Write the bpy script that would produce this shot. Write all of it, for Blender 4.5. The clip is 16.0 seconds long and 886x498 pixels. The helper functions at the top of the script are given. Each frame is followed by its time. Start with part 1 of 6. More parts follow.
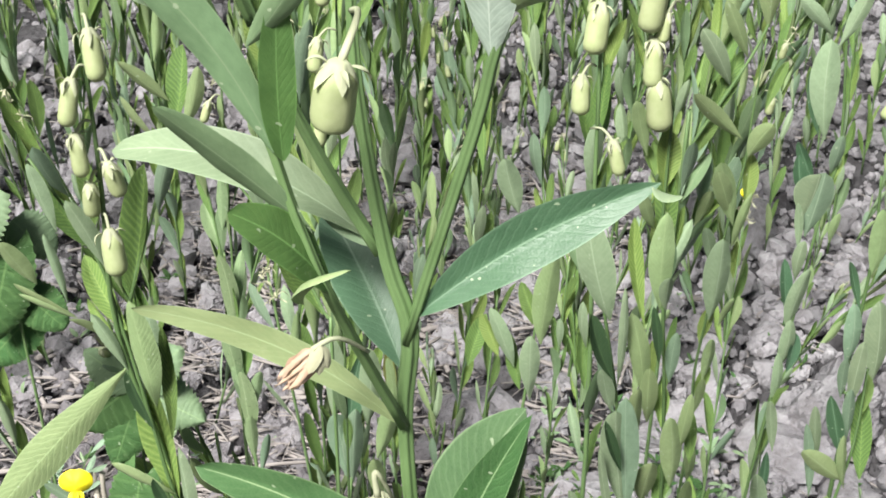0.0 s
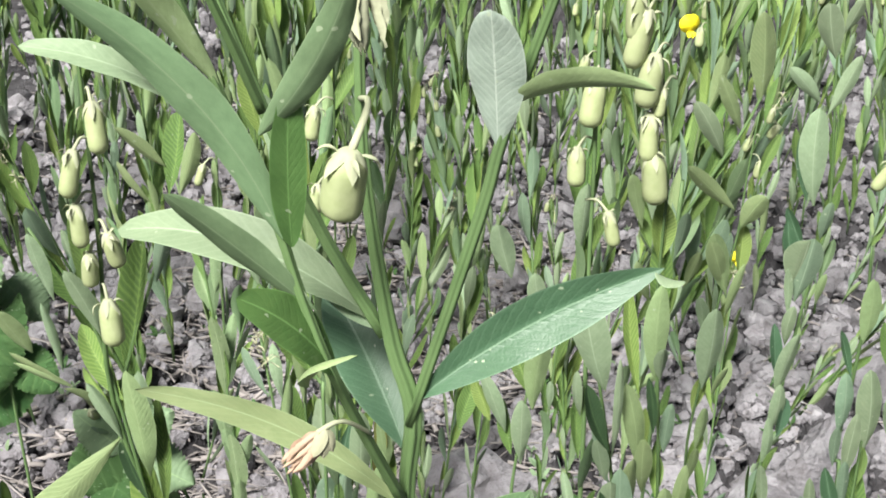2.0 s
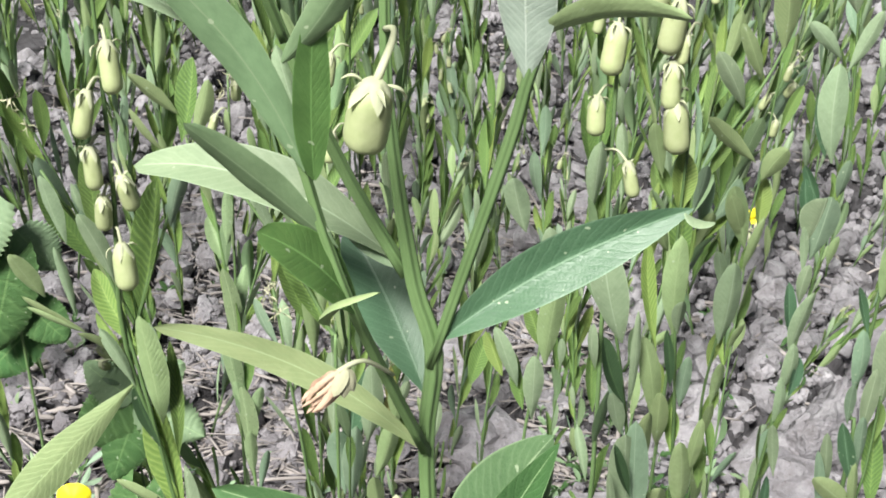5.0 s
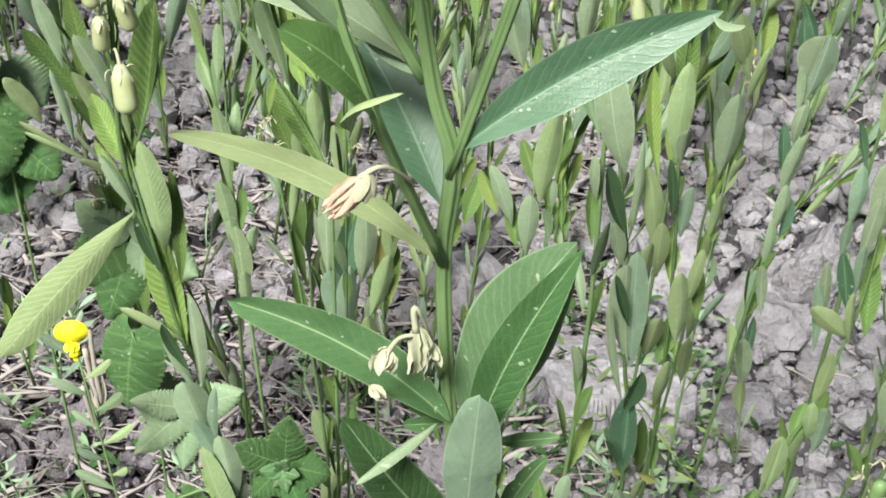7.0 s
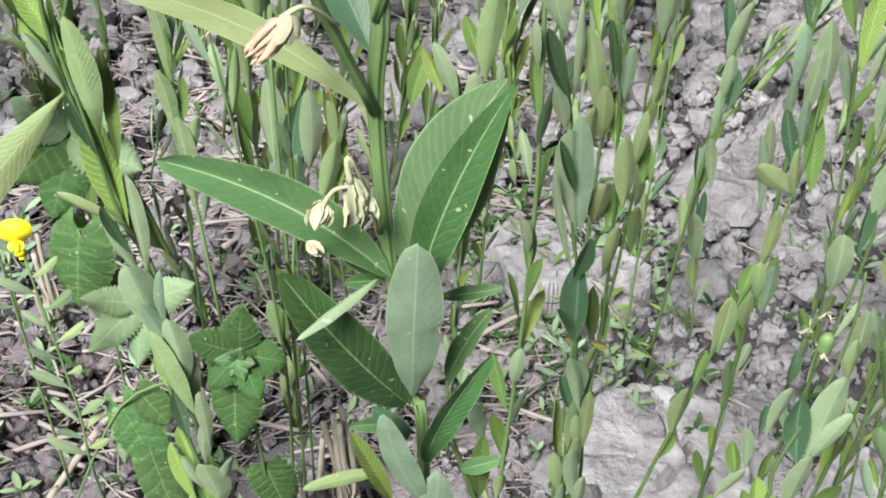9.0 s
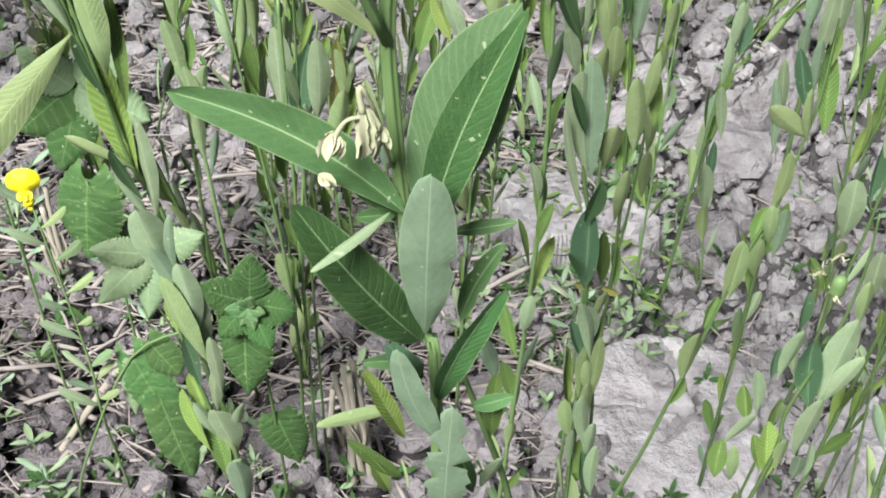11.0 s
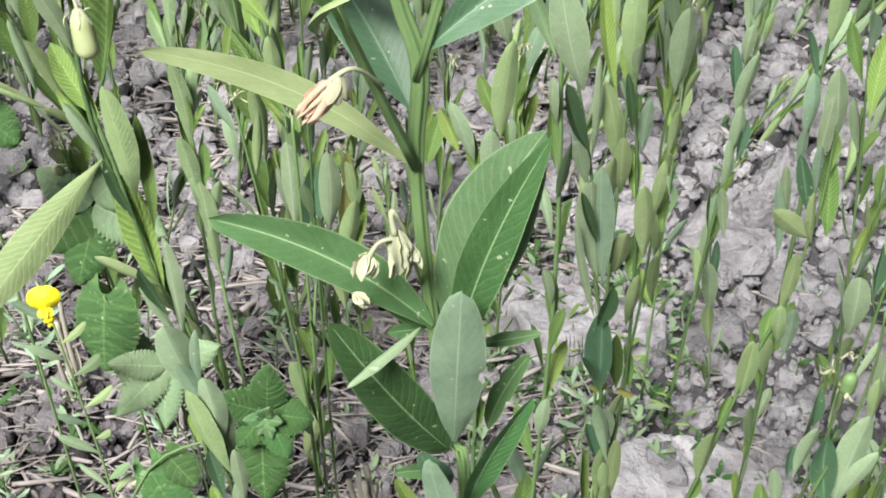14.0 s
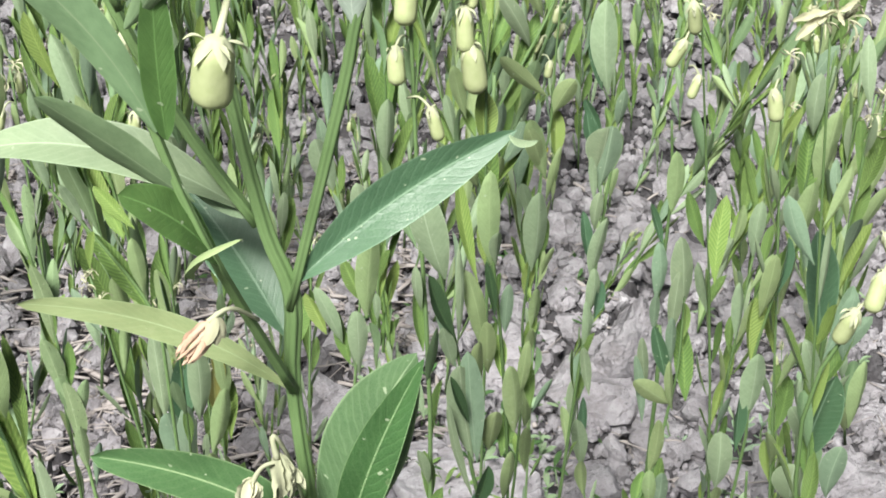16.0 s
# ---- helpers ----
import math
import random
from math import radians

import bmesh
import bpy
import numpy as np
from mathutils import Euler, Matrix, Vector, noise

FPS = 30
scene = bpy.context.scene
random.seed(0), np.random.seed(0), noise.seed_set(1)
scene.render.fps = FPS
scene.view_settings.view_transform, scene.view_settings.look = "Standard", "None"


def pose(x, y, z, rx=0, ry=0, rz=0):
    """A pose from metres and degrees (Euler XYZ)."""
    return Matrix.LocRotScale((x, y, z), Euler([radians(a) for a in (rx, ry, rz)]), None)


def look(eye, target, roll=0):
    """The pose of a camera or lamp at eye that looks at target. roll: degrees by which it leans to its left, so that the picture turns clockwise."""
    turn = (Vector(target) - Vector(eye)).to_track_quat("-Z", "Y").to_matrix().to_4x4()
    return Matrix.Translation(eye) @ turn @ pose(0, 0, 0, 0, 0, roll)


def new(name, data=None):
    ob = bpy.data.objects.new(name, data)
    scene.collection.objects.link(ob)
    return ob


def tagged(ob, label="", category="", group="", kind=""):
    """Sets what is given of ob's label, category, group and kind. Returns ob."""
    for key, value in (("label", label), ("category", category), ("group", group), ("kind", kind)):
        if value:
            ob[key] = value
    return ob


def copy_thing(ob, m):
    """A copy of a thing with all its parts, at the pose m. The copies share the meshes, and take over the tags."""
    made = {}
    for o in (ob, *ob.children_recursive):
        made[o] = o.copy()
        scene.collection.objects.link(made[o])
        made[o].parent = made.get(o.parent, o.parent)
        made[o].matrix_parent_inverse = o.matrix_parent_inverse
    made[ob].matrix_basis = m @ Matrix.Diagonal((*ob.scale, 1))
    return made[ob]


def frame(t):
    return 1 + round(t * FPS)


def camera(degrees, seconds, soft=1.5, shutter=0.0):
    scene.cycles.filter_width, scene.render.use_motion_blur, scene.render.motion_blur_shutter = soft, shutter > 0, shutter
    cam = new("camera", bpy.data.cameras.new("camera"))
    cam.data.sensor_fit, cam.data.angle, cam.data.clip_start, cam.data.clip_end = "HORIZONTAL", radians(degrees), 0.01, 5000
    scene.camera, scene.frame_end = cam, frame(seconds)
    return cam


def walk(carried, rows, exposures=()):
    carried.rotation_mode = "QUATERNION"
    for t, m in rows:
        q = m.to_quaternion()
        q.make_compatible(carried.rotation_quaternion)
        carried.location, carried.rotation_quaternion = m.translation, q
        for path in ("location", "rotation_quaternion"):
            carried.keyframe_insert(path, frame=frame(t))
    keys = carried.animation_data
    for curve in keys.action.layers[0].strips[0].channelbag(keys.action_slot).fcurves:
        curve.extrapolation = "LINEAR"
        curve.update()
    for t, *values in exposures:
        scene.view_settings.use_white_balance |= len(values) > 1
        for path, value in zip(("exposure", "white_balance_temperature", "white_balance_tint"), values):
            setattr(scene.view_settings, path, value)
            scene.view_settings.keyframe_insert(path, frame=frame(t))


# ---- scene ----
cam = camera(39.7, 16.0, 1.8)
PATH = [
    (0, (0.089, 0.137, 1.113), (-0.078, 1.894, 0.171), 2.2),
    (0.5, (0.085, 0.135, 1.121), (-0.089, 1.911, 0.219), 2.4),
    (1, (0.081, 0.135, 1.123), (-0.092, 1.926, 0.251), 2.7),
    (1.5, (0.083, 0.134, 1.124), (-0.067, 1.932, 0.261), 3.2),
    (2, (0.082, 0.138, 1.123), (-0.068, 1.935, 0.259), 2.9),
    (2.5, (0.083, 0.141, 1.121), (-0.059, 1.924, 0.227), 3),
    (3, (0.083, 0.142, 1.121), (-0.066, 1.926, 0.231), 2.9),
    (3.2, (0.084, 0.142, 1.122), (-0.067, 1.925, 0.228), 3),
    (5.3, (0.074, 0.142, 1.109), (-0.084, 1.905, 0.176), 3.5),
    (5.5, (0.072, 0.144, 1.107), (-0.085, 1.895, 0.153), 3.6),
    (6, (0.070, 0.146, 1.100), (-0.068, 1.856, 0.072), 3.7),
    (6.5, (0.068, 0.145, 1.096), (-0.039, 1.809, -0.007), 4.1),
    (7, (0.065, 0.139, 1.094), (-0.035, 1.794, -0.024), 4.2),
    (7.5, (0.063, 0.138, 1.088), (-0.042, 1.767, -0.068), 3.7),
    (8, (0.067, 0.136, 1.084), (-0.022, 1.750, -0.094), 3.1),
    (8.5, (0.072, 0.131, 1.081), (0.042, 1.723, -0.129), 3.5),
    (9, (0.074, 0.135, 1.075), (0.056, 1.703, -0.167), 3.4),
    (9.2, (0.075, 0.135, 1.073), (0.063, 1.687, -0.188), 3.3),
    (11.5, (0.072, 0.131, 1.065), (0.045, 1.656, -0.228), 2.9),
    (12, (0.072, 0.131, 1.068), (0.045, 1.656, -0.226), 2.9),
    (12.5, (0.070, 0.133, 1.069), (0.043, 1.667, -0.214), 2.6),
    (13, (0.068, 0.130, 1.072), (0.038, 1.687, -0.183), 2.2),
    (13.5, (0.064, 0.123, 1.078), (0.027, 1.719, -0.127), 1.9),
    (14, (0.062, 0.118, 1.082), (0.029, 1.744, -0.082), 1.4),
    (14.5, (0.058, 0.114, 1.088), (0.036, 1.771, -0.032), 1.2),
    (15, (0.057, 0.113, 1.094), (0.070, 1.809, 0.035), 1.5),
    (15.5, (0.061, 0.112, 1.102), (0.138, 1.854, 0.123), 1.2),
    (16, (0.058, 0.113, 1.113), (0.245, 1.863, 0.164), 1.4),
]
walk(cam, [(t, look(eye, target, roll)) for t, eye, target, roll in PATH])


# ---- world, sun, exposure ----
world = bpy.data.worlds.new("overcast_sky")
scene.world = world
world.use_nodes = True
wn = world.node_tree.nodes
sky = wn.new("ShaderNodeTexSky")
sky.sky_type = "NISHITA"
sky.sun_disc = False
sky.sun_elevation, sky.sun_rotation = radians(49), radians(-154)
sky.air_density, sky.dust_density = 1.0, 4.0
world.node_tree.links.new(sky.outputs[0], wn["Background"].inputs[0])
wn["Background"].inputs[1].default_value = 0.026
sun = new("sun", bpy.data.lights.new("sun", "SUN"))
sun.data.energy, sun.data.angle, sun.data.color = 5.9, radians(21), (1.0, 0.97, 0.92)
sun.matrix_world = look((-1.15, -1.56, 3.32), (0, 0.8, 0.3))
scene.view_settings.exposure = 0.76
scene.view_settings.use_white_balance = True
scene.view_settings.white_balance_temperature, scene.view_settings.white_balance_tint = 6400, 9


# ---- materials ----
class Nodes:
    """A short way to write a node material."""

    def __init__(self, name, rough=0.6, spec=0.4):
        self.mat = bpy.data.materials.new(name)
        self.mat.use_nodes = True
        self.tree = self.mat.node_tree
        self.bsdf = self.tree.nodes["Principled BSDF"]
        self.bsdf.inputs["Roughness"].default_value = rough
        self.bsdf.inputs["Specular IOR Level"].default_value = spec

    def add(self, kind, *links, **values):
        node = self.tree.nodes.new(kind)
        for key, value in values.items():
            setattr(node, key, value)
        for slot, source in enumerate(links):
            if source is None:
                continue
            if isinstance(source, (int, float, tuple)):
                node.inputs[slot].default_value = source
            else:
                self.tree.links.new(source, node.inputs[slot])
        return node

    def link(self, source, slot):
        self.tree.links.new(source, self.bsdf.inputs[slot])

    def math(self, op, a, b=0.0):
        return self.add("ShaderNodeMath", a, b, operation=op).outputs[0]

    def noise(self, vec, scale, detail=3.0, rough=0.55):
        n = self.add("ShaderNodeTexNoise", vec)
        n.inputs["Scale"].default_value, n.inputs["Detail"].default_value, n.inputs["Roughness"].default_value = scale, detail, rough
        return n.outputs["Fac"]

    def ramp(self, fac, *stops):
        r = self.add("ShaderNodeValToRGB", fac)
        el = r.color_ramp.elements
        while len(el) < len(stops):
            el.new(0.5)
        for e, (at, c) in zip(el, stops):
            e.position, e.color = at, (*c, 1) if len(c) == 3 else c
        return r.outputs[0]

    def mix(self, fac, a, b, how="MIX"):
        m = self.add("ShaderNodeMix", data_type="RGBA", blend_type=how)
        for slot, v in ((0, fac), (6, a), (7, b)):
            if isinstance(v, (int, float)):
                m.inputs[slot].default_value = v
            elif isinstance(v, tuple):
                m.inputs[slot].default_value = (*v, 1)
            else:
                self.tree.links.new(v, m.inputs[slot])
        return m.outputs[2]

    def bump(self, height, strength, distance):
        b = self.add("ShaderNodeBump")
        b.inputs["Strength"].default_value, b.inputs["Distance"].default_value = strength, distance
        self.tree.links.new(height, b.inputs["Height"])
        self.tree.links.new(b.outputs[0], self.bsdf.inputs["Normal"])


def leaf_material(name, dark, light, vein, rough=0.5, veins=17.0, glow=0.3, relief=0.5, sheen=0.4, lines=0.14, spots=False, stripes=0.0):
    """A leaf blade: midrib and side veins by the blade's own length and width, blotches, pale flecks, light through the blade."""
    k = Nodes(name, rough, sheen)
    uv = k.add("ShaderNodeTexCoord")
    sep = k.add("ShaderNodeSeparateXYZ", uv.outputs["UV"])
    obj = uv.outputs["Object"]
    across = k.math("ABSOLUTE", k.math("SUBTRACT", sep.outputs[1], 0.5))
    rnd = k.math("FRACT", k.math("ADD", k.add("ShaderNodeObjectInfo").outputs["Random"], k.add("ShaderNodeNewGeometry").outputs["Random Per Island"]))
    wob = k.noise(obj, 90.0, 2.0)
    phase = k.math("MULTIPLY", k.math("ADD", k.math("SUBTRACT", sep.outputs[0], k.math("MULTIPLY", across, 0.32)), k.math("MULTIPLY", wob, 0.075)), veins)
    tri = k.math("ABSOLUTE", k.math("SUBTRACT", k.math("FRACT", phase), 0.5))
    side = k.math("SMOOTH_MIN", k.math("MULTIPLY", tri, 5.0), 1.0)
    mid = k.math("LESS_THAN", across, 0.018)
    rim = k.math("GREATER_THAN", across, 0.475)
    blot = k.noise(obj, 38.0, 4.0)
    col = k.mix(blot, dark, light)
    hue = k.add("ShaderNodeHueSaturation")
    k.tree.links.new(k.math("ADD", 0.478, k.math("MULTIPLY", rnd, 0.034)), hue.inputs["Hue"])
    k.tree.links.new(k.math("ADD", 0.78, k.math("MULTIPLY", rnd, 0.45)), hue.inputs["Value"])
    k.tree.links.new(col, hue.inputs["Color"])
    hue.inputs["Saturation"].default_value = 0.93
    flat = k.add("ShaderNodeCombineXYZ", k.math("ADD", sep.outputs[0], k.math("MULTIPLY", rnd, 7.0)), k.math("MULTIPLY", sep.outputs[1], 0.26)).outputs[0]
    mottle = k.add("ShaderNodeMapRange", k.noise(flat, 16.0, 5.0, 0.65), 0.3, 0.7, 0.0, 1.0).outputs[0]
    net = k.add("ShaderNodeTexVoronoi", flat, feature="DISTANCE_TO_EDGE")
    net.inputs["Scale"].default_value = 75.0
    mesh = k.math("SMOOTH_MIN", k.math("MULTIPLY", net.outputs["Distance"], 5.0), 1.0)
    col = k.mix(k.math("MULTIPLY", mottle, 0.42), hue.outputs[0], k.mix(0.5, dark, (0.02, 0.06, 0.03)))
    col = k.mix(k.math("MULTIPLY", k.math("SUBTRACT", 1.0, mesh), 0.09), col, vein)
    col = k.mix(k.math("MULTIPLY", k.math("SUBTRACT", 1.0, side), lines), col, vein)
    if stripes:
        band = k.add("ShaderNodeMapRange", tri, 0.08, 0.42, stripes, 0.0).outputs[0]
        col = k.mix(band, col, vein)
    col = k.mix(k.math("MULTIPLY", mid, 0.75), col, vein)
    col = k.mix(k.math("MULTIPLY", rim, 0.45), col, vein)
    worn = k.math("GREATER_THAN", k.noise(obj, 55.0, 5.0, 0.7), 0.68)
    col = k.mix(k.math("MULTIPLY", worn, 0.12), col, (0.45, 0.5, 0.3))
    fleck = k.math("GREATER_THAN", k.noise(obj, 260.0, 1.0), 0.745)
    col = k.mix(k.math("MULTIPLY", fleck, 0.55), col, (0.5, 0.58, 0.4))
    if spots:
        col = k.mix(k.math("GREATER_THAN", k.noise(flat, 34.0, 1.0), 0.70), col, (0.035, 0.03, 0.015))
    k.link(col, "Base Color")
    height = k.math("ADD", k.math("MULTIPLY", side, 0.7), k.math("ADD", k.math("MULTIPLY", mesh, 0.35), k.math("MULTIPLY", mottle, 0.8)))
    k.bump(height, relief, 0.0009)
    if glow:
        tr = k.add("ShaderNodeBsdfTranslucent")
        k.tree.links.new(k.mix(0.65, col, (0.55, 0.8, 0.28)), tr.inputs[0])
        mixer = k.add("ShaderNodeMixShader", glow, k.bsdf.outputs[0], tr.outputs[0])
        k.tree.links.new(mixer.outputs[0], k.tree.nodes["Material Output"].inputs[0])
    return k.mat


def plain_material(name, a, b, scale, rough=0.6, bump=0.3, depth=0.0005, vary=0.25, sheen=0.3, glow=0.0):
    k = Nodes(name, rough, sheen)
    obj = k.add("ShaderNodeTexCoord").outputs["Object"]
    rnd = k.add("ShaderNodeObjectInfo").outputs["Random"]
    col = k.mix(k.noise(obj, scale, 4.0), a, b)
    big = k.noise(obj, scale * 0.17, 2.0)
    hue = k.add("ShaderNodeHueSaturation")
    val = k.math("ADD", 1.0 - vary, k.math("MULTIPLY", k.math("ADD", rnd, big), vary))
    k.tree.links.new(val, hue.inputs["Value"])
    k.tree.links.new(col, hue.inputs["Color"])
    k.link(hue.outputs[0], "Base Color")
    k.bump(k.noise(obj, scale * 3, 4.0), bump, depth)
    if glow:
        tr = k.add("ShaderNodeBsdfTranslucent")
        k.tree.links.new(hue.outputs[0], tr.inputs[0])
        mixer = k.add("ShaderNodeMixShader", glow, k.bsdf.outputs[0], tr.outputs[0])
        k.tree.links.new(mixer.outputs[0], k.tree.nodes["Material Output"].inputs[0])
    return k.mat


def soil_material(name, tone, grit=1.0, patch_mix=0.8):
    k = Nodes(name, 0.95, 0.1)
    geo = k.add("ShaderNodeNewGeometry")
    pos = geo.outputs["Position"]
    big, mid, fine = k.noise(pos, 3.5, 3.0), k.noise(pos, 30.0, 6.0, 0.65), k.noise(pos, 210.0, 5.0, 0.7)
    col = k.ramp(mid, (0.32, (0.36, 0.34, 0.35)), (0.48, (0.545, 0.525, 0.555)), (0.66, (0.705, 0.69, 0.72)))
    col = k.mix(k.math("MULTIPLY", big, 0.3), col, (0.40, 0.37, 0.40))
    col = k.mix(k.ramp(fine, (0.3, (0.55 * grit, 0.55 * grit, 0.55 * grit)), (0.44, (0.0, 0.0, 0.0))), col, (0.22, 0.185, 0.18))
    # One broad area at the near left is mixed darker.
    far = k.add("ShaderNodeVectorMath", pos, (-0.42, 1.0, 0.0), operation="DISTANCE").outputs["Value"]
    left_patch = k.add("ShaderNodeMapRange", k.math("ADD", far, k.math("MULTIPLY", big, 0.5)), 0.5, 1.15, patch_mix, 0.0).outputs[0]
    col = k.mix(left_patch, col, (0.29, 0.26, 0.28))
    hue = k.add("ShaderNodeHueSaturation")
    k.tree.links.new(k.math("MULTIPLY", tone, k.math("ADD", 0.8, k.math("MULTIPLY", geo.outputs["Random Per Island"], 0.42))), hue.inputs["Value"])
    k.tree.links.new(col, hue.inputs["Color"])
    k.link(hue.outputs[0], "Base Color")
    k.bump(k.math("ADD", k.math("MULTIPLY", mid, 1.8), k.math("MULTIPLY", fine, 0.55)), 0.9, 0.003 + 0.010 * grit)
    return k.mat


LEAF_TOP = leaf_material("leaf_upper_face", (0.075, 0.165, 0.065), (0.125, 0.24, 0.10), (0.36, 0.48, 0.28), 0.5, glow=0.13, relief=0.16, sheen=0.45, lines=0.12)
LEAF_UNDER = leaf_material("leaf_underside", (0.24, 0.345, 0.19), (0.33, 0.435, 0.26), (0.42, 0.53, 0.35), 0.6, glow=0.17, sheen=0.45, relief=0.08, lines=0.16)
GREY_UNDER = leaf_material("grey_leaf_underside", (0.17, 0.27, 0.17), (0.24, 0.35, 0.225), (0.33, 0.44, 0.30), 0.6, glow=0.13, sheen=0.45, relief=0.08, lines=0.1)
VEINED_UNDER = leaf_material("veined_leaf_underside", (0.25, 0.36, 0.145), (0.33, 0.445, 0.20), (0.40, 0.52, 0.26), 0.6, veins=20.0, glow=0.20, sheen=0.4, relief=0.25, lines=0.1, stripes=0.18)
SOFT_UNDER = leaf_material("soft_green_leaf_underside", (0.15, 0.25, 0.115), (0.205, 0.315, 0.155), (0.28, 0.38, 0.22), 0.6, glow=0.17, sheen=0.35, relief=0.06, lines=0.06)
DEEP_TOP = leaf_material("old_leaf_upper_face", (0.046, 0.118, 0.058), (0.08, 0.17, 0.086), (0.20, 0.31, 0.20), 0.46, glow=0.09, relief=0.16, sheen=0.55, lines=0.1)
# Dark green blades stand in for the shade between the pressed leaves.
DARK_TOP = leaf_material("leaf_inner_face_dark_for_shade", (0.028, 0.07, 0.03), (0.05, 0.105, 0.042), (0.10, 0.18, 0.07), 0.55, veins=17.0, glow=0.08, relief=0.2, sheen=0.3, lines=0.2)
FRESH_TOP = leaf_material("fresh_leaf_upper_face", (0.054, 0.140, 0.045), (0.098, 0.210, 0.074), (0.34, 0.46, 0.24), 0.55, glow=0.14, relief=0.16, sheen=0.25, lines=0.06)
# Brighter green carries the light that shines through two near leaves.
BRIGHT_TOP = leaf_material("leaf_face_bright_as_sunlit", (0.085, 0.22, 0.05), (0.13, 0.29, 0.075), (0.22, 0.40, 0.13), 0.55, glow=0.21, relief=0.15, sheen=0.2, lines=0.06)
VIVID_TOP = leaf_material("deep_green_leaf_face", (0.036, 0.112, 0.028), (0.062, 0.160, 0.046), (0.30, 0.45, 0.22), 0.5, glow=0.10, relief=0.3, sheen=0.18, lines=0.06)
# Waxy green, whitened further for the sky glare on the upright leaf.
WAXY_GLARE_UNDER = leaf_material("waxy_leaf_underside_with_glare", (0.35, 0.45, 0.37), (0.46, 0.55, 0.46), (0.58, 0.66, 0.57), 0.5, glow=0.17, relief=0.12, sheen=0.5, lines=0.3)
CROP_TOP = leaf_material("folded_leaf_inner_face", (0.072, 0.15, 0.038), (0.115, 0.21, 0.055), (0.27, 0.40, 0.11), 0.55, veins=17.0, glow=0.22, relief=0.5, sheen=0.3, lines=0.3, stripes=0.42)
BITTEN = leaf_material("bitten_leaf_face", (0.22, 0.325, 0.15), (0.30, 0.42, 0.21), (0.4, 0.52, 0.3), 0.6, glow=0.18, relief=0.2, lines=0.12, spots=True)
YOUNG_TOP = leaf_material("young_leaf_upper_face", (0.14, 0.245, 0.045), (0.20, 0.32, 0.065), (0.38, 0.51, 0.15), 0.5, veins=17.0, glow=0.21, relief=0.5, lines=0.2, stripes=0.42)
YOUNG_UNDER = leaf_material("young_leaf_underside", (0.30, 0.41, 0.165), (0.39, 0.50, 0.24), (0.42, 0.53, 0.29), 0.6, glow=0.20, relief=0.1, lines=0.12)
DULL_TOP = leaf_material("fading_leaf_face", (0.24, 0.27, 0.05), (0.36, 0.36, 0.09), (0.42, 0.45, 0.2), 0.6, glow=0.16, relief=0.1)
WEED_TOP = leaf_material("weed_leaf_face", (0.042, 0.118, 0.03), (0.08, 0.18, 0.052), (0.14, 0.25, 0.09), 0.7, veins=6.0, glow=0.12, relief=0.9, sheen=0.2, lines=0.4)
NETTLE_TOP = leaf_material("nettle_leaf_face", (0.038, 0.118, 0.03), (0.072, 0.18, 0.05), (0.14, 0.27, 0.09), 0.65, veins=9.0, glow=0.12, relief=0.9, sheen=0.2, lines=0.25)
WEED_UNDER = leaf_material("weed_leaf_underside", (0.165, 0.26, 0.135), (0.23, 0.325, 0.18), (0.27, 0.39, 0.2), 0.6, veins=7.0, glow=0.13, relief=0.3)
STEM = plain_material("green_stem", (0.095, 0.165, 0.06), (0.165, 0.26, 0.105), 60.0, 0.5)
STEM_DARK = plain_material("dark_stem", (0.06, 0.115, 0.04), (0.12, 0.19, 0.07), 60.0, 0.55)
POD = plain_material("pod_skin", (0.33, 0.40, 0.17), (0.53, 0.575, 0.33), 150.0, 0.62, 0.25, 0.0005, 0.25, 0.5, 0.22)
CALYX = plain_material("calyx", (0.40, 0.44, 0.26), (0.52, 0.54, 0.38), 80.0, 0.7, glow=0.2)
PETAL = plain_material("yellow_petal", (0.84, 0.72, 0.012), (0.90, 0.80, 0.03), 50.0, 0.6, vary=0.1)
DRY_PETAL = plain_material("withered_petal", (0.40, 0.24, 0.15), (0.60, 0.47, 0.36), 150.0, 0.8, 0.6, 0.001, sheen=0.1)
HUSK = plain_material("dry_husk", (0.27, 0.29, 0.18), (0.40, 0.41, 0.29), 70.0, 0.8, 0.6, 0.001, sheen=0.1)
SHRIVELLED = plain_material("shrivelled_crop_flower", (0.30, 0.31, 0.19), (0.46, 0.45, 0.32), 70.0, 0.8, 0.6, 0.001, sheen=0.1)
STUBBLE = plain_material("old_stubble", (0.24, 0.22, 0.18), (0.46, 0.43, 0.37), 40.0, 0.9, 0.5, 0.0008, 0.25, 0.1)
STRAW = plain_material("dry_straw", (0.17, 0.15, 0.14), (0.38, 0.35, 0.335), 26.0, 0.9, 0.5, 0.0008, 0.35, 0.1)
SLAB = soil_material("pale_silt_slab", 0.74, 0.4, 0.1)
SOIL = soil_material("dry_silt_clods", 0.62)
# Same soil coloured much darker, for the shade in gaps between clods.
SHADE_BED = soil_material("shade_dark_soil_bed", 0.19)


# ---- mesh helpers ----
def part(name, bm, mats, parent=None, label=""):
    """One mesh object out of a bmesh, under a thing or a part."""
    me = bpy.data.meshes.new(name)
    bm.to_mesh(me)
    bm.free()
    for m in mats if isinstance(mats, (list, tuple)) else [mats]:
        me.materials.append(m)
    me.polygons.foreach_set("use_smooth", [True] * len(me.polygons))
    ob = new(name, me)
    ob.parent = parent
    if label:
        ob["label"] = label
    return ob


def shared(name, mesh, m, parent):
    ob = new(name, mesh)
    ob.parent = parent
    ob.matrix_basis = m
    return ob


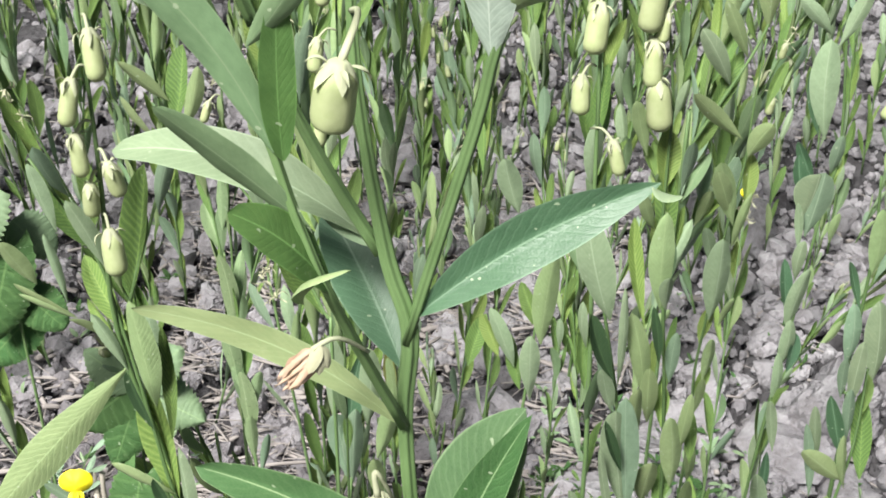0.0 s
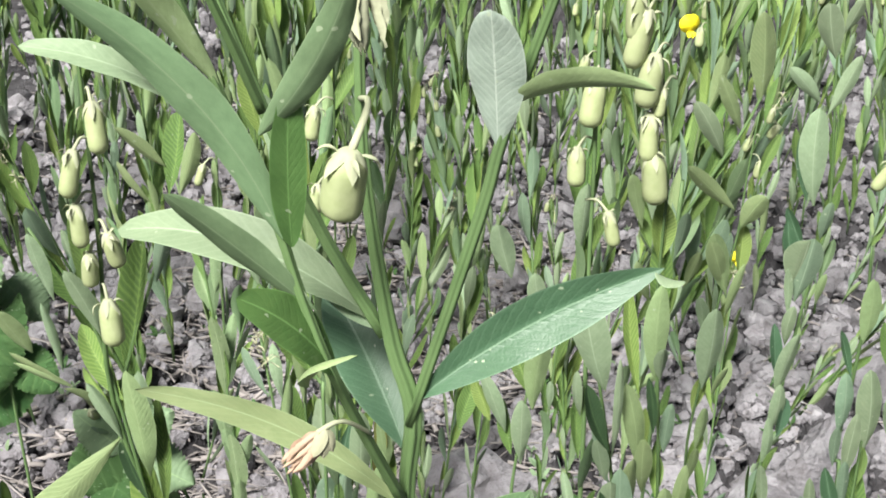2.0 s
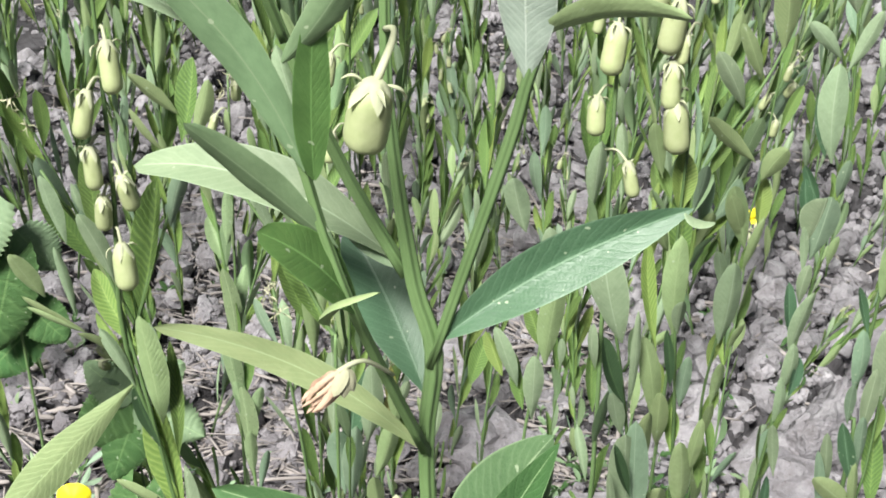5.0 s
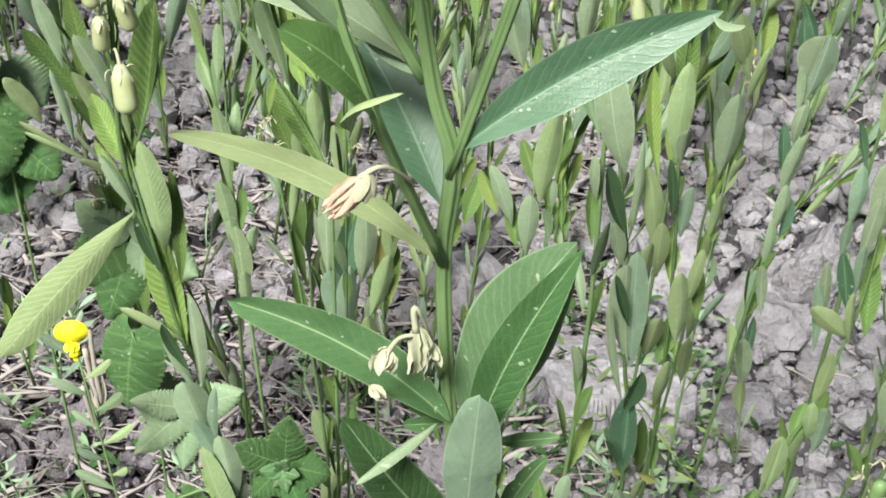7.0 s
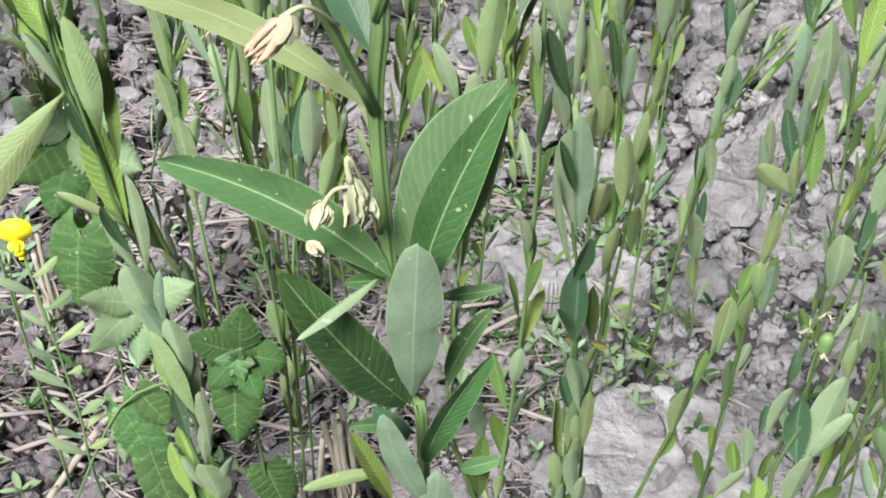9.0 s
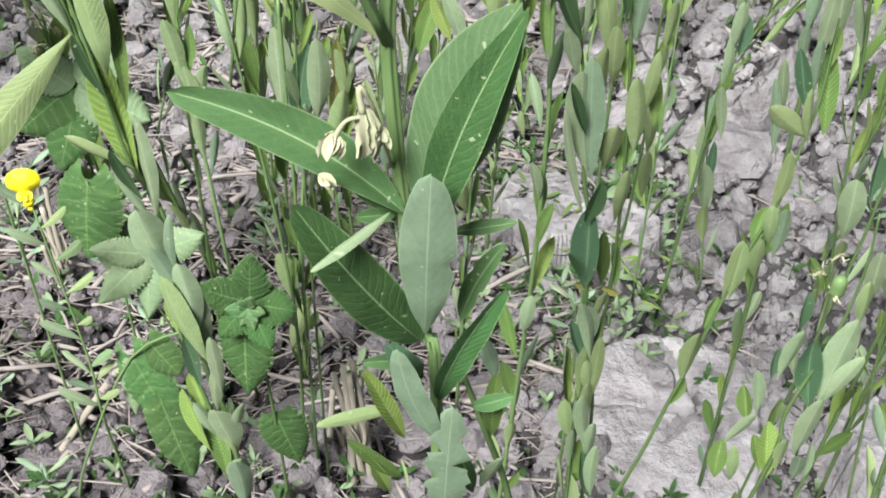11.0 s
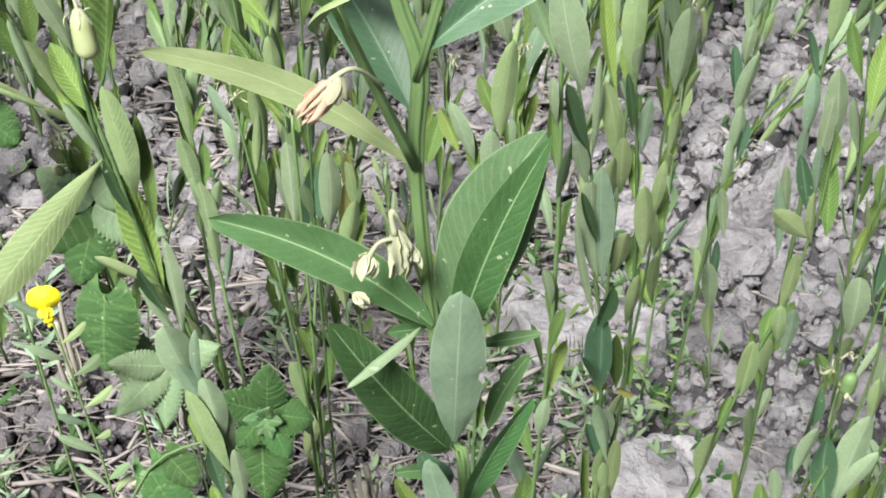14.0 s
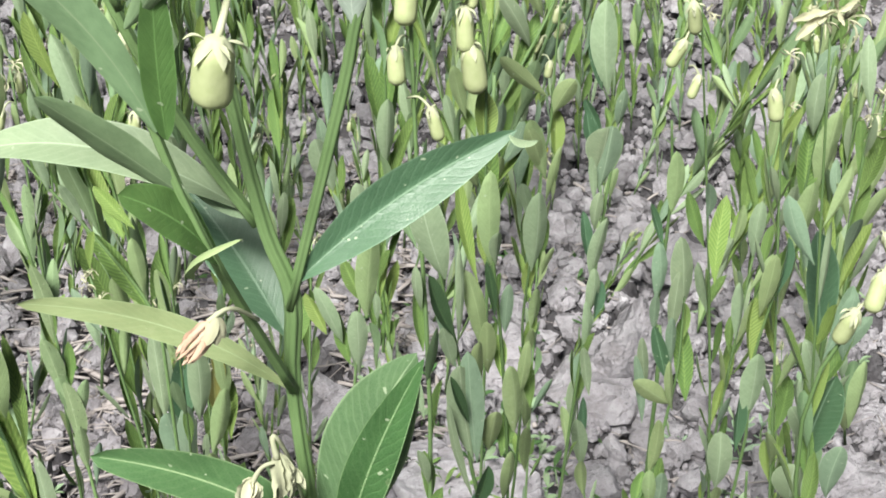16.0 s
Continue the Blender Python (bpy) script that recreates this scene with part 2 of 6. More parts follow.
def thing(name, at, label, category, group="", kind=""):
    ob = new(name)
    ob.empty_display_size = 0.02
    ob.location = at
    return tagged(ob, label, category, group, kind)


def leaf_bm(base, tip, normal, width, bow=0.0, side=0.0, fold=0.25, twist=0.0, n=14, m=6, peak=1.25, blunt=0.8, ripple=0.0, teeth=0.0, bites=(), thick=0.0004, bm=None, tip_round=0.46):
    """A leaf blade from its base to its tip, its upper face towards normal. bow arches it along the normal, side bends it in its plane,
    fold lifts the edges, bites are (place along, side, depth) nibbled out of the edge."""
    bm = bm or bmesh.new()
    uv = bm.loops.layers.uv.verify()
    base, tip = Vector(base), Vector(tip)
    way = tip - base
    size = way.length
    y = way.normalized()
    x = y.cross(Vector(normal)).normalized()
    z = x.cross(y)
    top, low, at = [], [], {}
    for i in range(n + 1):
        u = i / n
        mid = base + way * u + (z * bow + x * side) * size * 4 * u * (1 - u)
        half = width / 2 * max(math.sin(math.pi * min(u, 1) ** peak), 0.0) ** (blunt + (tip_round - blunt) * u * u)
        half = max(half, width * 0.035 * (1 - u))
        half *= 1 + teeth * (((1 - u) * 9) % 1 - 0.5)
        a = twist * (u - 0.5)
        xa, za = x * math.cos(a) + z * math.sin(a), z * math.cos(a) - x * math.sin(a)
        row_t, row_l = [], []
        for j in range(m + 1):
            v = 2 * j / m - 1
            h = half
            for where, flank, deep in bites:
                if v * flank > 0 and abs(u - where) < 0.05:
                    h *= 1 - deep * (1 - abs(u - where) / 0.05)
            p = mid + xa * h * v * math.cos(fold) + za * (h * abs(v) * math.sin(fold) + ripple * size * math.sin(u * 19 + v) * abs(v))
            vt = bm.verts.new(p)
            at[vt] = (u, (v + 1) / 2)
            row_t.append(vt)
            vl = bm.verts.new(p - za * thick if 0 < j < m and 0 < i < n else p)
            at[vl] = at[vt]
            row_l.append(vl)
        top.append(row_t)
        low.append(row_l)
    for i in range(n):
        for j in range(m):
            f = bm.faces.new((top[i][j], top[i][j + 1], top[i + 1][j + 1], top[i + 1][j]))
            g = bm.faces.new((low[i + 1][j], low[i + 1][j + 1], low[i][j + 1], low[i][j]))
            g.material_index = 1
            both = (f, g)
            for face in both:
                for loop in face.loops:
                    loop[uv].uv = at[loop.vert]
    return bm


def tube_bm(points, radii, sides=8, ridges=0, bm=None, smooth=4):
    """A tapered stalk along a line that is rounded through its points."""
    bm = bm or bmesh.new()
    pts = [Vector(p) for p in points]
    line, rads = [], []
    for i in range(len(pts) - 1):
        a, b = pts[i], pts[i + 1]
        ta = (pts[min(i + 1, len(pts) - 1)] - pts[max(i - 1, 0)]) * 0.5
        tb = (pts[min(i + 2, len(pts) - 1)] - pts[i]) * 0.5
        for s in range(smooth):
            u = s / smooth
            line.append(a * (2 * u**3 - 3 * u * u + 1) + ta * (u**3 - 2 * u * u + u) + b * (3 * u * u - 2 * u**3) + tb * (u**3 - u * u))
            rads.append(radii[i] * (1 - u) + radii[i + 1] * u)
    line.append(pts[-1])
    rads.append(radii[-1])
    rings, ref = [], Vector((0.3, 0.9, 0.1))
    for i, (p, r) in enumerate(zip(line, rads)):
        t = (line[min(i + 1, len(line) - 1)] - line[max(i - 1, 0)]).normalized()
        a = t.cross(ref).normalized()
        b = t.cross(a)
        ring = []
        for q in range(sides):
            w = 2 * math.pi * q / sides
            rr = r * (1 + 0.13 * math.cos(ridges * w)) if ridges else r
            ring.append(bm.verts.new(p + (a * math.cos(w) + b * math.sin(w)) * rr))
        rings.append(ring)
    for ra, rb in zip(rings, rings[1:]):
        for q in range(sides):
            bm.faces.new((ra[q], ra[(q + 1) % sides], rb[(q + 1) % sides], rb[q]))
    bm.faces.new(rings[0][::-1])
    bm.faces.new(rings[-1])
    return bm


def pod_radius(u):
    """The outline of a pod at the share u of its length: narrow shoulder, blunt full end."""
    return (1 - abs(2 * (0.03 + 0.955 * u) - 1) ** (2.6 + 4.4 * u)) ** 0.5 * (0.90 + 0.11 * u)


def pod_bm(length, radius, sides=12, rings=11):
    """An inflated pod that hangs from the origin: blunt cylinder with a seam along its front and a short beak."""
    bm = bmesh.new()
    loops = []
    for i in range(rings + 1):
        u = i / rings
        r = pod_radius(u) * radius
        ring = []
        for q in range(sides):
            w = 2 * math.pi * q / sides
            rr = r * (1 - 0.12 * math.exp(-((math.sin(w / 2)) ** 2) * 26)) * (1 + 0.05 * math.cos(3 * w) + 0.016 * math.sin(5 * w + 9 * u) * math.sin(14 * u))
            ring.append(bm.verts.new((rr * math.sin(w), -rr * math.cos(w), -u * length)))
        loops.append(ring)
    for ra, rb in zip(loops, loops[1:]):
        for q in range(sides):
            bm.faces.new((ra[q], rb[q], rb[(q + 1) % sides], ra[(q + 1) % sides]))
    bm.faces.new(loops[0])
    bm.faces.new(loops[-1][::-1])
    return bm


def calyx_bm(length, radius):
    """The pale calyx on the pod's shoulder: a thin cap whose five narrow lobes cling to the pod or stand off it."""
    bm = bmesh.new()
    sides, rings = 40, 7
    loops = []
    for i in range(rings + 1):
        v = i / rings
        ring = []
        for q in range(sides):
            w = 2 * math.pi * q / sides
            lobe = (abs(((q / sides * 5) % 1) - 0.5) * 2) ** 1.35
            free = lobe * (0.5 + 0.5 * math.sin(7.3 * int(q / sides * 5 + 0.5)))
            u = v * (0.05 + 0.27 * lobe)
            r = max(radius * pod_radius(u) * (1.006 + 0.24 * free * v ** 3), radius * 0.2)
            ring.append(bm.verts.new((r * math.sin(w), -r * math.cos(w), 0.0013 * (1 - v) - u * length)))
        loops.append(ring)
    for ra, rb in zip(loops, loops[1:]):
        for q in range(sides):
            bm.faces.new((ra[q], rb[q], rb[(q + 1) % sides], ra[(q + 1) % sides]))
    bm.faces.new(loops[0])
    for a, rise in ((0.2, 0.05), (2.3, -0.02), (3.7, -0.15)):
        out = Vector((math.cos(a), math.sin(a), 0))
        leaf_bm(out * radius * 0.45 + Vector((0, 0, -length * 0.01)), out * radius * 1.45 + Vector((0, 0, length * (rise - 0.10))), out * 0.6 + Vector((0, 0, 0.9)), radius * 0.34, 0.25, 0.12, 0.4, 0.9, 8, 2, 0.7, 0.9, bm=bm, tip_round=0.9)
    return bm


# shared meshes of pods and stalk leaves
def keep(ob):
    """Takes the mesh of an object and removes the object."""
    me = ob.data
    bpy.data.objects.remove(ob)
    return me


POD_MESH = [keep(part("pod", pod_bm(0.0225, 0.0047 + 0.0005 * k), POD)) for k in range(3)]
CALYX_MESH = keep(part("calyx", calyx_bm(0.0225, 0.0053), [CALYX, CALYX]))
rng = random.Random(7)
BLADES = []
for k in range(12):
    faces = [[CROP_TOP, LEAF_UNDER], [YOUNG_TOP, VEINED_UNDER], [CROP_TOP, GREY_UNDER], [CROP_TOP, VEINED_UNDER], [YOUNG_TOP, LEAF_UNDER], [CROP_TOP, SOFT_UNDER]][k % 6]
    BLADES.append(keep(part("leaf", leaf_bm((0, 0, 0), (0, 1, 0), (0, 0, 1), 0.19 + 0.065 * rng.random(), rng.uniform(-0.07, 0.04), rng.uniform(-0.04, 0.04), rng.uniform(0.25, 0.7), rng.uniform(-0.5, 0.5), 10, 4, 1.15 + 0.35 * rng.random(), 0.75, thick=0.005, tip_round=0.52), faces)))


def dry_bm(seed, size=0.02):
    """A withered flower: thin curled shreds and a shrunken pod on one point."""
    r, bm = random.Random(seed), bmesh.new()
    for k in range(9):
        d = Vector((r.uniform(-1, 1), r.uniform(-1, 1), r.uniform(-1.2, 0.5))).normalized() * size * r.uniform(0.5, 1)
        leaf_bm((0, 0, 0), d, (r.uniform(-1, 1), r.uniform(-1, 1), 1), size * r.uniform(0.07, 0.16), r.uniform(-0.3, 0.35), r.uniform(-0.35, 0.35), 0.5, r.uniform(-2, 2), 8, 2, 0.9, 0.8, bm=bm)
    return bm


DRY_MESH = [keep(part("withered_flower", dry_bm(70 + k), [SHRIVELLED, SHRIVELLED])) for k in range(4)]


def frame_at(base, way, face, scale):
    """The matrix that lays a shared blade with its base at base, along way, its upper face towards face."""
    y = Vector(way).normalized()
    x = y.cross(Vector(face)).normalized()
    z = x.cross(y)
    m = Matrix((x, y, z)).transposed().to_4x4()
    return Matrix.Translation(base) @ m @ Matrix.Diagonal((scale, scale, scale, 1))


def add_pod(parent, node, top, r, size=1.0, lean=14):
    """A pod on its curved stalk: from node on the stem to top, where the pod hangs."""
    a, hang = Vector(node), Vector(top)
    part("pod_stalk", tube_bm([a, (a + hang) / 2 + Vector((0, 0, 0.004)), hang], [0.0007, 0.0008, 0.0011], 5), CALYX, parent)
    m = Matrix.Translation(hang) @ pose(0, 0, 0, r.uniform(-lean, lean), r.uniform(-lean, lean), r.uniform(-70, 70)) @ Matrix.Diagonal((size, size, size, 1))
    pod = shared("pod", r.choice(POD_MESH), m, parent)
    shared("calyx", CALYX_MESH, pose(0, 0, 0, 0, 0, r.uniform(0, 360)), pod)


def bend(pts):
    """The place along a stem through the given points, by its share of the length."""
    lengths = [0.0]
    for a, b in zip(pts, pts[1:]):
        lengths.append(lengths[-1] + (b - a).length)

    def at(u):
        d = min(max(u, 0), 1) * lengths[-1]
        for i in range(len(pts) - 1):
            if d <= lengths[i + 1]:
                return pts[i].lerp(pts[i + 1], (d - lengths[i]) / (lengths[i + 1] - lengths[i]))
        return pts[-1]

    return at, lengths[-1]


def stalk(line, seed, leaf=0.07, gap=0.02, start=0.1, end=1.0, pods=0, label="upright green legume plant with folded narrow leaves", splay=0.28, dark=False, thin=1.0):
    """One plant of the crop: a thin upright stem through the points of line, with leaves pressed up along it and at times a spike of pods."""
    r = random.Random(seed)
    root = Vector(line[0])
    pts = [Vector(p) - root for p in line]
    ob = thing("legume_plant", root, label, "plant", "crop of legume plants")
    radii = [0.0022 * thin * (1 - 0.55 * i / (len(pts) - 1)) for i in range(len(pts))]
    part("stem", tube_bm(pts, radii, 7, 0), STEM_DARK if dark else STEM, ob)
    at, size = bend(pts)
    if pods:
        end = min(end, 1 - 0.028 * pods / size)
    d, turn = start * size, r.uniform(0, 6.28)
    while d < end * size:
        u = d / size
        t = (at(u + 0.03) - at(u - 0.03)).normalized()
        turn += 2.4 + r.uniform(-0.5, 0.5)
        out = Vector((math.cos(turn), math.sin(turn), 0))
        tilt = splay * r.uniform(0.45, 1.5)
        way = t * math.cos(tilt) + out * math.sin(tilt)
        l = leaf * r.uniform(0.72, 1.12) * (0.8 + 0.2 * min(1, (u - start) / 0.3)) * (1.0 if u < 0.85 else 0.8)
        if r.random() > 0.06:
            face = t - out * 0.3 + Vector((r.uniform(-0.2, 0.2), r.uniform(-0.2, 0.2), 0))
            if r.random() < 0.5:
                face = Matrix.Rotation(r.choice((-1, 1)) * r.uniform(0.8, 1.9), 3, way) @ face
            shared("leaf", r.choice(BLADES), frame_at(at(u) + out * 0.002, way, face, l), ob)
        d += gap * r.uniform(0.7, 1.3)
    for k in range(1 + seed % 3 if seed >= 30 else 0):
        u = 1 - 0.02 * k
        shared("withered_flower", DRY_MESH[(seed + k) % 4], Matrix.Translation(at(u) + Vector((0.004 * (-1) ** k, -0.003, 0.002))) @ pose(0, 0, 0, 0, 0, 90 * k) @ Matrix.Diagonal((0.7, 0.7, 0.7, 1)), ob)
    for k in range(pods):
        u = 1 - (0.026 * k + 0.008) / size
        a = k * 2.6 + seed
        add_pod(ob, at(u), at(u) + Vector((math.cos(a) * 0.011, math.sin(a) * 0.011 - 0.004, -0.002)), r, r.uniform(0.8, 1.0))
    return ob


speckled = ""


def blade(plant, base, tip, width, look_of):
    """A leaf of a near plant. look_of: back, vein, pale show the underside; stripe, dark, deep, fade the upper face."""
    r = random.Random(int(abs(base[0] * 9173 + base[2] * 7919) * 100))
    upper = look_of in ("stripe", "dark", "deep", "fade")
    turn = r.choice((-1, 1)) * r.uniform(0.05, 0.35)
    face = Vector((turn, -0.8, 0.3)) if upper else Vector((turn, 0.9, 0.15))
    mats = {
        "back": [CROP_TOP, r.choice((LEAF_UNDER, LEAF_UNDER, GREY_UNDER))],
        "vein": [CROP_TOP, VEINED_UNDER],
        "pale": [YOUNG_TOP, YOUNG_UNDER],
        "stripe": [r.choice((CROP_TOP, YOUNG_TOP)), VEINED_UNDER],
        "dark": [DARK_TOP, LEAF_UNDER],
        "deep": [DEEP_TOP, GREY_UNDER],
        "fade": [DULL_TOP, DULL_TOP],
    }[look_of]
    if plant.name == speckled:
        mats = [BITTEN, BITTEN]
    fold = r.uniform(0.4, 0.75) if upper else r.uniform(0.18, 0.5)
    root = plant.location
    part("leaf", leaf_bm(Vector(base) - root, Vector(tip) - root, face, width * 1.04 / math.cos(fold) ** 0.8, r.uniform(-0.05, 0.02), r.uniform(-0.035, 0.035), fold, r.uniform(-0.35, 0.35), 16, 6, r.uniform(1.1, 1.4), 0.72, ripple=0.003, tip_round=0.54), mats, plant)


# ---- ground ----
def hollow(x, y):
    """How far a place lies in a gap between the clods where the darkened bed shows, 0 to 1."""
    p = Vector((x, y, 4.0))
    beside = math.exp(-((math.hypot(x - 0.53, y - 1.69) - 0.105) / 0.04) ** 2)
    depth = noise.noise(p * 8.5) + 0.45 * noise.noise(p * 21.0) + 0.3 * beside
    return min(max((depth - 0.10) * 5.0, 0.0), 1.0)


def soil_height(x, y):
    """Tilled soil: low swells, crumbled lumps and cracks between them."""
    p = Vector((x, y, 0))
    swell = noise.noise(p * 1.7) * 0.025
    lump = noise.noise(p * 10.0) * 0.014 + noise.noise(p * 27.0) * 0.008
    d = noise.voronoi(p * 11)[0]
    crack = min((d[1] - d[0]) * 3.0, 0.6) * 0.09
    e = noise.voronoi(p * 32)[0]
    fine = min((e[1] - e[0]) * 2.5, 0.6) * 0.03
    return swell + lump + (crack * 1.25 + fine) * (0.75 + 0.5 * noise.noise(p * 3)) - 0.05 - 0.035 * hollow(x, y)


def ground_sheet():
    def line(lo, hi, mid, step, far):
        inner = list(np.arange(lo, mid, step)) + list(np.arange(mid, hi + 1e-6, step * 2))
        out, grow = [], step
        while grow < far:
            grow *= 1.7
            out.append(grow)
        return [lo - v for v in reversed(out)] + inner + [hi + v for v in out]

    xs, ys = line(-1.3, 2.2, 1.3, 0.009, 300), line(0.75, 4.9, 2.4, 0.009, 300)
    def height(x, y):
        edge = min(x + 1.3, 2.2 - x, y - 0.75, 4.9 - y) / 0.15
        return soil_height(x, y) * min(max(edge, 0.0), 1.0) if edge > 0 else 0.0

    verts = [(x, y, height(x, y)) for y in ys for x in xs]
    w = len(xs)
    faces = [(j * w + i, j * w + i + 1, (j + 1) * w + i + 1, (j + 1) * w + i) for j in range(len(ys) - 1) for i in range(w - 1)]
    me = bpy.data.meshes.new("ground")
    me.from_pydata(verts, [], faces)
    me.materials.append(SHADE_BED)
    me.polygons.foreach_set("use_smooth", [True] * len(me.polygons))
    return tagged(new("ground", me), "grey dry tilled soil with crumbs and cracks, darkened as shaded gaps", "ground", "", "structure")


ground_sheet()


def clod_bm(seed, flat=0.7, rough=0.4, level=2):
    """A broken lump of dry soil of unit size: flat facets, crumbled edges, cracks."""
    bm = bmesh.new()
    made = bmesh.ops.create_icosphere(bm, subdivisions=level, radius=1.0)["verts"]
    r = random.Random(seed)
    off = Vector((seed * 3.1, seed * 1.7, seed * 0.9))
    cuts = [(Vector((r.gauss(0, 1), r.gauss(0, 1), r.gauss(0.2, 0.8))).normalized(), r.uniform(0.55, 0.9)) for _ in range(9)]
    for v in made:
        d = v.co.normalized()
        k = 1.0
        for n, h in cuts:
            c = d.dot(n)
            if c > 0.05:
                k = min(k, h / c)
        c = noise.voronoi(d * 2.2 + off)[0]
        e = noise.voronoi(d * 6 + off)[0]
        k *= 1 + rough * (noise.noise(d * 2.4 + off) * 0.5 + min(c[1] - c[0], 0.25) * 1.1 + 0.22 * noise.noise(d * 7 + off) + min(e[1] - e[0], 0.3) * 0.45 + 0.17 * noise.noise(d * 21 + off) + (0.12 * noise.noise(d * 44 + off) if level > 3 else 0.0))
        v.co = Vector((d.x * k, d.y * k, d.z * k * flat))
    return bm


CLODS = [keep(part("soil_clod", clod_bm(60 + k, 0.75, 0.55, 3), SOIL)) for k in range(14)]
for me in CLODS:
    me.polygons.foreach_set("use_smooth", [False] * len(me.polygons))


def clod(at, size, seed, flat=0.6, level=4, stretch=(1, 1), turn=0, sink=0.4, label="broken lump of pale dry soil"):
    """A large clod of its own shape, or (level 0) one of the shared lumps."""
    x, y = at
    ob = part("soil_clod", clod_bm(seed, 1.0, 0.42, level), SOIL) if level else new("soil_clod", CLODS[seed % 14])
    ob.matrix_world = pose(x, y, soil_height(x, y) + size * flat * sink, 0 if level else seed * 37 % 50 - 25, 0, turn) @ Matrix.Diagonal((size * stretch[0], size * stretch[1], size * flat, 1))
    return tagged(ob, label, "soil clod", "soil clods")


def slab(at, half, turn, thick, seed, label):
    """A flat broken slab of dried silt: level top with fine pits, crumbled steep edge, two open cracks."""
    r = random.Random(seed)
    off = Vector((seed * 2.3, seed * 5.1, 0))
    rings, sides = 44, 128
    lines = [(r.uniform(0, 3.14), r.uniform(-0.35, 0.35)) for _ in range(3)]
    verts, faces = [], []
    for i in range(rings + 1):
        u = i / rings
        for q in range(sides):
            a = 2 * math.pi * q / sides
            c, d = math.cos(a), math.sin(a)
            way = Vector((c, d, 0))
            reach = (abs(c) ** 3.2 + abs(d) ** 3.2) ** (-1 / 3.2)
            reach *= 1 + 0.16 * noise.noise(way * 1.6 + off) + 0.08 * noise.noise(way * 5 + off) + 0.035 * noise.noise(way * 16 + off)
            x, y = c * reach * half[0] * u, d * reach * half[1] * u
            p = Vector((x, y, 0)) + off
            z = thick + 0.006 * noise.noise(p * 9) + 0.0035 * noise.noise(p * 34) + 0.0018 * noise.noise(p * 95)
            for turn_of, shift in lines:
                gap = abs(x * math.cos(turn_of) + y * math.sin(turn_of) - shift * half[0] + 0.02 * noise.noise(p * 14))
                gate = noise.noise(p * 5 + Vector((0, 0, turn_of)))
                if gap < 0.008 and gate > -0.05:
                    z -= 0.035 * min(gate * 4 + 0.3, 1) * (1 - gap / 0.008)
            if u > 0.86:
                w = (u - 0.86) / 0.14
                z -= (thick + 0.045) * w**2.2 * (1 + 0.35 * noise.noise(p * 40))
            verts.append((x, y, z))
    for i in range(rings):
        for q in range(sides):
            faces.append((i * sides + q, i * sides + (q + 1) % sides, (i + 1) * sides + (q + 1) % sides, (i + 1) * sides + q)[::-1])
    me = bpy.data.meshes.new("soil_slab")
    me.from_pydata(verts, [], faces)
    me.materials.append(SLAB)
    ob = new("soil_slab", me)
    ob.matrix_world = pose(at[0], at[1], 0, r.uniform(-3, 3), r.uniform(-3, 3), turn)
    return tagged(ob, label, "soil slab", "soil slabs")


slab((0.330, 1.085), (0.105, 0.135), -6, 0.045, 1, "large flat cracked slab of pale dry soil")
slab((0.610, 1.060), (0.105, 0.085), 12, 0.050, 2, "pale slab of dry soil with a crumbled edge")
slab((0.185, 1.455), (0.062, 0.085), 20, 0.040, 3, "flat pale slab of dry soil under thin weeds")
slab((0.290, 1.430), (0.050, 0.060), 60, 0.035, 4, "small flat slab of pale dry soil")
clod((0.528, 1.70), 0.070, 4, 1.45, 5, (0.95, 0.9), 0, 0.6, "tall cracked clod of pale dry soil")
clod((0.55, 1.58), 0.055, 5, 0.7)
clod((0.43, 1.46), 0.05, 6, 0.6)
clod((-0.30, 1.60), 0.07, 7, 0.6, 4, (1.2, 1), 15)
clod((-0.33, 1.02), 0.07, 8, 0.4, 4, (1.2, 1), 15)
clod((0.70, 2.05), 0.09, 12, 0.6, 4, (1.2, 1), 15)
clod((0.45, 2.4), 0.11, 13, 0.6, 4, (1.2, 1), 65)
r = random.Random(11)
for k in range(280):
    y = 0.93 + 3.4 * r.random() ** 1.7
    x = 0.1 + (r.random() - 0.5) * (0.55 + 0.8 * y)
    if (x < 0.0 and y < 1.8 and r.random() < 0.6) or hollow(x, y) > 0.5:
        continue
    clod((x, y), (0.010 + 0.034 * r.random() ** 2.2) * (1.1 + 0.6 * min(1.0, max(0.0, (y - 1.2) / 0.6))), k, r.uniform(0.55, 0.95), 0, (r.uniform(0.8, 1.4), 1), r.uniform(0, 360))


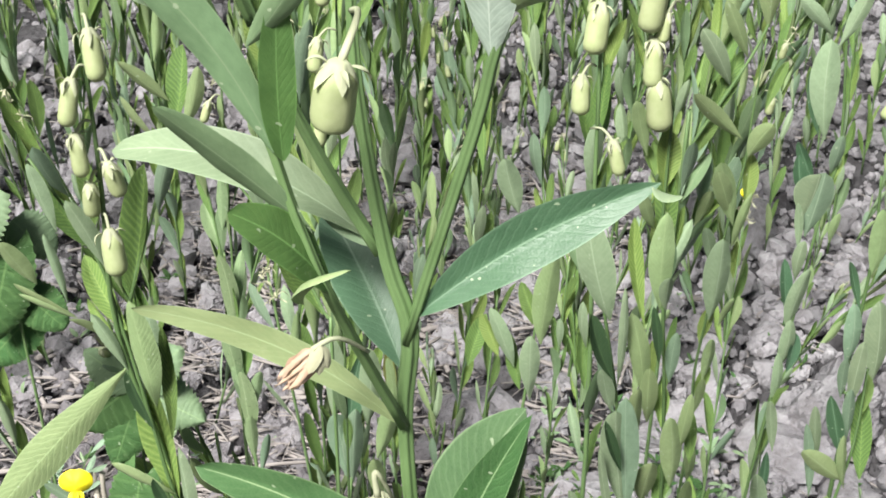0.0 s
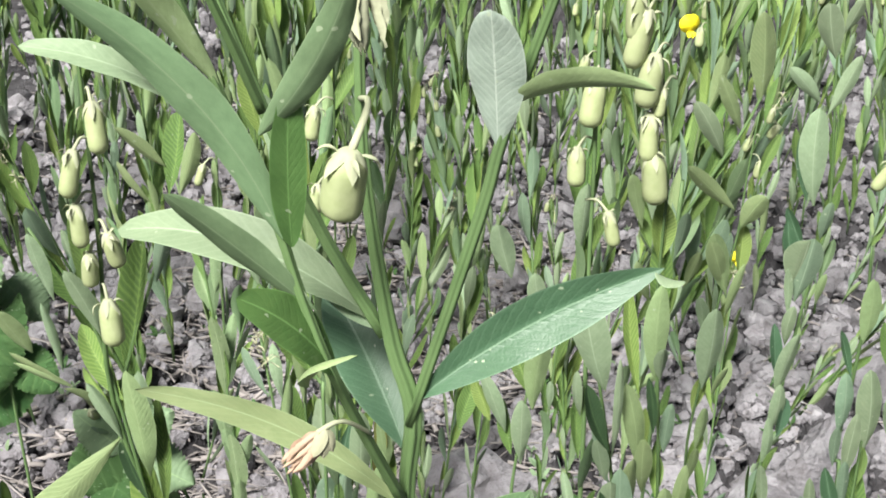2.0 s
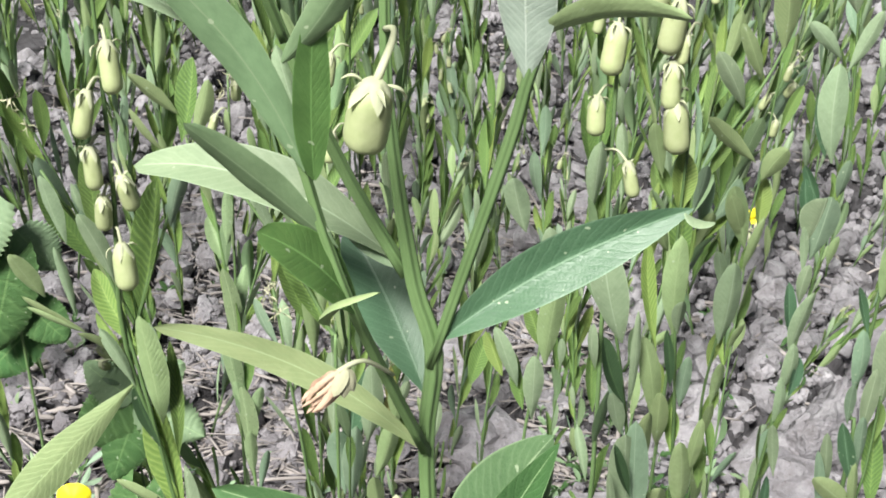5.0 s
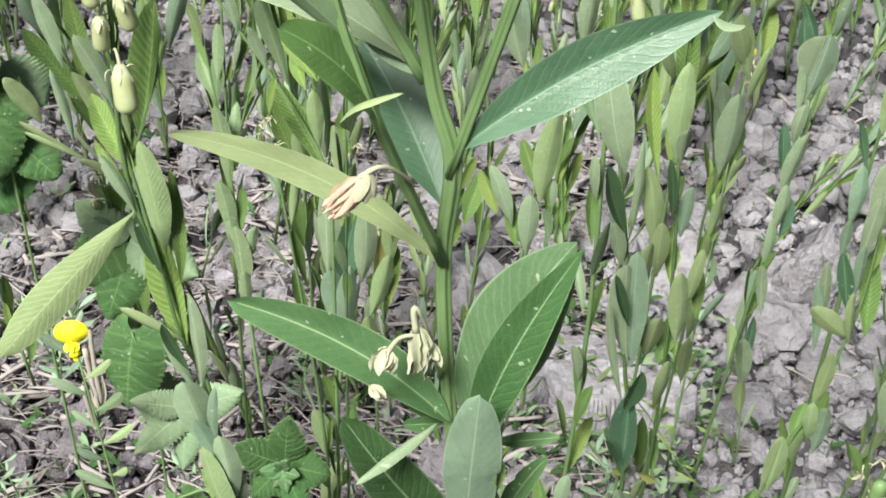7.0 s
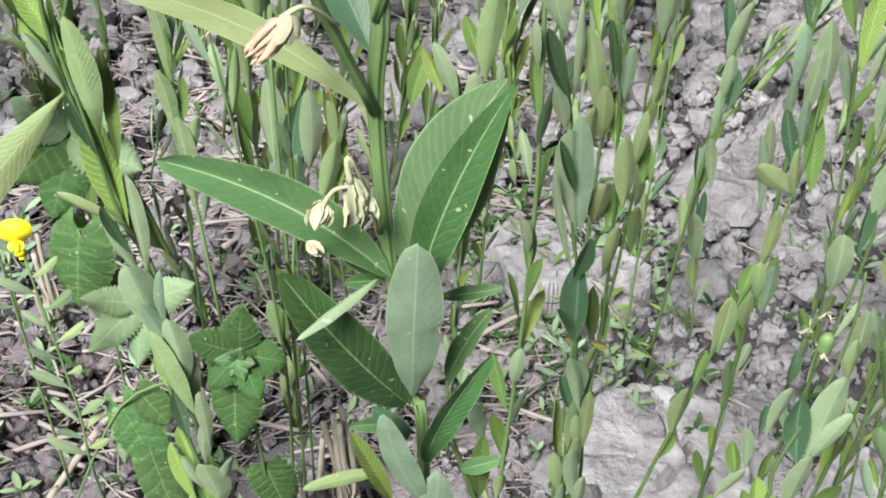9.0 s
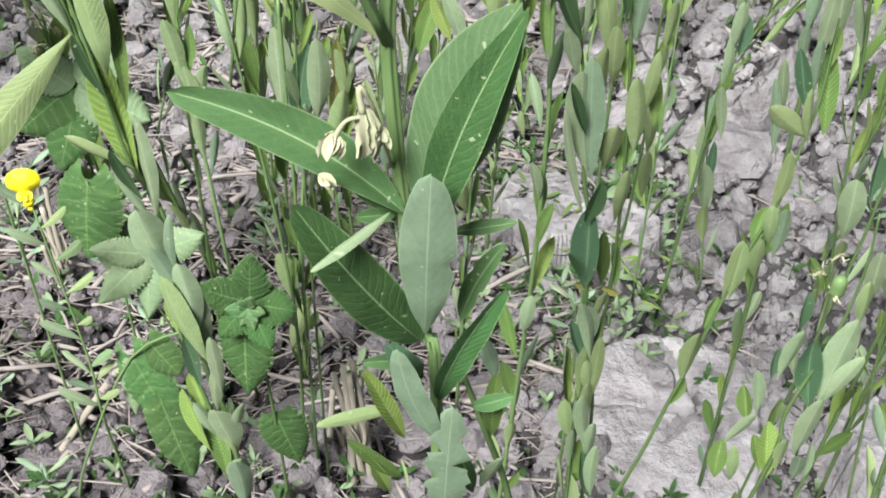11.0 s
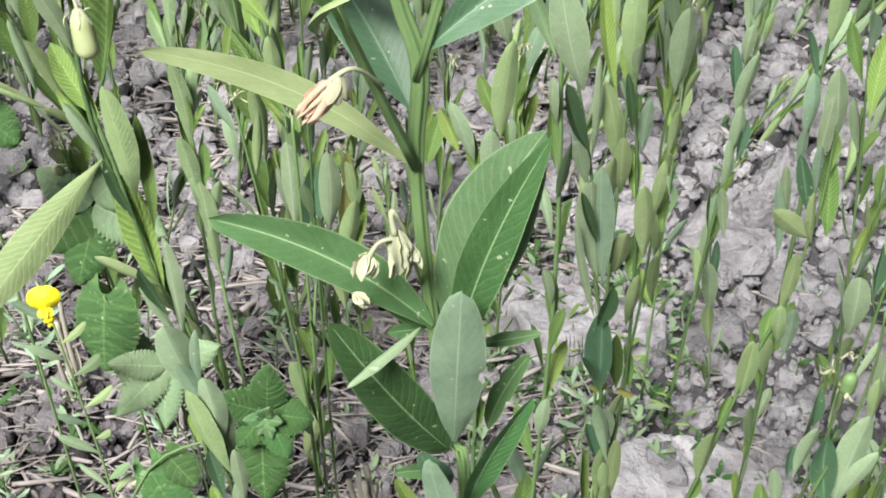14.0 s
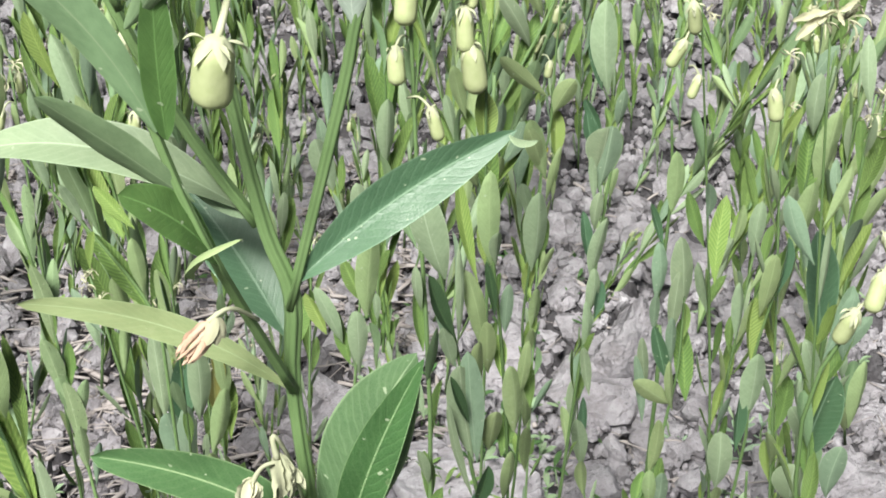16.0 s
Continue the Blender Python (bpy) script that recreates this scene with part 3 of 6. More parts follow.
def scatter_stuff():
    """Crumbs of soil and chopped straw lying on the ground, each one joined mesh."""
    r = random.Random(5)
    gen = np.random.default_rng(5)

    def shapes_of(level):
        made = []
        for k in range(8):
            b = clod_bm(40 + k, 0.8, 0.55, level)
            b.verts.index_update()
            made.append((np.array([v.co[:] for v in b.verts]), np.array([[v.index for v in f.verts] for f in b.faces])))
            b.free()
        return made

    verts, faces, o = [], [], 0
    for count, level, low, more, power, reach in ((9000, 2, 0.006, 0.015, 2.4, 3.3), (54000, 1, 0.0022, 0.0075, 2.0, 3.0)):
        shapes = shapes_of(level)
        ys = 0.88 + reach * gen.random(count) ** 1.6
        xs = 0.1 + (gen.random(count) - 0.5) * (0.5 + 0.85 * ys)
        sunk = np.array([hollow(x, y) for x, y in zip(xs, ys)])
        lie = gen.random(count) > 0.72 * sunk
        xs, ys = xs[lie], ys[lie]
        count = len(xs)
        size = (low + more * gen.random(count) ** power) * (1.0 + 0.7 * np.clip((ys - 1.3) / 0.7, 0, 1))
        zs = np.array([soil_height(x, y) for x, y in zip(xs, ys)]) + size * gen.choice((0.1, 0.4, 0.8), count)
        turns = gen.normal(size=(count, 4))
        turns /= np.linalg.norm(turns, axis=1, keepdims=True)
        w, x, y, z = turns.T
        rot = np.stack([1 - 2 * (y * y + z * z), 2 * (x * y - z * w), 2 * (x * z + y * w), 2 * (x * y + z * w), 1 - 2 * (x * x + z * z), 2 * (y * z - x * w), 2 * (x * z - y * w), 2 * (y * z + x * w), 1 - 2 * (x * x + y * y)], 1).reshape(-1, 3, 3)
        for q, (co, fs) in enumerate(shapes):
            mine = slice(q, count, 8)
            pts = np.einsum("nij,vj->nvi", rot[mine], co) * size[mine, None, None] + np.stack([xs[mine], ys[mine], zs[mine]], 1)[:, None, :]
            n = len(pts)
            verts.append(pts.reshape(-1, 3))
            faces.append((fs[None] + o + np.arange(n)[:, None, None] * len(co)).reshape(-1, 3))
            o += n * len(co)
    verts, faces = np.concatenate(verts), np.concatenate(faces)
    me = bpy.data.meshes.new("soil_crumbs")
    me.vertices.add(len(verts))
    me.vertices.foreach_set("co", verts.ravel())
    me.loops.add(faces.size)
    me.loops.foreach_set("vertex_index", faces.ravel())
    me.polygons.add(len(faces))
    me.polygons.foreach_set("loop_start", np.arange(0, faces.size, 3))
    me.update(calc_edges=True)
    me.shade_flat()
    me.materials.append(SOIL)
    tagged(new("soil_crumbs", me), "loose crumbs of pale dry soil on the ground", "soil crumbs", "", "stuff")
    bm = bmesh.new()
    for k in range(17500):
        y = 0.88 + 2.8 * r.random() ** 1.5
        x = 0.1 + (r.random() - 0.5) * (0.55 + 0.85 * y)
        if k >= 9500:
            x, y = r.uniform(-0.65, 0.24), 1.05 + 1.5 * r.random()
        if x > 0.24 and r.random() < 0.62:
            continue
        l, a = 0.010 + 0.11 * r.random() ** 2.6, r.uniform(0, math.pi) if r.random() < 0.5 else r.gauss(0.1, 0.5)
        d = Vector((math.cos(a), math.sin(a), 0)) * l / 2
        z = soil_height(x, y) + 0.004 + 0.018 * r.random() ** 2
        c, lift = Vector((x, y, z)), r.uniform(-0.12, 0.12) * l
        w = r.uniform(0.0006, 0.0016) if r.random() < 0.80 else r.uniform(0.0020, 0.0046)
        w *= 0.8 + 0.3 * min(max((y - 1.1) / 0.5, 0), 1)
        tube_bm([c - d - Vector((0, 0, lift)), c + Vector((r.uniform(-1, 1), r.uniform(-1, 1), 0.5)) * 0.06 * l, c + d + Vector((0, 0, lift))], [w, w, w * 0.7], 5, 0, bm, 2)
    tagged(part("straw_litter", bm, STRAW), "chopped dry straw scattered over the soil", "straw", "", "stuff")


scatter_stuff()


def ground_weeds():
    """Tiny dull weeds between the crumbs, joined."""
    r = random.Random(17)
    bm = bmesh.new()
    for k in range(860):
        y = 0.9 + 1.9 * r.random() ** 1.3
        x = -0.05 + (r.random() - 0.5) * (0.6 + 0.8 * y) if k % 3 else r.uniform(0.1, 0.55)
        if k >= 420:
            x, y = r.uniform(-0.55, -0.02), 0.9 + 0.55 * r.random() ** 1.3
        if k >= 620:
            x, y = r.uniform(0.06, 0.36), r.uniform(1.14, 1.62)
        z = soil_height(x, y)
        c = Vector((x, y, z + r.uniform(0.005, 0.03)))
        for q in range(r.randint(3, 6)):
            d = Vector((r.uniform(-1, 1), r.uniform(-1, 1), r.uniform(0.0, 1.1))).normalized() * r.uniform(0.01, 0.028)
            f = len(bm.faces)
            leaf_bm(c, c + d, (r.uniform(-0.4, 0.4), -0.3, 1), d.length * r.uniform(0.2, 0.38), r.uniform(0, 0.15), 0, 0.3, 0, 5, 2, 1.1, 0.8, bm=bm)
            if k % 2:
                bm.faces.ensure_lookup_table()
                for face in bm.faces[f:]:
                    face.material_index = 1
        tube_bm([Vector((x, y, z - 0.004)), c], [0.0008, 0.0006], 4, 0, bm, 1)
    tagged(part("ground_weeds", bm, [WEED_TOP, WEED_UNDER]), "tiny dull green weeds between the soil crumbs", "weeds", "", "stuff")


ground_weeds()


def stubble(at, seed, tops, label, lean=(-0.010, 0.0), tall=(0.10, 0.17)):
    """A cut tuft of old straw: pale upright stubs, each with a loose sheath, from one root."""
    r = random.Random(seed)
    x, y = at
    ob = thing("straw_stubble", (x, y, soil_height(x, y) - 0.01), label, "stubble", "straw stubble")
    for k in range(tops):
        a = Vector((r.gauss(0, 0.009), r.gauss(0, 0.009), 0))
        b = a * 1.7 + Vector((lean[0] + r.gauss(0, 0.012), lean[1] + r.gauss(0, 0.012), r.uniform(*tall)))
        mid = (a + b) / 2 + Vector((r.gauss(0, 0.004), r.gauss(0, 0.003), 0))
        w = r.uniform(0.0026, 0.0042)
        straw = part("straw", tube_bm([a, mid, b], [w * 1.15, w, w * 0.85], 9, 0), STUBBLE, ob)
        if k % 2:
            sheath = leaf_bm(mid * 0.5, mid + (b - mid) * 0.3 + Vector((r.choice((-1, 1)) * 0.009, -0.006, 0)), (0.2, -0.9, 0.2), 0.009, 0.05, 0.1, 0.9, 0.6, 8, 4, 1.0, 0.8)
            part("sheath", sheath, [STUBBLE, STUBBLE], straw)


stubble((-0.028, 1.00), 1, 8, "pale tuft of dry cut straw stubs", (-0.012, 0.0), (0.13, 0.20))
stubble((-0.056, 1.02), 5, 3, "short pale straw stubs in the soil", (-0.004, 0.0), (0.10, 0.14))
stubble((-0.42, 1.25), 3, 5, "pale tuft of dry cut straw stubs")


def dry_stick():
    """A dead grey stem that leans up from the soil, knobbly where its leaves sat, greener at the tip."""
    root = Vector((-0.362, 1.0, -0.015))
    ob = thing("dry_stem", root, "dead grey weed stem leaning out of the soil", "stem")
    line = [Vector(p) - root for p in ((-0.362, 1.0, -0.015), (-0.314, 1.0, 0.068), (-0.285, 1.0, 0.115), (-0.272, 0.998, 0.138), (-0.235, 0.99, 0.166), (-0.195, 0.98, 0.190))]
    part("stem", tube_bm(line[:4], [0.0046, 0.0040, 0.0044, 0.0036], 9, 0), STUBBLE, ob)
    part("tip", tube_bm(line[3:], [0.0033, 0.0025, 0.0018], 8, 0), CALYX, ob, "pale green tip of the stem")
    r = random.Random(77)
    for k in range(12):
        p = line[2].lerp(line[3], r.uniform(-0.5, 1.0)) + Vector((r.uniform(-1, 1), -0.6, r.uniform(-1, 1))) * 0.005
        shared("bud", CLODS[k], Matrix.Translation(p) @ Matrix.Diagonal((0.0026, 0.0026, 0.0022, 1)), ob)


dry_stick()


# ---- the plant in front ----
def hero_plant():
    root = Vector((0.085, 0.505, 0))
    ob = thing("legume_plant", root, "tall branched green legume plant with broad leaves and pods", "plant", "crop of legume plants")

    def loc(p):
        return Vector(p) - root

    def leaf(base, tip, face, width, bow=0.0, side=0.0, fold=0.3, twist=0.0, mats=(LEAF_TOP, LEAF_UNDER), label="", peak=1.1, blunt=0.8, **more):
        more.setdefault("ripple", 0.004)
        return part("leaf", leaf_bm(loc(base), loc(tip), Vector(face), width, bow, side, fold, twist, 26, 8, peak, blunt, **more), list(mats), ob, label)

    def branch(line, radii):
        part("branch", tube_bm([loc(p) for p in line], radii, 30, 5), STEM, ob)

    part("stem", tube_bm([loc(p) for p in ((0.085, 0.505, 0), (0.078, 0.50, 0.35), (0.067, 0.492, 0.675), (0.060, 0.492, 0.718), (0.050, 0.492, 0.788), (0.044, 0.492, 0.852), (0.045, 0.492, 0.89), (0.037, 0.492, 0.917), (0.029, 0.492, 0.960), (0.025, 0.492, 0.996), (0.023, 0.492, 1.06))], [0.0040, 0.0033, 0.0026, 0.0027, 0.0027, 0.0028, 0.0032, 0.0028, 0.0021, 0.0018, 0.0015], 36, 6), STEM, ob)
    branch(((0.044, 0.490, 0.886), (0.064, 0.490, 0.967), (0.070, 0.488, 0.997), (0.086, 0.483, 1.055)), [0.0018, 0.0020, 0.0018, 0.0013])
    branch(((0.044, 0.489, 0.852), (0.024, 0.465, 0.914), (0.013, 0.462, 0.946), (0.005, 0.46, 0.974), (-0.008, 0.455, 1.011), (-0.024, 0.45, 1.055)), [0.0020, 0.0017, 0.0016, 0.0015, 0.0013, 0.0010])
    branch(((0.034, 0.494, 0.918), (0.006, 0.497, 0.964), (-0.028, 0.497, 1.045)), [0.0022, 0.0020, 0.0016])
    pale = (LEAF_UNDER, LEAF_UNDER)
    young = (LEAF_TOP, YOUNG_UNDER)
    # the two long leaves at the upper fork
    leaf((0.047, 0.490, 0.897), (0.124, 0.500, 0.949), (-0.12, -0.9, 0.30), 0.0215, 0.02, -0.045, 0.5, -0.2, mats=(DEEP_TOP, LEAF_UNDER), label="long blue-green leaf with a bent tip", peak=1.02, blunt=0.75, tip_round=0.8)
    leaf((0.121, 0.499, 0.9475), (0.131, 0.497, 0.946), (0.1, -0.1, -0.9), 0.008, 0.1, 0, 0.3, mats=pale, peak=0.8)
    leaf((0.043, 0.489, 0.852), (-0.043, 0.465, 0.906), (0.1, -0.85, 0.5), 0.0108, 0.0, 0.075, 0.12, 0.2, mats=(YOUNG_UNDER, YOUNG_UNDER), peak=1.0)
    leaf((0.042, 0.500, 0.868), (0.006, 0.545, 0.907), (0.3, -0.85, 0.4), 0.025, 0.03, 0.02, 0.2, 0.2, mats=(DEEP_TOP, LEAF_UNDER))
    leaf((0.030, 0.497, 0.922), (-0.064, 0.515, 0.938), (0.1, -0.55, 0.8), 0.021, 0.16, 0.03, 0.3, 0.3, mats=pale, peak=0.95, label="pale arched leaf")
    leaf((0.033, 0.497, 0.918), (0.012, 0.500, 0.930), (0.1, -0.75, 0.6), 0.007, 0.05, 0.0, 0.2, mats=pale)
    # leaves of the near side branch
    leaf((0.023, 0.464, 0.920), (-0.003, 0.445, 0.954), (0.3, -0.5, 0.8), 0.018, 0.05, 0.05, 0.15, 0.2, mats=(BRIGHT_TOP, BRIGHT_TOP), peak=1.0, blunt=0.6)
    leaf((0.015, 0.462, 0.915), (0.032, 0.451, 0.935), (0.6, -0.4, 0.5), 0.0085, -0.12, -0.28, 0.4, mats=(YOUNG_UNDER, YOUNG_UNDER))
    leaf((0.017, 0.463, 0.942), (-0.023, 0.445, 0.985), (0.25, 0.8, -0.1), 0.012, 0.02, 0, 0.25, mats=(FRESH_TOP, SOFT_UNDER))
    leaf((0.008, 0.458, 0.968), (-0.048, 0.438, 1.043), (0.25, 0.75, -0.35), 0.0138, 0.02, -0.085, 0.22, 0.25, mats=(FRESH_TOP, SOFT_UNDER), peak=1.05, blunt=0.6, label="long arched leaf of soft green")
    leaf((-0.016, 0.462, 1.003), (-0.063, 0.450, 1.023), (0.0, -0.45, 0.85), 0.0105, 0.10, 0.02, 0.25, 0.2, mats=pale, peak=1.1, blunt=0.6, label="pale leaf with a shiny tip")
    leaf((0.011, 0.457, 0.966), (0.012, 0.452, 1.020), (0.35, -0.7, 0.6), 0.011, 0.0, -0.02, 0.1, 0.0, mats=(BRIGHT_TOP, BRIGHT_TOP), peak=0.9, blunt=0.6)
    leaf((0.003, 0.452, 1.002), (0.031, 0.438, 1.053), (-0.3, 0.8, -0.3), 0.0108, 0.03, -0.06, 0.25, 0.2, mats=(FRESH_TOP, SOFT_UNDER), peak=1.0, blunt=0.6)
    branch(((-0.002, 0.476, 1.000), (-0.009, 0.472, 1.020), (-0.018, 0.466, 1.045)), [0.0013, 0.0014, 0.0012])
    leaf((-0.008, 0.455, 1.013), (-0.034, 0.430, 1.060), (0.3, 0.8, -0.3), 0.0105, 0.03, 0, 0.3, mats=young)
    # top of the right branch
    leaf((0.068, 0.488, 0.990), (0.064, 0.475, 1.036), (0.25, 0.85, -0.1), 0.0185, 0.02, 0, 0.12, mats=(WAXY_GLARE_UNDER, WAXY_GLARE_UNDER), peak=1.35, blunt=0.6, label="upright pale leaf seen from below")
    leaf((0.070, 0.487, 1.004), (0.111, 0.464, 1.020), (-0.1, 0.75, 0.6), 0.0125, 0.05, 0.09, 0.3, 0.3, mats=(FRESH_TOP, YOUNG_UNDER), peak=1.0, blunt=0.6)
    # the broad leaves lower down
    # One folded leaf as two blades: paler for its lit half, darker for its shaded.
    leaf((0.056, 0.488, 0.782), (0.087, 0.457, 0.887), (-0.28, -0.76, 0.42), 0.034, 0.02, -0.03, -0.25, 0.2, peak=0.92, blunt=0.72, tip_round=0.8, label="lit half of one broad folded leaf, made as a paler leaf behind")
    leaf((0.0615, 0.481, 0.776), (0.089, 0.451, 0.889), (-0.15, -0.8, 0.35), 0.0185, 0.025, -0.03, 0.3, 0.2, mats=(VIVID_TOP, LEAF_UNDER), peak=0.95, blunt=0.72, tip_round=0.8, label="shaded half of the broad folded leaf, made as a dark green leaf with a strong pale midrib")
    leaf((0.051, 0.488, 0.780), (-0.029, 0.475, 0.836), (0.2, -0.70, 0.6), 0.023, 0.03, 0.06, 0.65, 0.3, mats=(FRESH_TOP, LEAF_UNDER), peak=1.0, blunt=0.65)
    leaf((0.061, 0.486, 0.720), (0.062, 0.455, 0.823), (0.05, 0.95, 0.1), 0.0215, -0.03, 0, 0.15, peak=1.25, blunt=0.62, mats=(VIVID_TOP, GREY_UNDER), label="upright grey-green leaf with small holes", bites=((0.52, -1, 0.35),))
    leaf((0.059, 0.488, 0.714), (0.016, 0.450, 0.811), (0.35, -0.75, 0.4), 0.0225, 0.02, -0.02, 0.3, 0.2, mats=(VIVID_TOP, LEAF_UNDER), peak=0.95, blunt=0.65, label="broad dark green leaf")
    # leaves and a side shoot at the foot
    leaf((0.0680, 0.4840, 0.6840), (0.0910, 0.4720, 0.7590), (0.35, -0.8, 0.15), 0.0149, 0.03, -0.07, 0.35, mats=(VIVID_TOP, LEAF_UNDER), peak=1.0, blunt=0.62, label="dark green leaf with a narrow tip")
    leaf((0.0750, 0.4960, 0.7190), (0.0900, 0.4900, 0.7660), (-0.4, -0.75, 0.4), 0.0103, 0.03, -0.03, 0.4, mats=(FRESH_TOP, LEAF_UNDER), peak=1.0, blunt=0.65, bites=((0.45, 1, 0.35), (0.6, -1, 0.25)))
    leaf((0.0680, 0.4960, 0.7650), (0.0940, 0.4900, 0.7770), (0.0, -0.6, 0.75), 0.0065, 0.05, 0.02, 0.4, mats=(FRESH_TOP, LEAF_UNDER), ripple=0.01)
    leaf((0.0560, 0.4840, 0.7050), (0.0370, 0.4700, 0.7170), (0.1, -0.7, 0.6), 0.0069, 0.06, 0.03, 0.4, mats=(FRESH_TOP, LEAF_UNDER), label="small leaf with a turned-up edge")
    leaf((0.0590, 0.4820, 0.6980), (0.0470, 0.4680, 0.7310), (0.4, -0.8, 0.2), 0.0118, 0.08, 0.0, 0.2, mats=(DEEP_TOP, GREY_UNDER), peak=0.95, blunt=0.6)
    leaf((0.0700, 0.4780, 0.6630), (0.0520, 0.4560, 0.7400), (0.25, 0.9, 0.1), 0.0151, -0.02, 0.03, 0.15, mats=(VIVID_TOP, GREY_UNDER), peak=0.9, blunt=0.65, label="grey-green leaf seen from below")
    leaf((0.0730, 0.4740, 0.6240), (0.0740, 0.4500, 0.7170), (0.1, 0.9, 0.1), 0.0190, -0.02, 0.0, 0.12, mats=(VIVID_TOP, GREY_UNDER), peak=0.8, blunt=0.6, teeth=0.35, bites=((0.35, 1, 0.7), (0.5, -1, 0.8), (0.62, 1, 0.75), (0.72, -1, 0.6), (0.82, 1, 0.6)), label="ragged leaf bitten through by insects")
    leaf((0.0520, 0.4840, 0.6770), (0.0190, 0.4620, 0.6870), (0.1, 0.75, -0.5), 0.0064, -0.03, -0.02, 0.3, mats=(CROP_TOP, VEINED_UNDER), blunt=0.65)
    leaf((0.0540, 0.4860, 0.6560), (0.0370, 0.4760, 0.7080), (0.35, -0.75, 0.4), 0.0091, 0.03, 0.0, 0.45, mats=(YOUNG_TOP, VEINED_UNDER), blunt=0.65)
    leaf((0.0530, 0.4840, 0.6320), (0.0310, 0.4700, 0.6710), (0.2, -0.75, 0.5), 0.0075, 0.03, 0.0, 0.45, mats=(CROP_TOP, VEINED_UNDER), blunt=0.65)
    leaf((0.0530, 0.4820, 0.6460), (0.0570, 0.4700, 0.6420), (0.1, 0.85, 0.3), 0.0070, 0.02, 0.0, 0.2, mats=(YOUNG_TOP, YOUNG_UNDER), blunt=0.55)
    leaf((0.0920, 0.5000, 0.6450), (0.0920, 0.4920, 0.6940), (-0.2, -0.85, 0.3), 0.0100, 0.02, 0.0, 0.4, mats=(CROP_TOP, VEINED_UNDER), blunt=0.65)
    leaf((0.0920, 0.5000, 0.6820), (0.0850, 0.4920, 0.7130), (-0.2, 0.85, 0.2), 0.0072, 0.02, 0.0, 0.2, mats=(VIVID_TOP, GREY_UNDER), blunt=0.6)
    leaf((0.0830, 0.4920, 0.6720), (0.0990, 0.4800, 0.6930), (-0.1, -0.7, 0.6), 0.0077, 0.05, 0.0, 0.3, mats=(FRESH_TOP, LEAF_UNDER), blunt=0.55)
    leaf((0.0860, 0.4920, 0.6140), (0.0770, 0.4840, 0.6560), (0.2, -0.85, 0.3), 0.0088, 0.03, 0.0, 0.4, mats=(VIVID_TOP, LEAF_UNDER))
    leaf((0.0890, 0.4920, 0.6180), (0.0970, 0.4840, 0.6490), (-0.2, 0.85, 0.3), 0.0078, 0.0, 0.0, 0.3, mats=(VIVID_TOP, LEAF_UNDER))
    leaf((0.0480, 0.4840, 0.6210), (0.0400, 0.4740, 0.6550), (0.3, -0.8, 0.3), 0.0066, 0.03, 0.0, 0.4, mats=(YOUNG_TOP, VEINED_UNDER))
    leaf((0.0470, 0.4760, 0.7890), (0.0230, 0.4400, 0.7900), (0.35, 0.6, -0.6), 0.0050, -0.03, 0.02, 0.35, mats=(FRESH_TOP, LEAF_UNDER), blunt=0.6, label="narrow pale folded leaf")
    leaf((0.0480, 0.4900, 0.7770), (0.0340, 0.4820, 0.7810), (0.1, -0.7, 0.6), 0.0063, 0.04, 0.0, 0.3, mats=(VIVID_TOP, LEAF_UNDER), blunt=0.6)
    leaf((0.0490, 0.4920, 0.7760), (0.0280, 0.4860, 0.8010), (0.3, -0.8, 0.4), 0.0096, 0.03, 0.0, 0.3, mats=(VIVID_TOP, LEAF_UNDER), blunt=0.6)
    part("branch", tube_bm([loc(p) for p in ((0.108, 0.505, 0.57), (0.101, 0.500, 0.612), (0.087, 0.498, 0.657), (0.077, 0.496, 0.690))], [0.0017, 0.0016, 0.0014, 0.0011], 16, 5), STEM_DARK, ob)
    # pod, withered flowers and husks
    r = random.Random(2)
    part("pod_stalk", tube_bm([loc((0.025, 0.490, 1.002)), loc((0.031, 0.468, 1.008)), loc((0.028, 0.458, 0.997))], [0.0009, 0.0010, 0.0014], 7), CALYX, ob)
    pod = part("pod", pod_bm(0.0208, 0.0066, 20, 16), POD, ob, "swollen pale green pod")
    pod.matrix_basis = Matrix.Translation(loc((0.0275, 0.457, 0.9965))) @ pose(0, 0, 0, 8, 5, 20)
    shared("calyx", CALYX_MESH, pose(0, 0, 0.0002, 0, 0, 150) @ Matrix.Diagonal((1.25, 1.25, 0.925, 1)), pod)

    def withered(at, way, size, mats, label, spread=0.5, count=6, wide=0.26):
        bm, way = bmesh.new(), Vector(way).normalized()
        for k in range(count):
            side = Vector((r.uniform(-1, 1), r.uniform(-1, 1), r.uniform(-1, 1))) * spread
            leaf_bm(loc(at), loc(at) + (way + side * 0.55).normalized() * size * r.uniform(0.75, 1.05), side, size * wide, r.uniform(-0.1, 0.15), r.uniform(-0.1, 0.1), 0.5, r.uniform(-1, 1), 8, 4, 0.9, 0.8, 0.03, bm=bm)
        return part("withered_flower", bm, mats, ob, label)

    bm = bmesh.new()
    crumple = random.Random(31)
    for k in range(11):
        wide = crumple.uniform(0.0022, 0.0055)
        end = (0.0095 + crumple.uniform(-0.0025, 0.0045), 0.452 + crumple.uniform(-0.003, 0.005), 0.8895 + crumple.uniform(-0.0022, 0.0032))
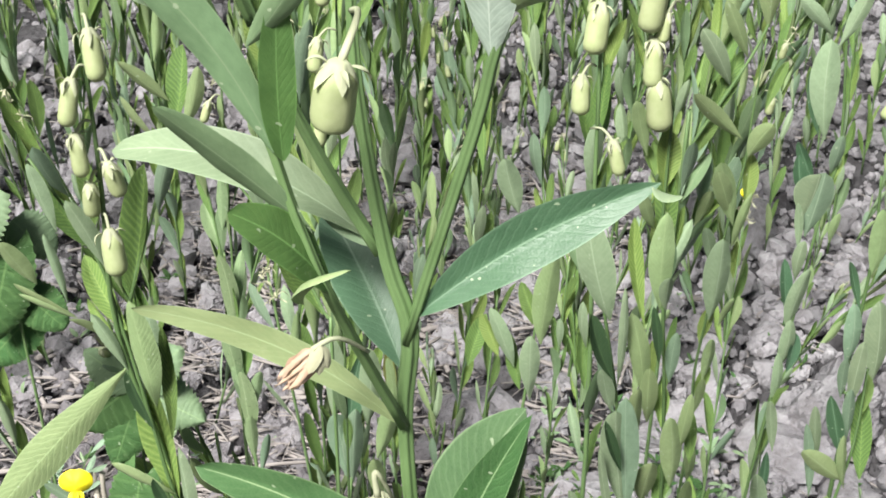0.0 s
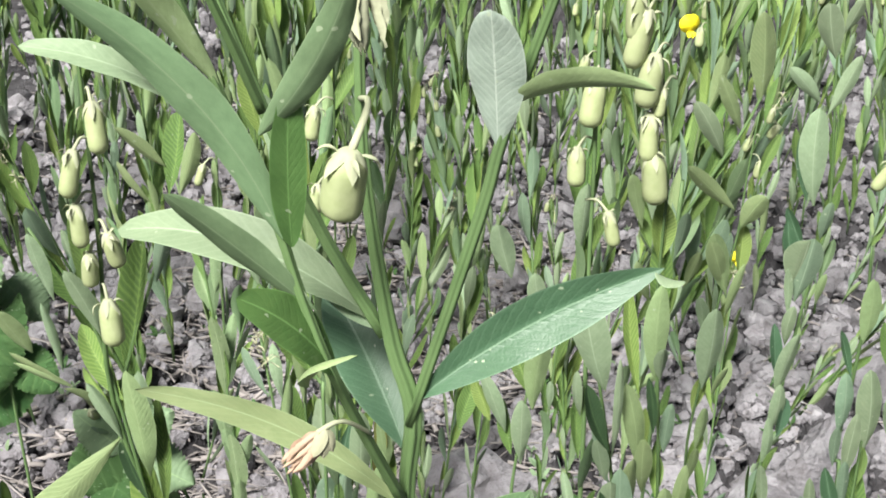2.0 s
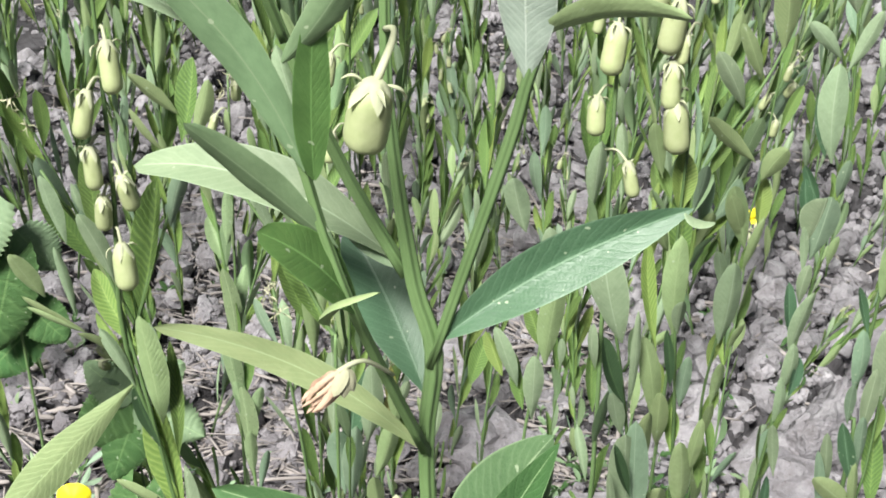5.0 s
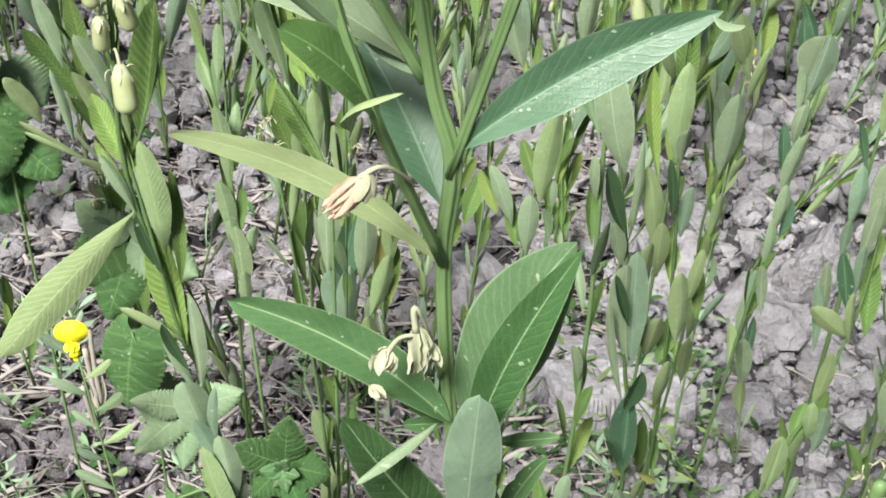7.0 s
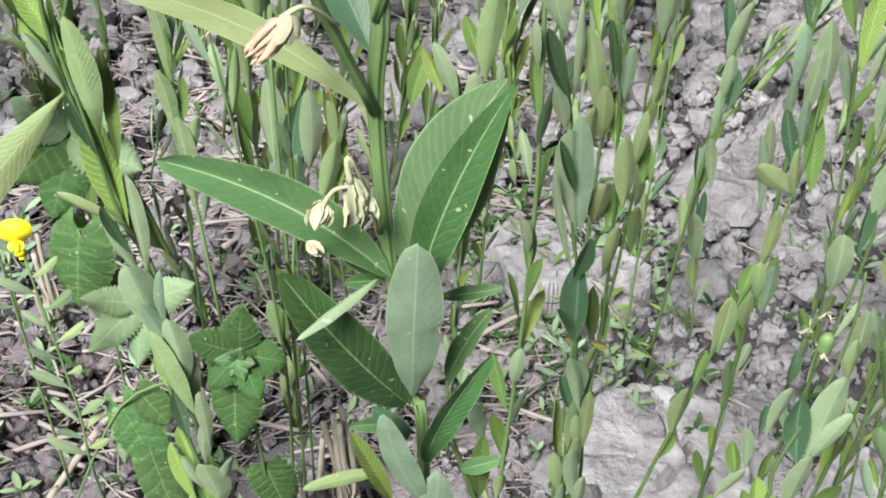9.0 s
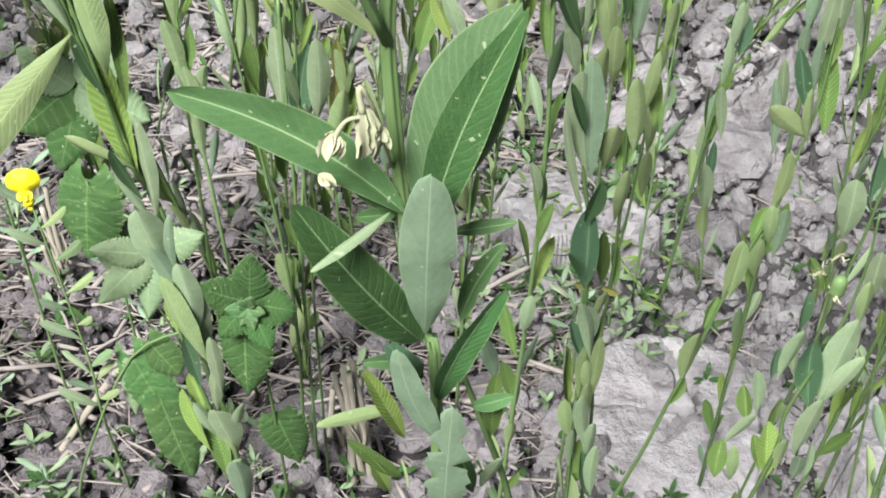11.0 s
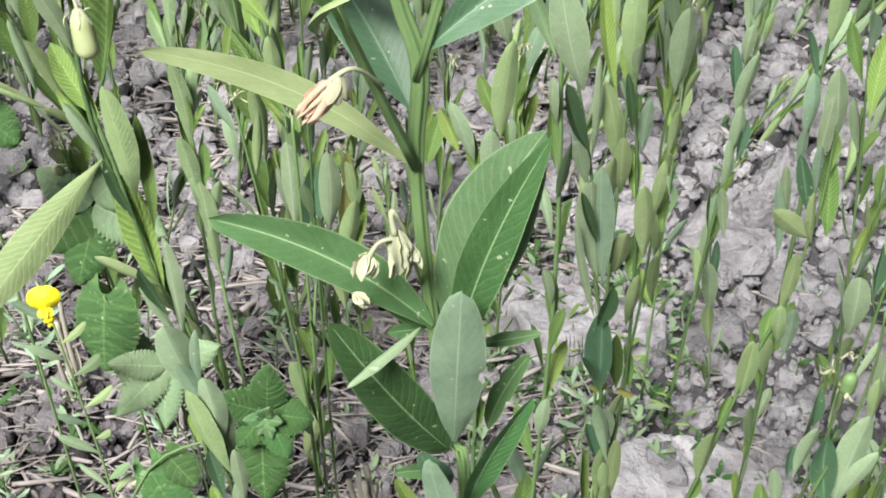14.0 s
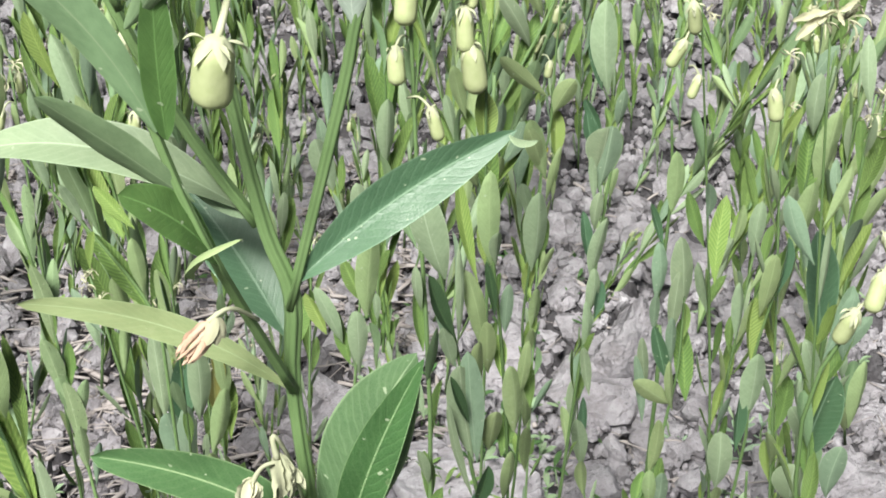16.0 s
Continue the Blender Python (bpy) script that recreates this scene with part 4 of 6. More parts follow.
        leaf_bm(loc((0.0205, 0.456, 0.9035)), loc(end), Vector((crumple.uniform(-0.2, 0.9), -0.8, crumple.uniform(-0.5, 0.5))), wide, crumple.uniform(-0.08, 0.10), crumple.uniform(-0.12, 0.12), -0.6, crumple.uniform(-1.2, 1.2), 12, 4, 0.85, 0.7, 0.02, bm=bm, tip_round=0.9)
    part("withered_flower", bm, [DRY_PETAL, DRY_PETAL], ob, "withered salmon-brown flower with folded petals")
    bm = bmesh.new()
    for k in range(3):
        leaf_bm(loc((0.0215, 0.4555, 0.9045)), loc((0.0185 + 0.0028 * k, 0.451 + 0.002 * k, 0.8965 - 0.0015 * (k == 1))), Vector((0.4 * k - 0.1, -0.8, 0.3)), 0.0048, 0.12, 0.0, -0.4, 0, 8, 4, 0.8, 0.7, bm=bm)
    part("calyx", bm, [SHRIVELLED, SHRIVELLED], ob, "pale calyx of the withered flower")
    part("flower_stalk", tube_bm([loc((0.034, 0.472, 0.893)), loc((0.026, 0.46, 0.905)), loc((0.019, 0.455, 0.903))], [0.0007, 0.0008, 0.0011], 7), CALYX, ob)
    withered((0.027, 0.482, 1.040), (0.15, -0.3, -0.9), 0.022, [HUSK, HUSK], "withered pale flower", 0.45, 6)
    part("flower_stalk", tube_bm([loc((0.046, 0.489, 0.800)), loc((0.043, 0.478, 0.825)), loc((0.039, 0.471, 0.842)), loc((0.0365, 0.470, 0.845)), loc((0.038, 0.469, 0.836))], [0.0008, 0.0008, 0.0008, 0.0009, 0.0014], 7), HUSK, ob)
    part("flower_stalk", tube_bm([loc((0.042, 0.473, 0.830)), loc((0.037, 0.470, 0.8335)), loc((0.032, 0.469, 0.832)), loc((0.0285, 0.468, 0.826))], [0.0007, 0.0008, 0.0008, 0.0012], 7), HUSK, ob)
    withered((0.0385, 0.470, 0.838), (0.02, -0.25, -0.9), 0.0195, [HUSK, HUSK], "dry cream-coloured husk", 0.35, 7, 0.34)
    withered((0.041, 0.471, 0.832), (0.4, -0.2, -0.8), 0.012, [HUSK, HUSK], "dry cream-coloured husk", 0.5, 5, 0.36)
    withered((0.0285, 0.469, 0.828), (-0.15, -0.25, -0.9), 0.0115, [SHRIVELLED, HUSK], "dry cream-coloured husk", 0.75, 8, 0.42)
    withered((0.0225, 0.470, 0.809), (0.8, -0.3, -0.5), 0.0075, [SHRIVELLED, HUSK], "small shrivelled flower", 0.5, 5, 0.5)
    return ob


hero_plant()


# ---- the near plants of the crop behind it ----
dk = stalk([(0.1850, 0.8000, 0.0000), (0.1640, 0.7700, 0.4850), (0.1500, 0.7700, 0.5950), (0.1430, 0.7700, 0.6580), (0.1340, 0.7700, 0.7060), (0.1230, 0.7700, 0.7550), (0.1160, 0.7700, 0.7910)], 6, 0.075, 0.016, 0.12, 0.5, dark=True, thin=0.8, splay=0.12)
blade(dk, (0.1300, 0.7700, 0.7350), (0.1100, 0.7560, 0.8120), 0.0214, "back")
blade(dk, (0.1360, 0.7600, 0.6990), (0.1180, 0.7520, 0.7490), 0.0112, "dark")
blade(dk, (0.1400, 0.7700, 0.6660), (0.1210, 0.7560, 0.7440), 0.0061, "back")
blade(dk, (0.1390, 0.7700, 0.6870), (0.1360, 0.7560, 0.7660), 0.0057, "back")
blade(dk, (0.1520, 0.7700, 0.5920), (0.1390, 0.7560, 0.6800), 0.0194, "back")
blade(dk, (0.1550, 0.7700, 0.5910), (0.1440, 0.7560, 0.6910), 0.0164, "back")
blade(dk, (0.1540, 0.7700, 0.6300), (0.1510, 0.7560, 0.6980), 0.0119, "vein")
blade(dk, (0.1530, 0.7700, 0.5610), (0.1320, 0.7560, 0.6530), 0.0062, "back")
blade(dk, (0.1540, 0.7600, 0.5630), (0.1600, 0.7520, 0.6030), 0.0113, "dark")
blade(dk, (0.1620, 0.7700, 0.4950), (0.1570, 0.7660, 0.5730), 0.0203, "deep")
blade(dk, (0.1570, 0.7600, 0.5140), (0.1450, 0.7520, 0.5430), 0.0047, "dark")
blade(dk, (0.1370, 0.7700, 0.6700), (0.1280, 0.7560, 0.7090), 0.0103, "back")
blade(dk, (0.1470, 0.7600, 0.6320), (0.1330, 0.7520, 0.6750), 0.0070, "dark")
blade(dk, (0.1700, 0.7700, 0.4380), (0.1630, 0.7560, 0.4930), 0.0162, "back")
blade(dk, (0.1680, 0.7700, 0.4260), (0.1550, 0.7660, 0.4690), 0.0090, "deep")
blade(dk, (0.1770, 0.7700, 0.3900), (0.1690, 0.7560, 0.4400), 0.0101, "pale")
blade(dk, (0.1790, 0.7700, 0.3650), (0.1730, 0.7560, 0.4170), 0.0094, "pale")
blade(dk, (0.1760, 0.7700, 0.3390), (0.1670, 0.7560, 0.3980), 0.0087, "back")
blade(dk, (0.1830, 0.7700, 0.3190), (0.1820, 0.7560, 0.3750), 0.0098, "back")
blade(dk, (0.1710, 0.7700, 0.4610), (0.1750, 0.7560, 0.5070), 0.0072, "vein")
blade(dk, (0.1730, 0.7650, 0.4320), (0.1580, 0.7510, 0.5000), 0.0105, "back")
blade(dk, (0.1790, 0.7650, 0.3960), (0.1760, 0.7510, 0.4690), 0.0099, "vein")
blade(dk, (0.1830, 0.7650, 0.3320), (0.1700, 0.7510, 0.4100), 0.0113, "back")
blade(dk, (0.1910, 0.7650, 0.2770), (0.1860, 0.7510, 0.3550), 0.0109, "back")
blade(dk, (0.1880, 0.7650, 0.2770), (0.1770, 0.7610, 0.3360), 0.0101, "deep")
tall = stalk([(0.1970, 0.8100, 0.0000), (0.1850, 0.7800, 0.3280), (0.1770, 0.7800, 0.4220), (0.1810, 0.7800, 0.4890), (0.1770, 0.7800, 0.5910), (0.1690, 0.7800, 0.6800), (0.1620, 0.7800, 0.7350), (0.1550, 0.7800, 0.7900), (0.1530, 0.7800, 0.8310), (0.1510, 0.7800, 0.8750), (0.1410, 0.7800, 0.9330), (0.1340, 0.7800, 0.9750)], 8, 0.062, 0.034, 1.0, 0.2, dark=True, thin=0.7, splay=0.16, label="tall legume plant with a spike of pale pods")
blade(tall, (0.1520, 0.7800, 0.7260), (0.1390, 0.7900, 0.7950), 0.0091, "stripe")
blade(tall, (0.1600, 0.7800, 0.7390), (0.1550, 0.7660, 0.8110), 0.0145, "vein")
blade(tall, (0.1620, 0.7700, 0.7080), (0.1540, 0.7620, 0.7520), 0.0062, "dark")
blade(tall, (0.1630, 0.7800, 0.7390), (0.1610, 0.7660, 0.7690), 0.0087, "back")
blade(tall, (0.1560, 0.7800, 0.6760), (0.1420, 0.7660, 0.7440), 0.0124, "vein")
blade(tall, (0.1560, 0.7800, 0.7740), (0.1540, 0.7900, 0.8320), 0.0138, "stripe")
blade(tall, (0.1500, 0.7800, 0.7930), (0.1390, 0.7660, 0.8240), 0.0071, "vein")
blade(tall, (0.1810, 0.7800, 0.6080), (0.1730, 0.7660, 0.6720), 0.0145, "pale")
blade(tall, (0.1730, 0.7800, 0.5880), (0.1780, 0.7900, 0.6230), 0.0120, "stripe")
blade(tall, (0.1640, 0.7800, 0.5940), (0.1660, 0.7660, 0.6360), 0.0140, "pale")
blade(tall, (0.1760, 0.7800, 0.5490), (0.1770, 0.7660, 0.6030), 0.0099, "vein")
blade(tall, (0.1910, 0.7800, 0.6280), (0.1880, 0.7900, 0.6640), 0.0088, "stripe")
blade(tall, (0.1830, 0.7800, 0.6360), (0.1840, 0.7660, 0.6910), 0.0079, "vein")
blade(tall, (0.1750, 0.7800, 0.4910), (0.1720, 0.7900, 0.5330), 0.0109, "stripe")
blade(tall, (0.1840, 0.7800, 0.4870), (0.1790, 0.7900, 0.5240), 0.0077, "stripe")
blade(tall, (0.1690, 0.7800, 0.4920), (0.1540, 0.7660, 0.5040), 0.0085, "fade")
blade(tall, (0.1750, 0.7800, 0.4890), (0.1860, 0.7660, 0.4980), 0.0077, "fade")
blade(tall, (0.1610, 0.7800, 0.6570), (0.1570, 0.7660, 0.7060), 0.0112, "vein")
blade(tall, (0.1700, 0.7800, 0.6540), (0.1680, 0.7900, 0.6810), 0.0094, "stripe")
blade(tall, (0.1710, 0.7800, 0.6880), (0.1700, 0.7660, 0.7330), 0.0083, "back")
blade(tall, (0.1530, 0.7800, 0.8180), (0.1510, 0.7900, 0.8520), 0.0151, "stripe")
blade(tall, (0.1410, 0.7800, 0.8380), (0.1310, 0.7660, 0.8760), 0.0089, "vein")
blade(tall, (0.1470, 0.7800, 0.8260), (0.1390, 0.7900, 0.8420), 0.0066, "stripe")
yel = stalk([(0.1950, 0.9000, 0.0000), (0.1950, 0.8700, 0.3390), (0.1950, 0.8700, 0.4160), (0.2000, 0.8700, 0.4920), (0.2020, 0.8700, 0.5850), (0.1990, 0.8700, 0.6380), (0.2010, 0.8700, 0.6790), (0.2050, 0.8700, 0.7520), (0.2100, 0.8700, 0.7990), (0.2100, 0.8700, 0.8370), (0.2110, 0.8700, 0.8820)], 9, 0.06, 0.032, 1.0, 0.3, dark=True, thin=0.65, splay=0.16)
blade(yel, (0.2030, 0.8700, 0.6820), (0.2020, 0.8560, 0.7520), 0.0183, "back")
blade(yel, (0.2090, 0.8700, 0.7550), (0.1930, 0.8560, 0.8050), 0.0147, "vein")
blade(yel, (0.1990, 0.8700, 0.6630), (0.2050, 0.8800, 0.6880), 0.0087, "stripe")
blade(yel, (0.2100, 0.8700, 0.6780), (0.2150, 0.8560, 0.7090), 0.0058, "pale")
blade(yel, (0.2100, 0.8700, 0.7380), (0.2150, 0.8560, 0.7860), 0.0063, "vein")
blade(yel, (0.2150, 0.8700, 0.7710), (0.2150, 0.8800, 0.8030), 0.0105, "stripe")
blade(yel, (0.1980, 0.8700, 0.7240), (0.1900, 0.8560, 0.7590), 0.0083, "back")
blade(yel, (0.2050, 0.8700, 0.6320), (0.2050, 0.8560, 0.6760), 0.0087, "pale")
blade(yel, (0.2000, 0.8700, 0.6190), (0.2100, 0.8800, 0.6400), 0.0081, "stripe")
blade(yel, (0.2050, 0.8700, 0.5440), (0.2000, 0.8560, 0.5940), 0.0083, "vein")
blade(yel, (0.2030, 0.8700, 0.6050), (0.2040, 0.8560, 0.6430), 0.0064, "vein")
blade(yel, (0.2080, 0.8700, 0.5010), (0.2050, 0.8560, 0.5550), 0.0094, "vein")
blade(yel, (0.2110, 0.8700, 0.8040), (0.2210, 0.8560, 0.8330), 0.0132, "vein")
blade(yel, (0.2170, 0.8700, 0.8360), (0.2280, 0.8800, 0.8660), 0.0073, "stripe")
blade(yel, (0.2060, 0.8700, 0.7620), (0.1920, 0.8560, 0.7990), 0.0119, "vein")
blade(yel, (0.2060, 0.8700, 0.8160), (0.1710, 0.8560, 0.8490), 0.0105, "vein")
lean = stalk([(0.1900, 0.9500, 0.0000), (0.1750, 0.9000, 0.7640), (0.1770, 0.9000, 0.7910), (0.1930, 0.9000, 0.8270), (0.2120, 0.9000, 0.8700), (0.2240, 0.9000, 0.9170), (0.2270, 0.9000, 0.9460)], 19, 0.055, 0.03, 0.6, 0.8, thin=0.7, splay=0.2)
blade(lean, (0.1850, 0.9000, 0.8120), (0.2040, 0.9100, 0.8610), 0.0122, "stripe")
blade(lean, (0.1810, 0.9000, 0.7890), (0.1950, 0.9100, 0.8270), 0.0092, "stripe")
blade(lean, (0.2160, 0.9000, 0.8800), (0.2070, 0.8860, 0.9410), 0.0161, "vein")
blade(lean, (0.2240, 0.9000, 0.9060), (0.2300, 0.9100, 0.9470), 0.0089, "stripe")
blade(lean, (0.1980, 0.9000, 0.8400), (0.1740, 0.8860, 0.8810), 0.0126, "back")
blade(lean, (0.2060, 0.9000, 0.8600), (0.1860, 0.8860, 0.9000), 0.0096, "vein")
slant = stalk([(0.3280, 1.2800, 0.0000), (0.3370, 1.2500, 0.3280), (0.3430, 1.2500, 0.4100), (0.3490, 1.2500, 0.5260), (0.3550, 1.2500, 0.6120), (0.3590, 1.2500, 0.6650), (0.3400, 1.2500, 0.8050), (0.3340, 1.2500, 0.8670)], 12, 0.06, 0.03, 0.1, 0.4, dark=True, splay=0.18)
blade(slant, (0.3420, 1.2500, 0.5640), (0.3470, 1.2360, 0.6400), 0.0274, "back")
blade(slant, (0.3320, 1.2500, 0.6070), (0.3210, 1.2460, 0.6530), 0.0136, "deep")
blade(slant, (0.3380, 1.2500, 0.5470), (0.3270, 1.2360, 0.6070), 0.0086, "back")
blade(slant, (0.3380, 1.2500, 0.4750), (0.3260, 1.2460, 0.5400), 0.0130, "deep")
blade(slant, (0.3420, 1.2500, 0.4550), (0.3500, 1.2360, 0.5360), 0.0190, "back")
blade(slant, (0.3410, 1.2500, 0.5130), (0.3400, 1.2360, 0.5660), 0.0128, "back")
blade(slant, (0.3410, 1.2500, 0.4060), (0.3410, 1.2360, 0.4760), 0.0157, "back")
blade(slant, (0.3400, 1.2500, 0.3630), (0.3350, 1.2360, 0.4350), 0.0123, "back")
blade(slant, (0.3550, 1.2500, 0.6330), (0.3560, 1.2360, 0.6790), 0.0124, "back")
blade(slant, (0.3520, 1.2500, 0.3000), (0.3370, 1.2360, 0.3760), 0.0126, "back")
blade(slant, (0.3500, 1.2500, 0.4040), (0.3510, 1.2460, 0.4550), 0.0134, "deep")
blade(slant, (0.3430, 1.2500, 0.6680), (0.3290, 1.2360, 0.7710), 0.0266, "back")
blade(slant, (0.3360, 1.2500, 0.6730), (0.3190, 1.2460, 0.7410), 0.0123, "deep")
blade(slant, (0.3320, 1.2500, 0.7700), (0.2960, 1.2360, 0.8070), 0.0141, "back")
blade(slant, (0.3400, 1.2500, 0.7590), (0.3570, 1.2360, 0.8220), 0.0142, "back")
blade(slant, (0.3380, 1.2500, 0.8130), (0.3210, 1.2360, 0.8670), 0.0226, "back")
blade(slant, (0.3410, 1.2500, 0.6200), (0.3180, 1.2460, 0.6660), 0.0114, "deep")
blade(slant, (0.3350, 1.2500, 0.5820), (0.3420, 1.2360, 0.6380), 0.0355, "back")
blade(slant, (0.3410, 1.2500, 0.8370), (0.3490, 1.2360, 0.8720), 0.0118, "back")
sapling = stalk([(0.3828, 1.3300, 0.0000), (0.3790, 1.3000, 0.0540), (0.3650, 1.3000, 0.1530), (0.3540, 1.3000, 0.2290), (0.3480, 1.3000, 0.3250)], 20, 0.05, 0.03, 0.1, 0.3, thin=0.7)
blade(sapling, (0.3530, 1.3000, 0.2580), (0.3490, 1.2860, 0.3370), 0.0211, "back")
blade(sapling, (0.3500, 1.3000, 0.2140), (0.3400, 1.2860, 0.2980), 0.0134, "back")
blade(sapling, (0.3640, 1.3000, 0.1550), (0.3490, 1.2860, 0.2410), 0.0192, "back")
blade(sapling, (0.3710, 1.3000, 0.1090), (0.3590, 1.2860, 0.1770), 0.0155, "vein")
blade(sapling, (0.3600, 1.3000, 0.1960), (0.3570, 1.2960, 0.2660), 0.0109, "deep")
rounded = stalk([(0.1480, 0.7900, 0.0000), (0.2170, 0.7700, 0.2940), (0.2360, 0.7700, 0.3820), (0.2490, 0.7700, 0.4440), (0.2560, 0.7700, 0.4840), (0.2690, 0.7700, 0.5490), (0.2770, 0.7700, 0.5730), (0.2830, 0.7700, 0.6280), (0.2860, 0.7700, 0.6640), (0.2840, 0.7700, 0.7170)], 10, 0.05, 0.024, 0.9, 0.5, dark=True, thin=0.8)
blade(rounded, (0.2840, 0.7700, 0.6340), (0.2530, 0.7560, 0.6640), 0.0131, "pale")
blade(rounded, (0.2940, 0.7700, 0.6360), (0.2870, 0.7800, 0.6950), 0.0125, "stripe")
blade(rounded, (0.2790, 0.7700, 0.6540), (0.2650, 0.7660, 0.6990), 0.0101, "deep")
blade(rounded, (0.2810, 0.7700, 0.6650), (0.2730, 0.7560, 0.7110), 0.0071, "back")
blade(rounded, (0.2860, 0.7700, 0.6280), (0.2750, 0.7560, 0.6780), 0.0062, "vein")
blade(rounded, (0.2750, 0.7700, 0.5750), (0.2730, 0.7560, 0.6320), 0.0091, "vein")
blade(rounded, (0.2690, 0.7700, 0.5420), (0.2740, 0.7800, 0.5700), 0.0111, "stripe")
blade(rounded, (0.2790, 0.7700, 0.5460), (0.2710, 0.7560, 0.5900), 0.0093, "vein")
blade(rounded, (0.2840, 0.7700, 0.5340), (0.2800, 0.7560, 0.5870), 0.0109, "back")
blade(rounded, (0.2620, 0.7700, 0.4960), (0.2580, 0.7560, 0.5590), 0.0127, "vein")
blade(rounded, (0.2660, 0.7700, 0.6190), (0.2520, 0.7560, 0.6840), 0.0065, "back")
blade(rounded, (0.2660, 0.7700, 0.6460), (0.2550, 0.7560, 0.6970), 0.0072, "back")
blade(rounded, (0.2780, 0.7700, 0.6880), (0.2740, 0.7560, 0.7440), 0.0091, "back")
blade(rounded, (0.2870, 0.7700, 0.6850), (0.2880, 0.7800, 0.7070), 0.0072, "stripe")
blade(rounded, (0.2370, 0.7700, 0.3840), (0.2460, 0.7800, 0.4060), 0.0096, "stripe")
blade(rounded, (0.2430, 0.7700, 0.4110), (0.2440, 0.7560, 0.4740), 0.0138, "vein")
blade(rounded, (0.2500, 0.7700, 0.4650), (0.2570, 0.7800, 0.4880), 0.0099, "stripe")
blade(rounded, (0.2590, 0.7700, 0.4670), (0.2630, 0.7560, 0.4910), 0.0098, "pale")
blade(rounded, (0.2570, 0.7700, 0.4960), (0.2580, 0.7560, 0.5570), 0.0110, "vein")
corner = stalk([(0.2500, 0.7400, 0.0000), (0.2950, 0.7000, 0.3820), (0.2980, 0.7000, 0.4540), (0.3040, 0.7000, 0.4880), (0.3140, 0.7000, 0.5350), (0.3180, 0.7000, 0.5880), (0.3150, 0.7000, 0.6310)], 14, 0.06, 0.02, 0.2, 0.5, dark=True, thin=0.8, splay=0.3)
blade(corner, (0.3170, 0.7000, 0.4700), (0.3180, 0.6860, 0.5600), 0.0190, "back")
blade(corner, (0.3120, 0.7000, 0.4660), (0.3000, 0.6960, 0.5310), 0.0177, "deep")
blade(corner, (0.3200, 0.7000, 0.4700), (0.3300, 0.6860, 0.5290), 0.0116, "back")
blade(corner, (0.3130, 0.7000, 0.4170), (0.3130, 0.6860, 0.4880), 0.0144, "back")
blade(corner, (0.2820, 0.7000, 0.4880), (0.2790, 0.6960, 0.5220), 0.0076, "deep")
blade(corner, (0.2860, 0.7000, 0.4890), (0.2880, 0.6860, 0.5480), 0.0120, "back")
blade(corner, (0.2740, 0.7000, 0.4490), (0.2690, 0.7100, 0.4730), 0.0111, "stripe")
blade(corner, (0.2790, 0.7000, 0.4550), (0.2670, 0.6860, 0.5110), 0.0085, "back")
blade(corner, (0.2630, 0.7000, 0.4250), (0.2740, 0.6860, 0.4710), 0.0079, "back")
blade(corner, (0.2630, 0.7000, 0.3880), (0.2650, 0.7100, 0.4180), 0.0132, "stripe")
blade(corner, (0.2990, 0.7000, 0.3910), (0.2920, 0.7100, 0.4390), 0.0165, "stripe")
blade(corner, (0.2930, 0.7000, 0.3970), (0.2850, 0.7100, 0.4250), 0.0091, "stripe")
blade(corner, (0.3040, 0.7000, 0.3980), (0.2990, 0.6860, 0.4480), 0.0090, "vein")
blade(corner, (0.2900, 0.7000, 0.5360), (0.2870, 0.6960, 0.5710), 0.0095, "deep")
blade(corner, (0.3260, 0.7000, 0.5580), (0.3180, 0.6860, 0.6140), 0.0108, "back")
blade(corner, (0.3250, 0.7000, 0.5410), (0.3170, 0.6860, 0.5910), 0.0088, "vein")
blade(corner, (0.2740, 0.7000, 0.3860), (0.2660, 0.6860, 0.4390), 0.0082, "vein")
blade(corner, (0.3170, 0.7000, 0.3900), (0.3120, 0.6860, 0.4310), 0.0099, "back")
edge = stalk([(0.3440, 0.9800, 0.0000), (0.3320, 0.9500, 0.5220), (0.3240, 0.9500, 0.5860), (0.3250, 0.9500, 0.6420), (0.3240, 0.9500, 0.7080), (0.3180, 0.9500, 0.7640)], 21, 0.06, 0.03, 0.1, 0.5, dark=True, splay=0.2)
blade(edge, (0.3220, 0.9500, 0.6040), (0.3150, 0.9360, 0.6680), 0.0133, "back")
blade(edge, (0.3440, 0.9500, 0.5920), (0.3320, 0.9360, 0.6720), 0.0196, "back")
blade(edge, (0.3240, 0.9500, 0.6540), (0.3080, 0.9460, 0.6970), 0.0070, "deep")
blade(edge, (0.3240, 0.9500, 0.5760), (0.3180, 0.9360, 0.6200), 0.0081, "back")
blade(edge, (0.3260, 0.9500, 0.6850), (0.3200, 0.9360, 0.7450), 0.0145, "vein")
left = stalk([(-0.0500, 0.7000, 0.0000), (-0.0690, 0.6800, 0.3730), (-0.0810, 0.6800, 0.4260), (-0.0990, 0.6800, 0.5160), (-0.0990, 0.6800, 0.6090), (-0.1140, 0.6800, 0.6470), (-0.1260, 0.6800, 0.7120), (-0.1350, 0.6800, 0.7580), (-0.1460, 0.6800, 0.8030), (-0.1750, 0.6800, 0.8540)], 3, 0.06, 0.022, 0.3, 0.5, dark=True, thin=0.8, splay=0.14)
blade(left, (-0.1200, 0.6800, 0.7070), (-0.1240, 0.6660, 0.7840), 0.0159, "vein")
blade(left, (-0.1120, 0.6800, 0.6860), (-0.1170, 0.6900, 0.7550), 0.0082, "stripe")
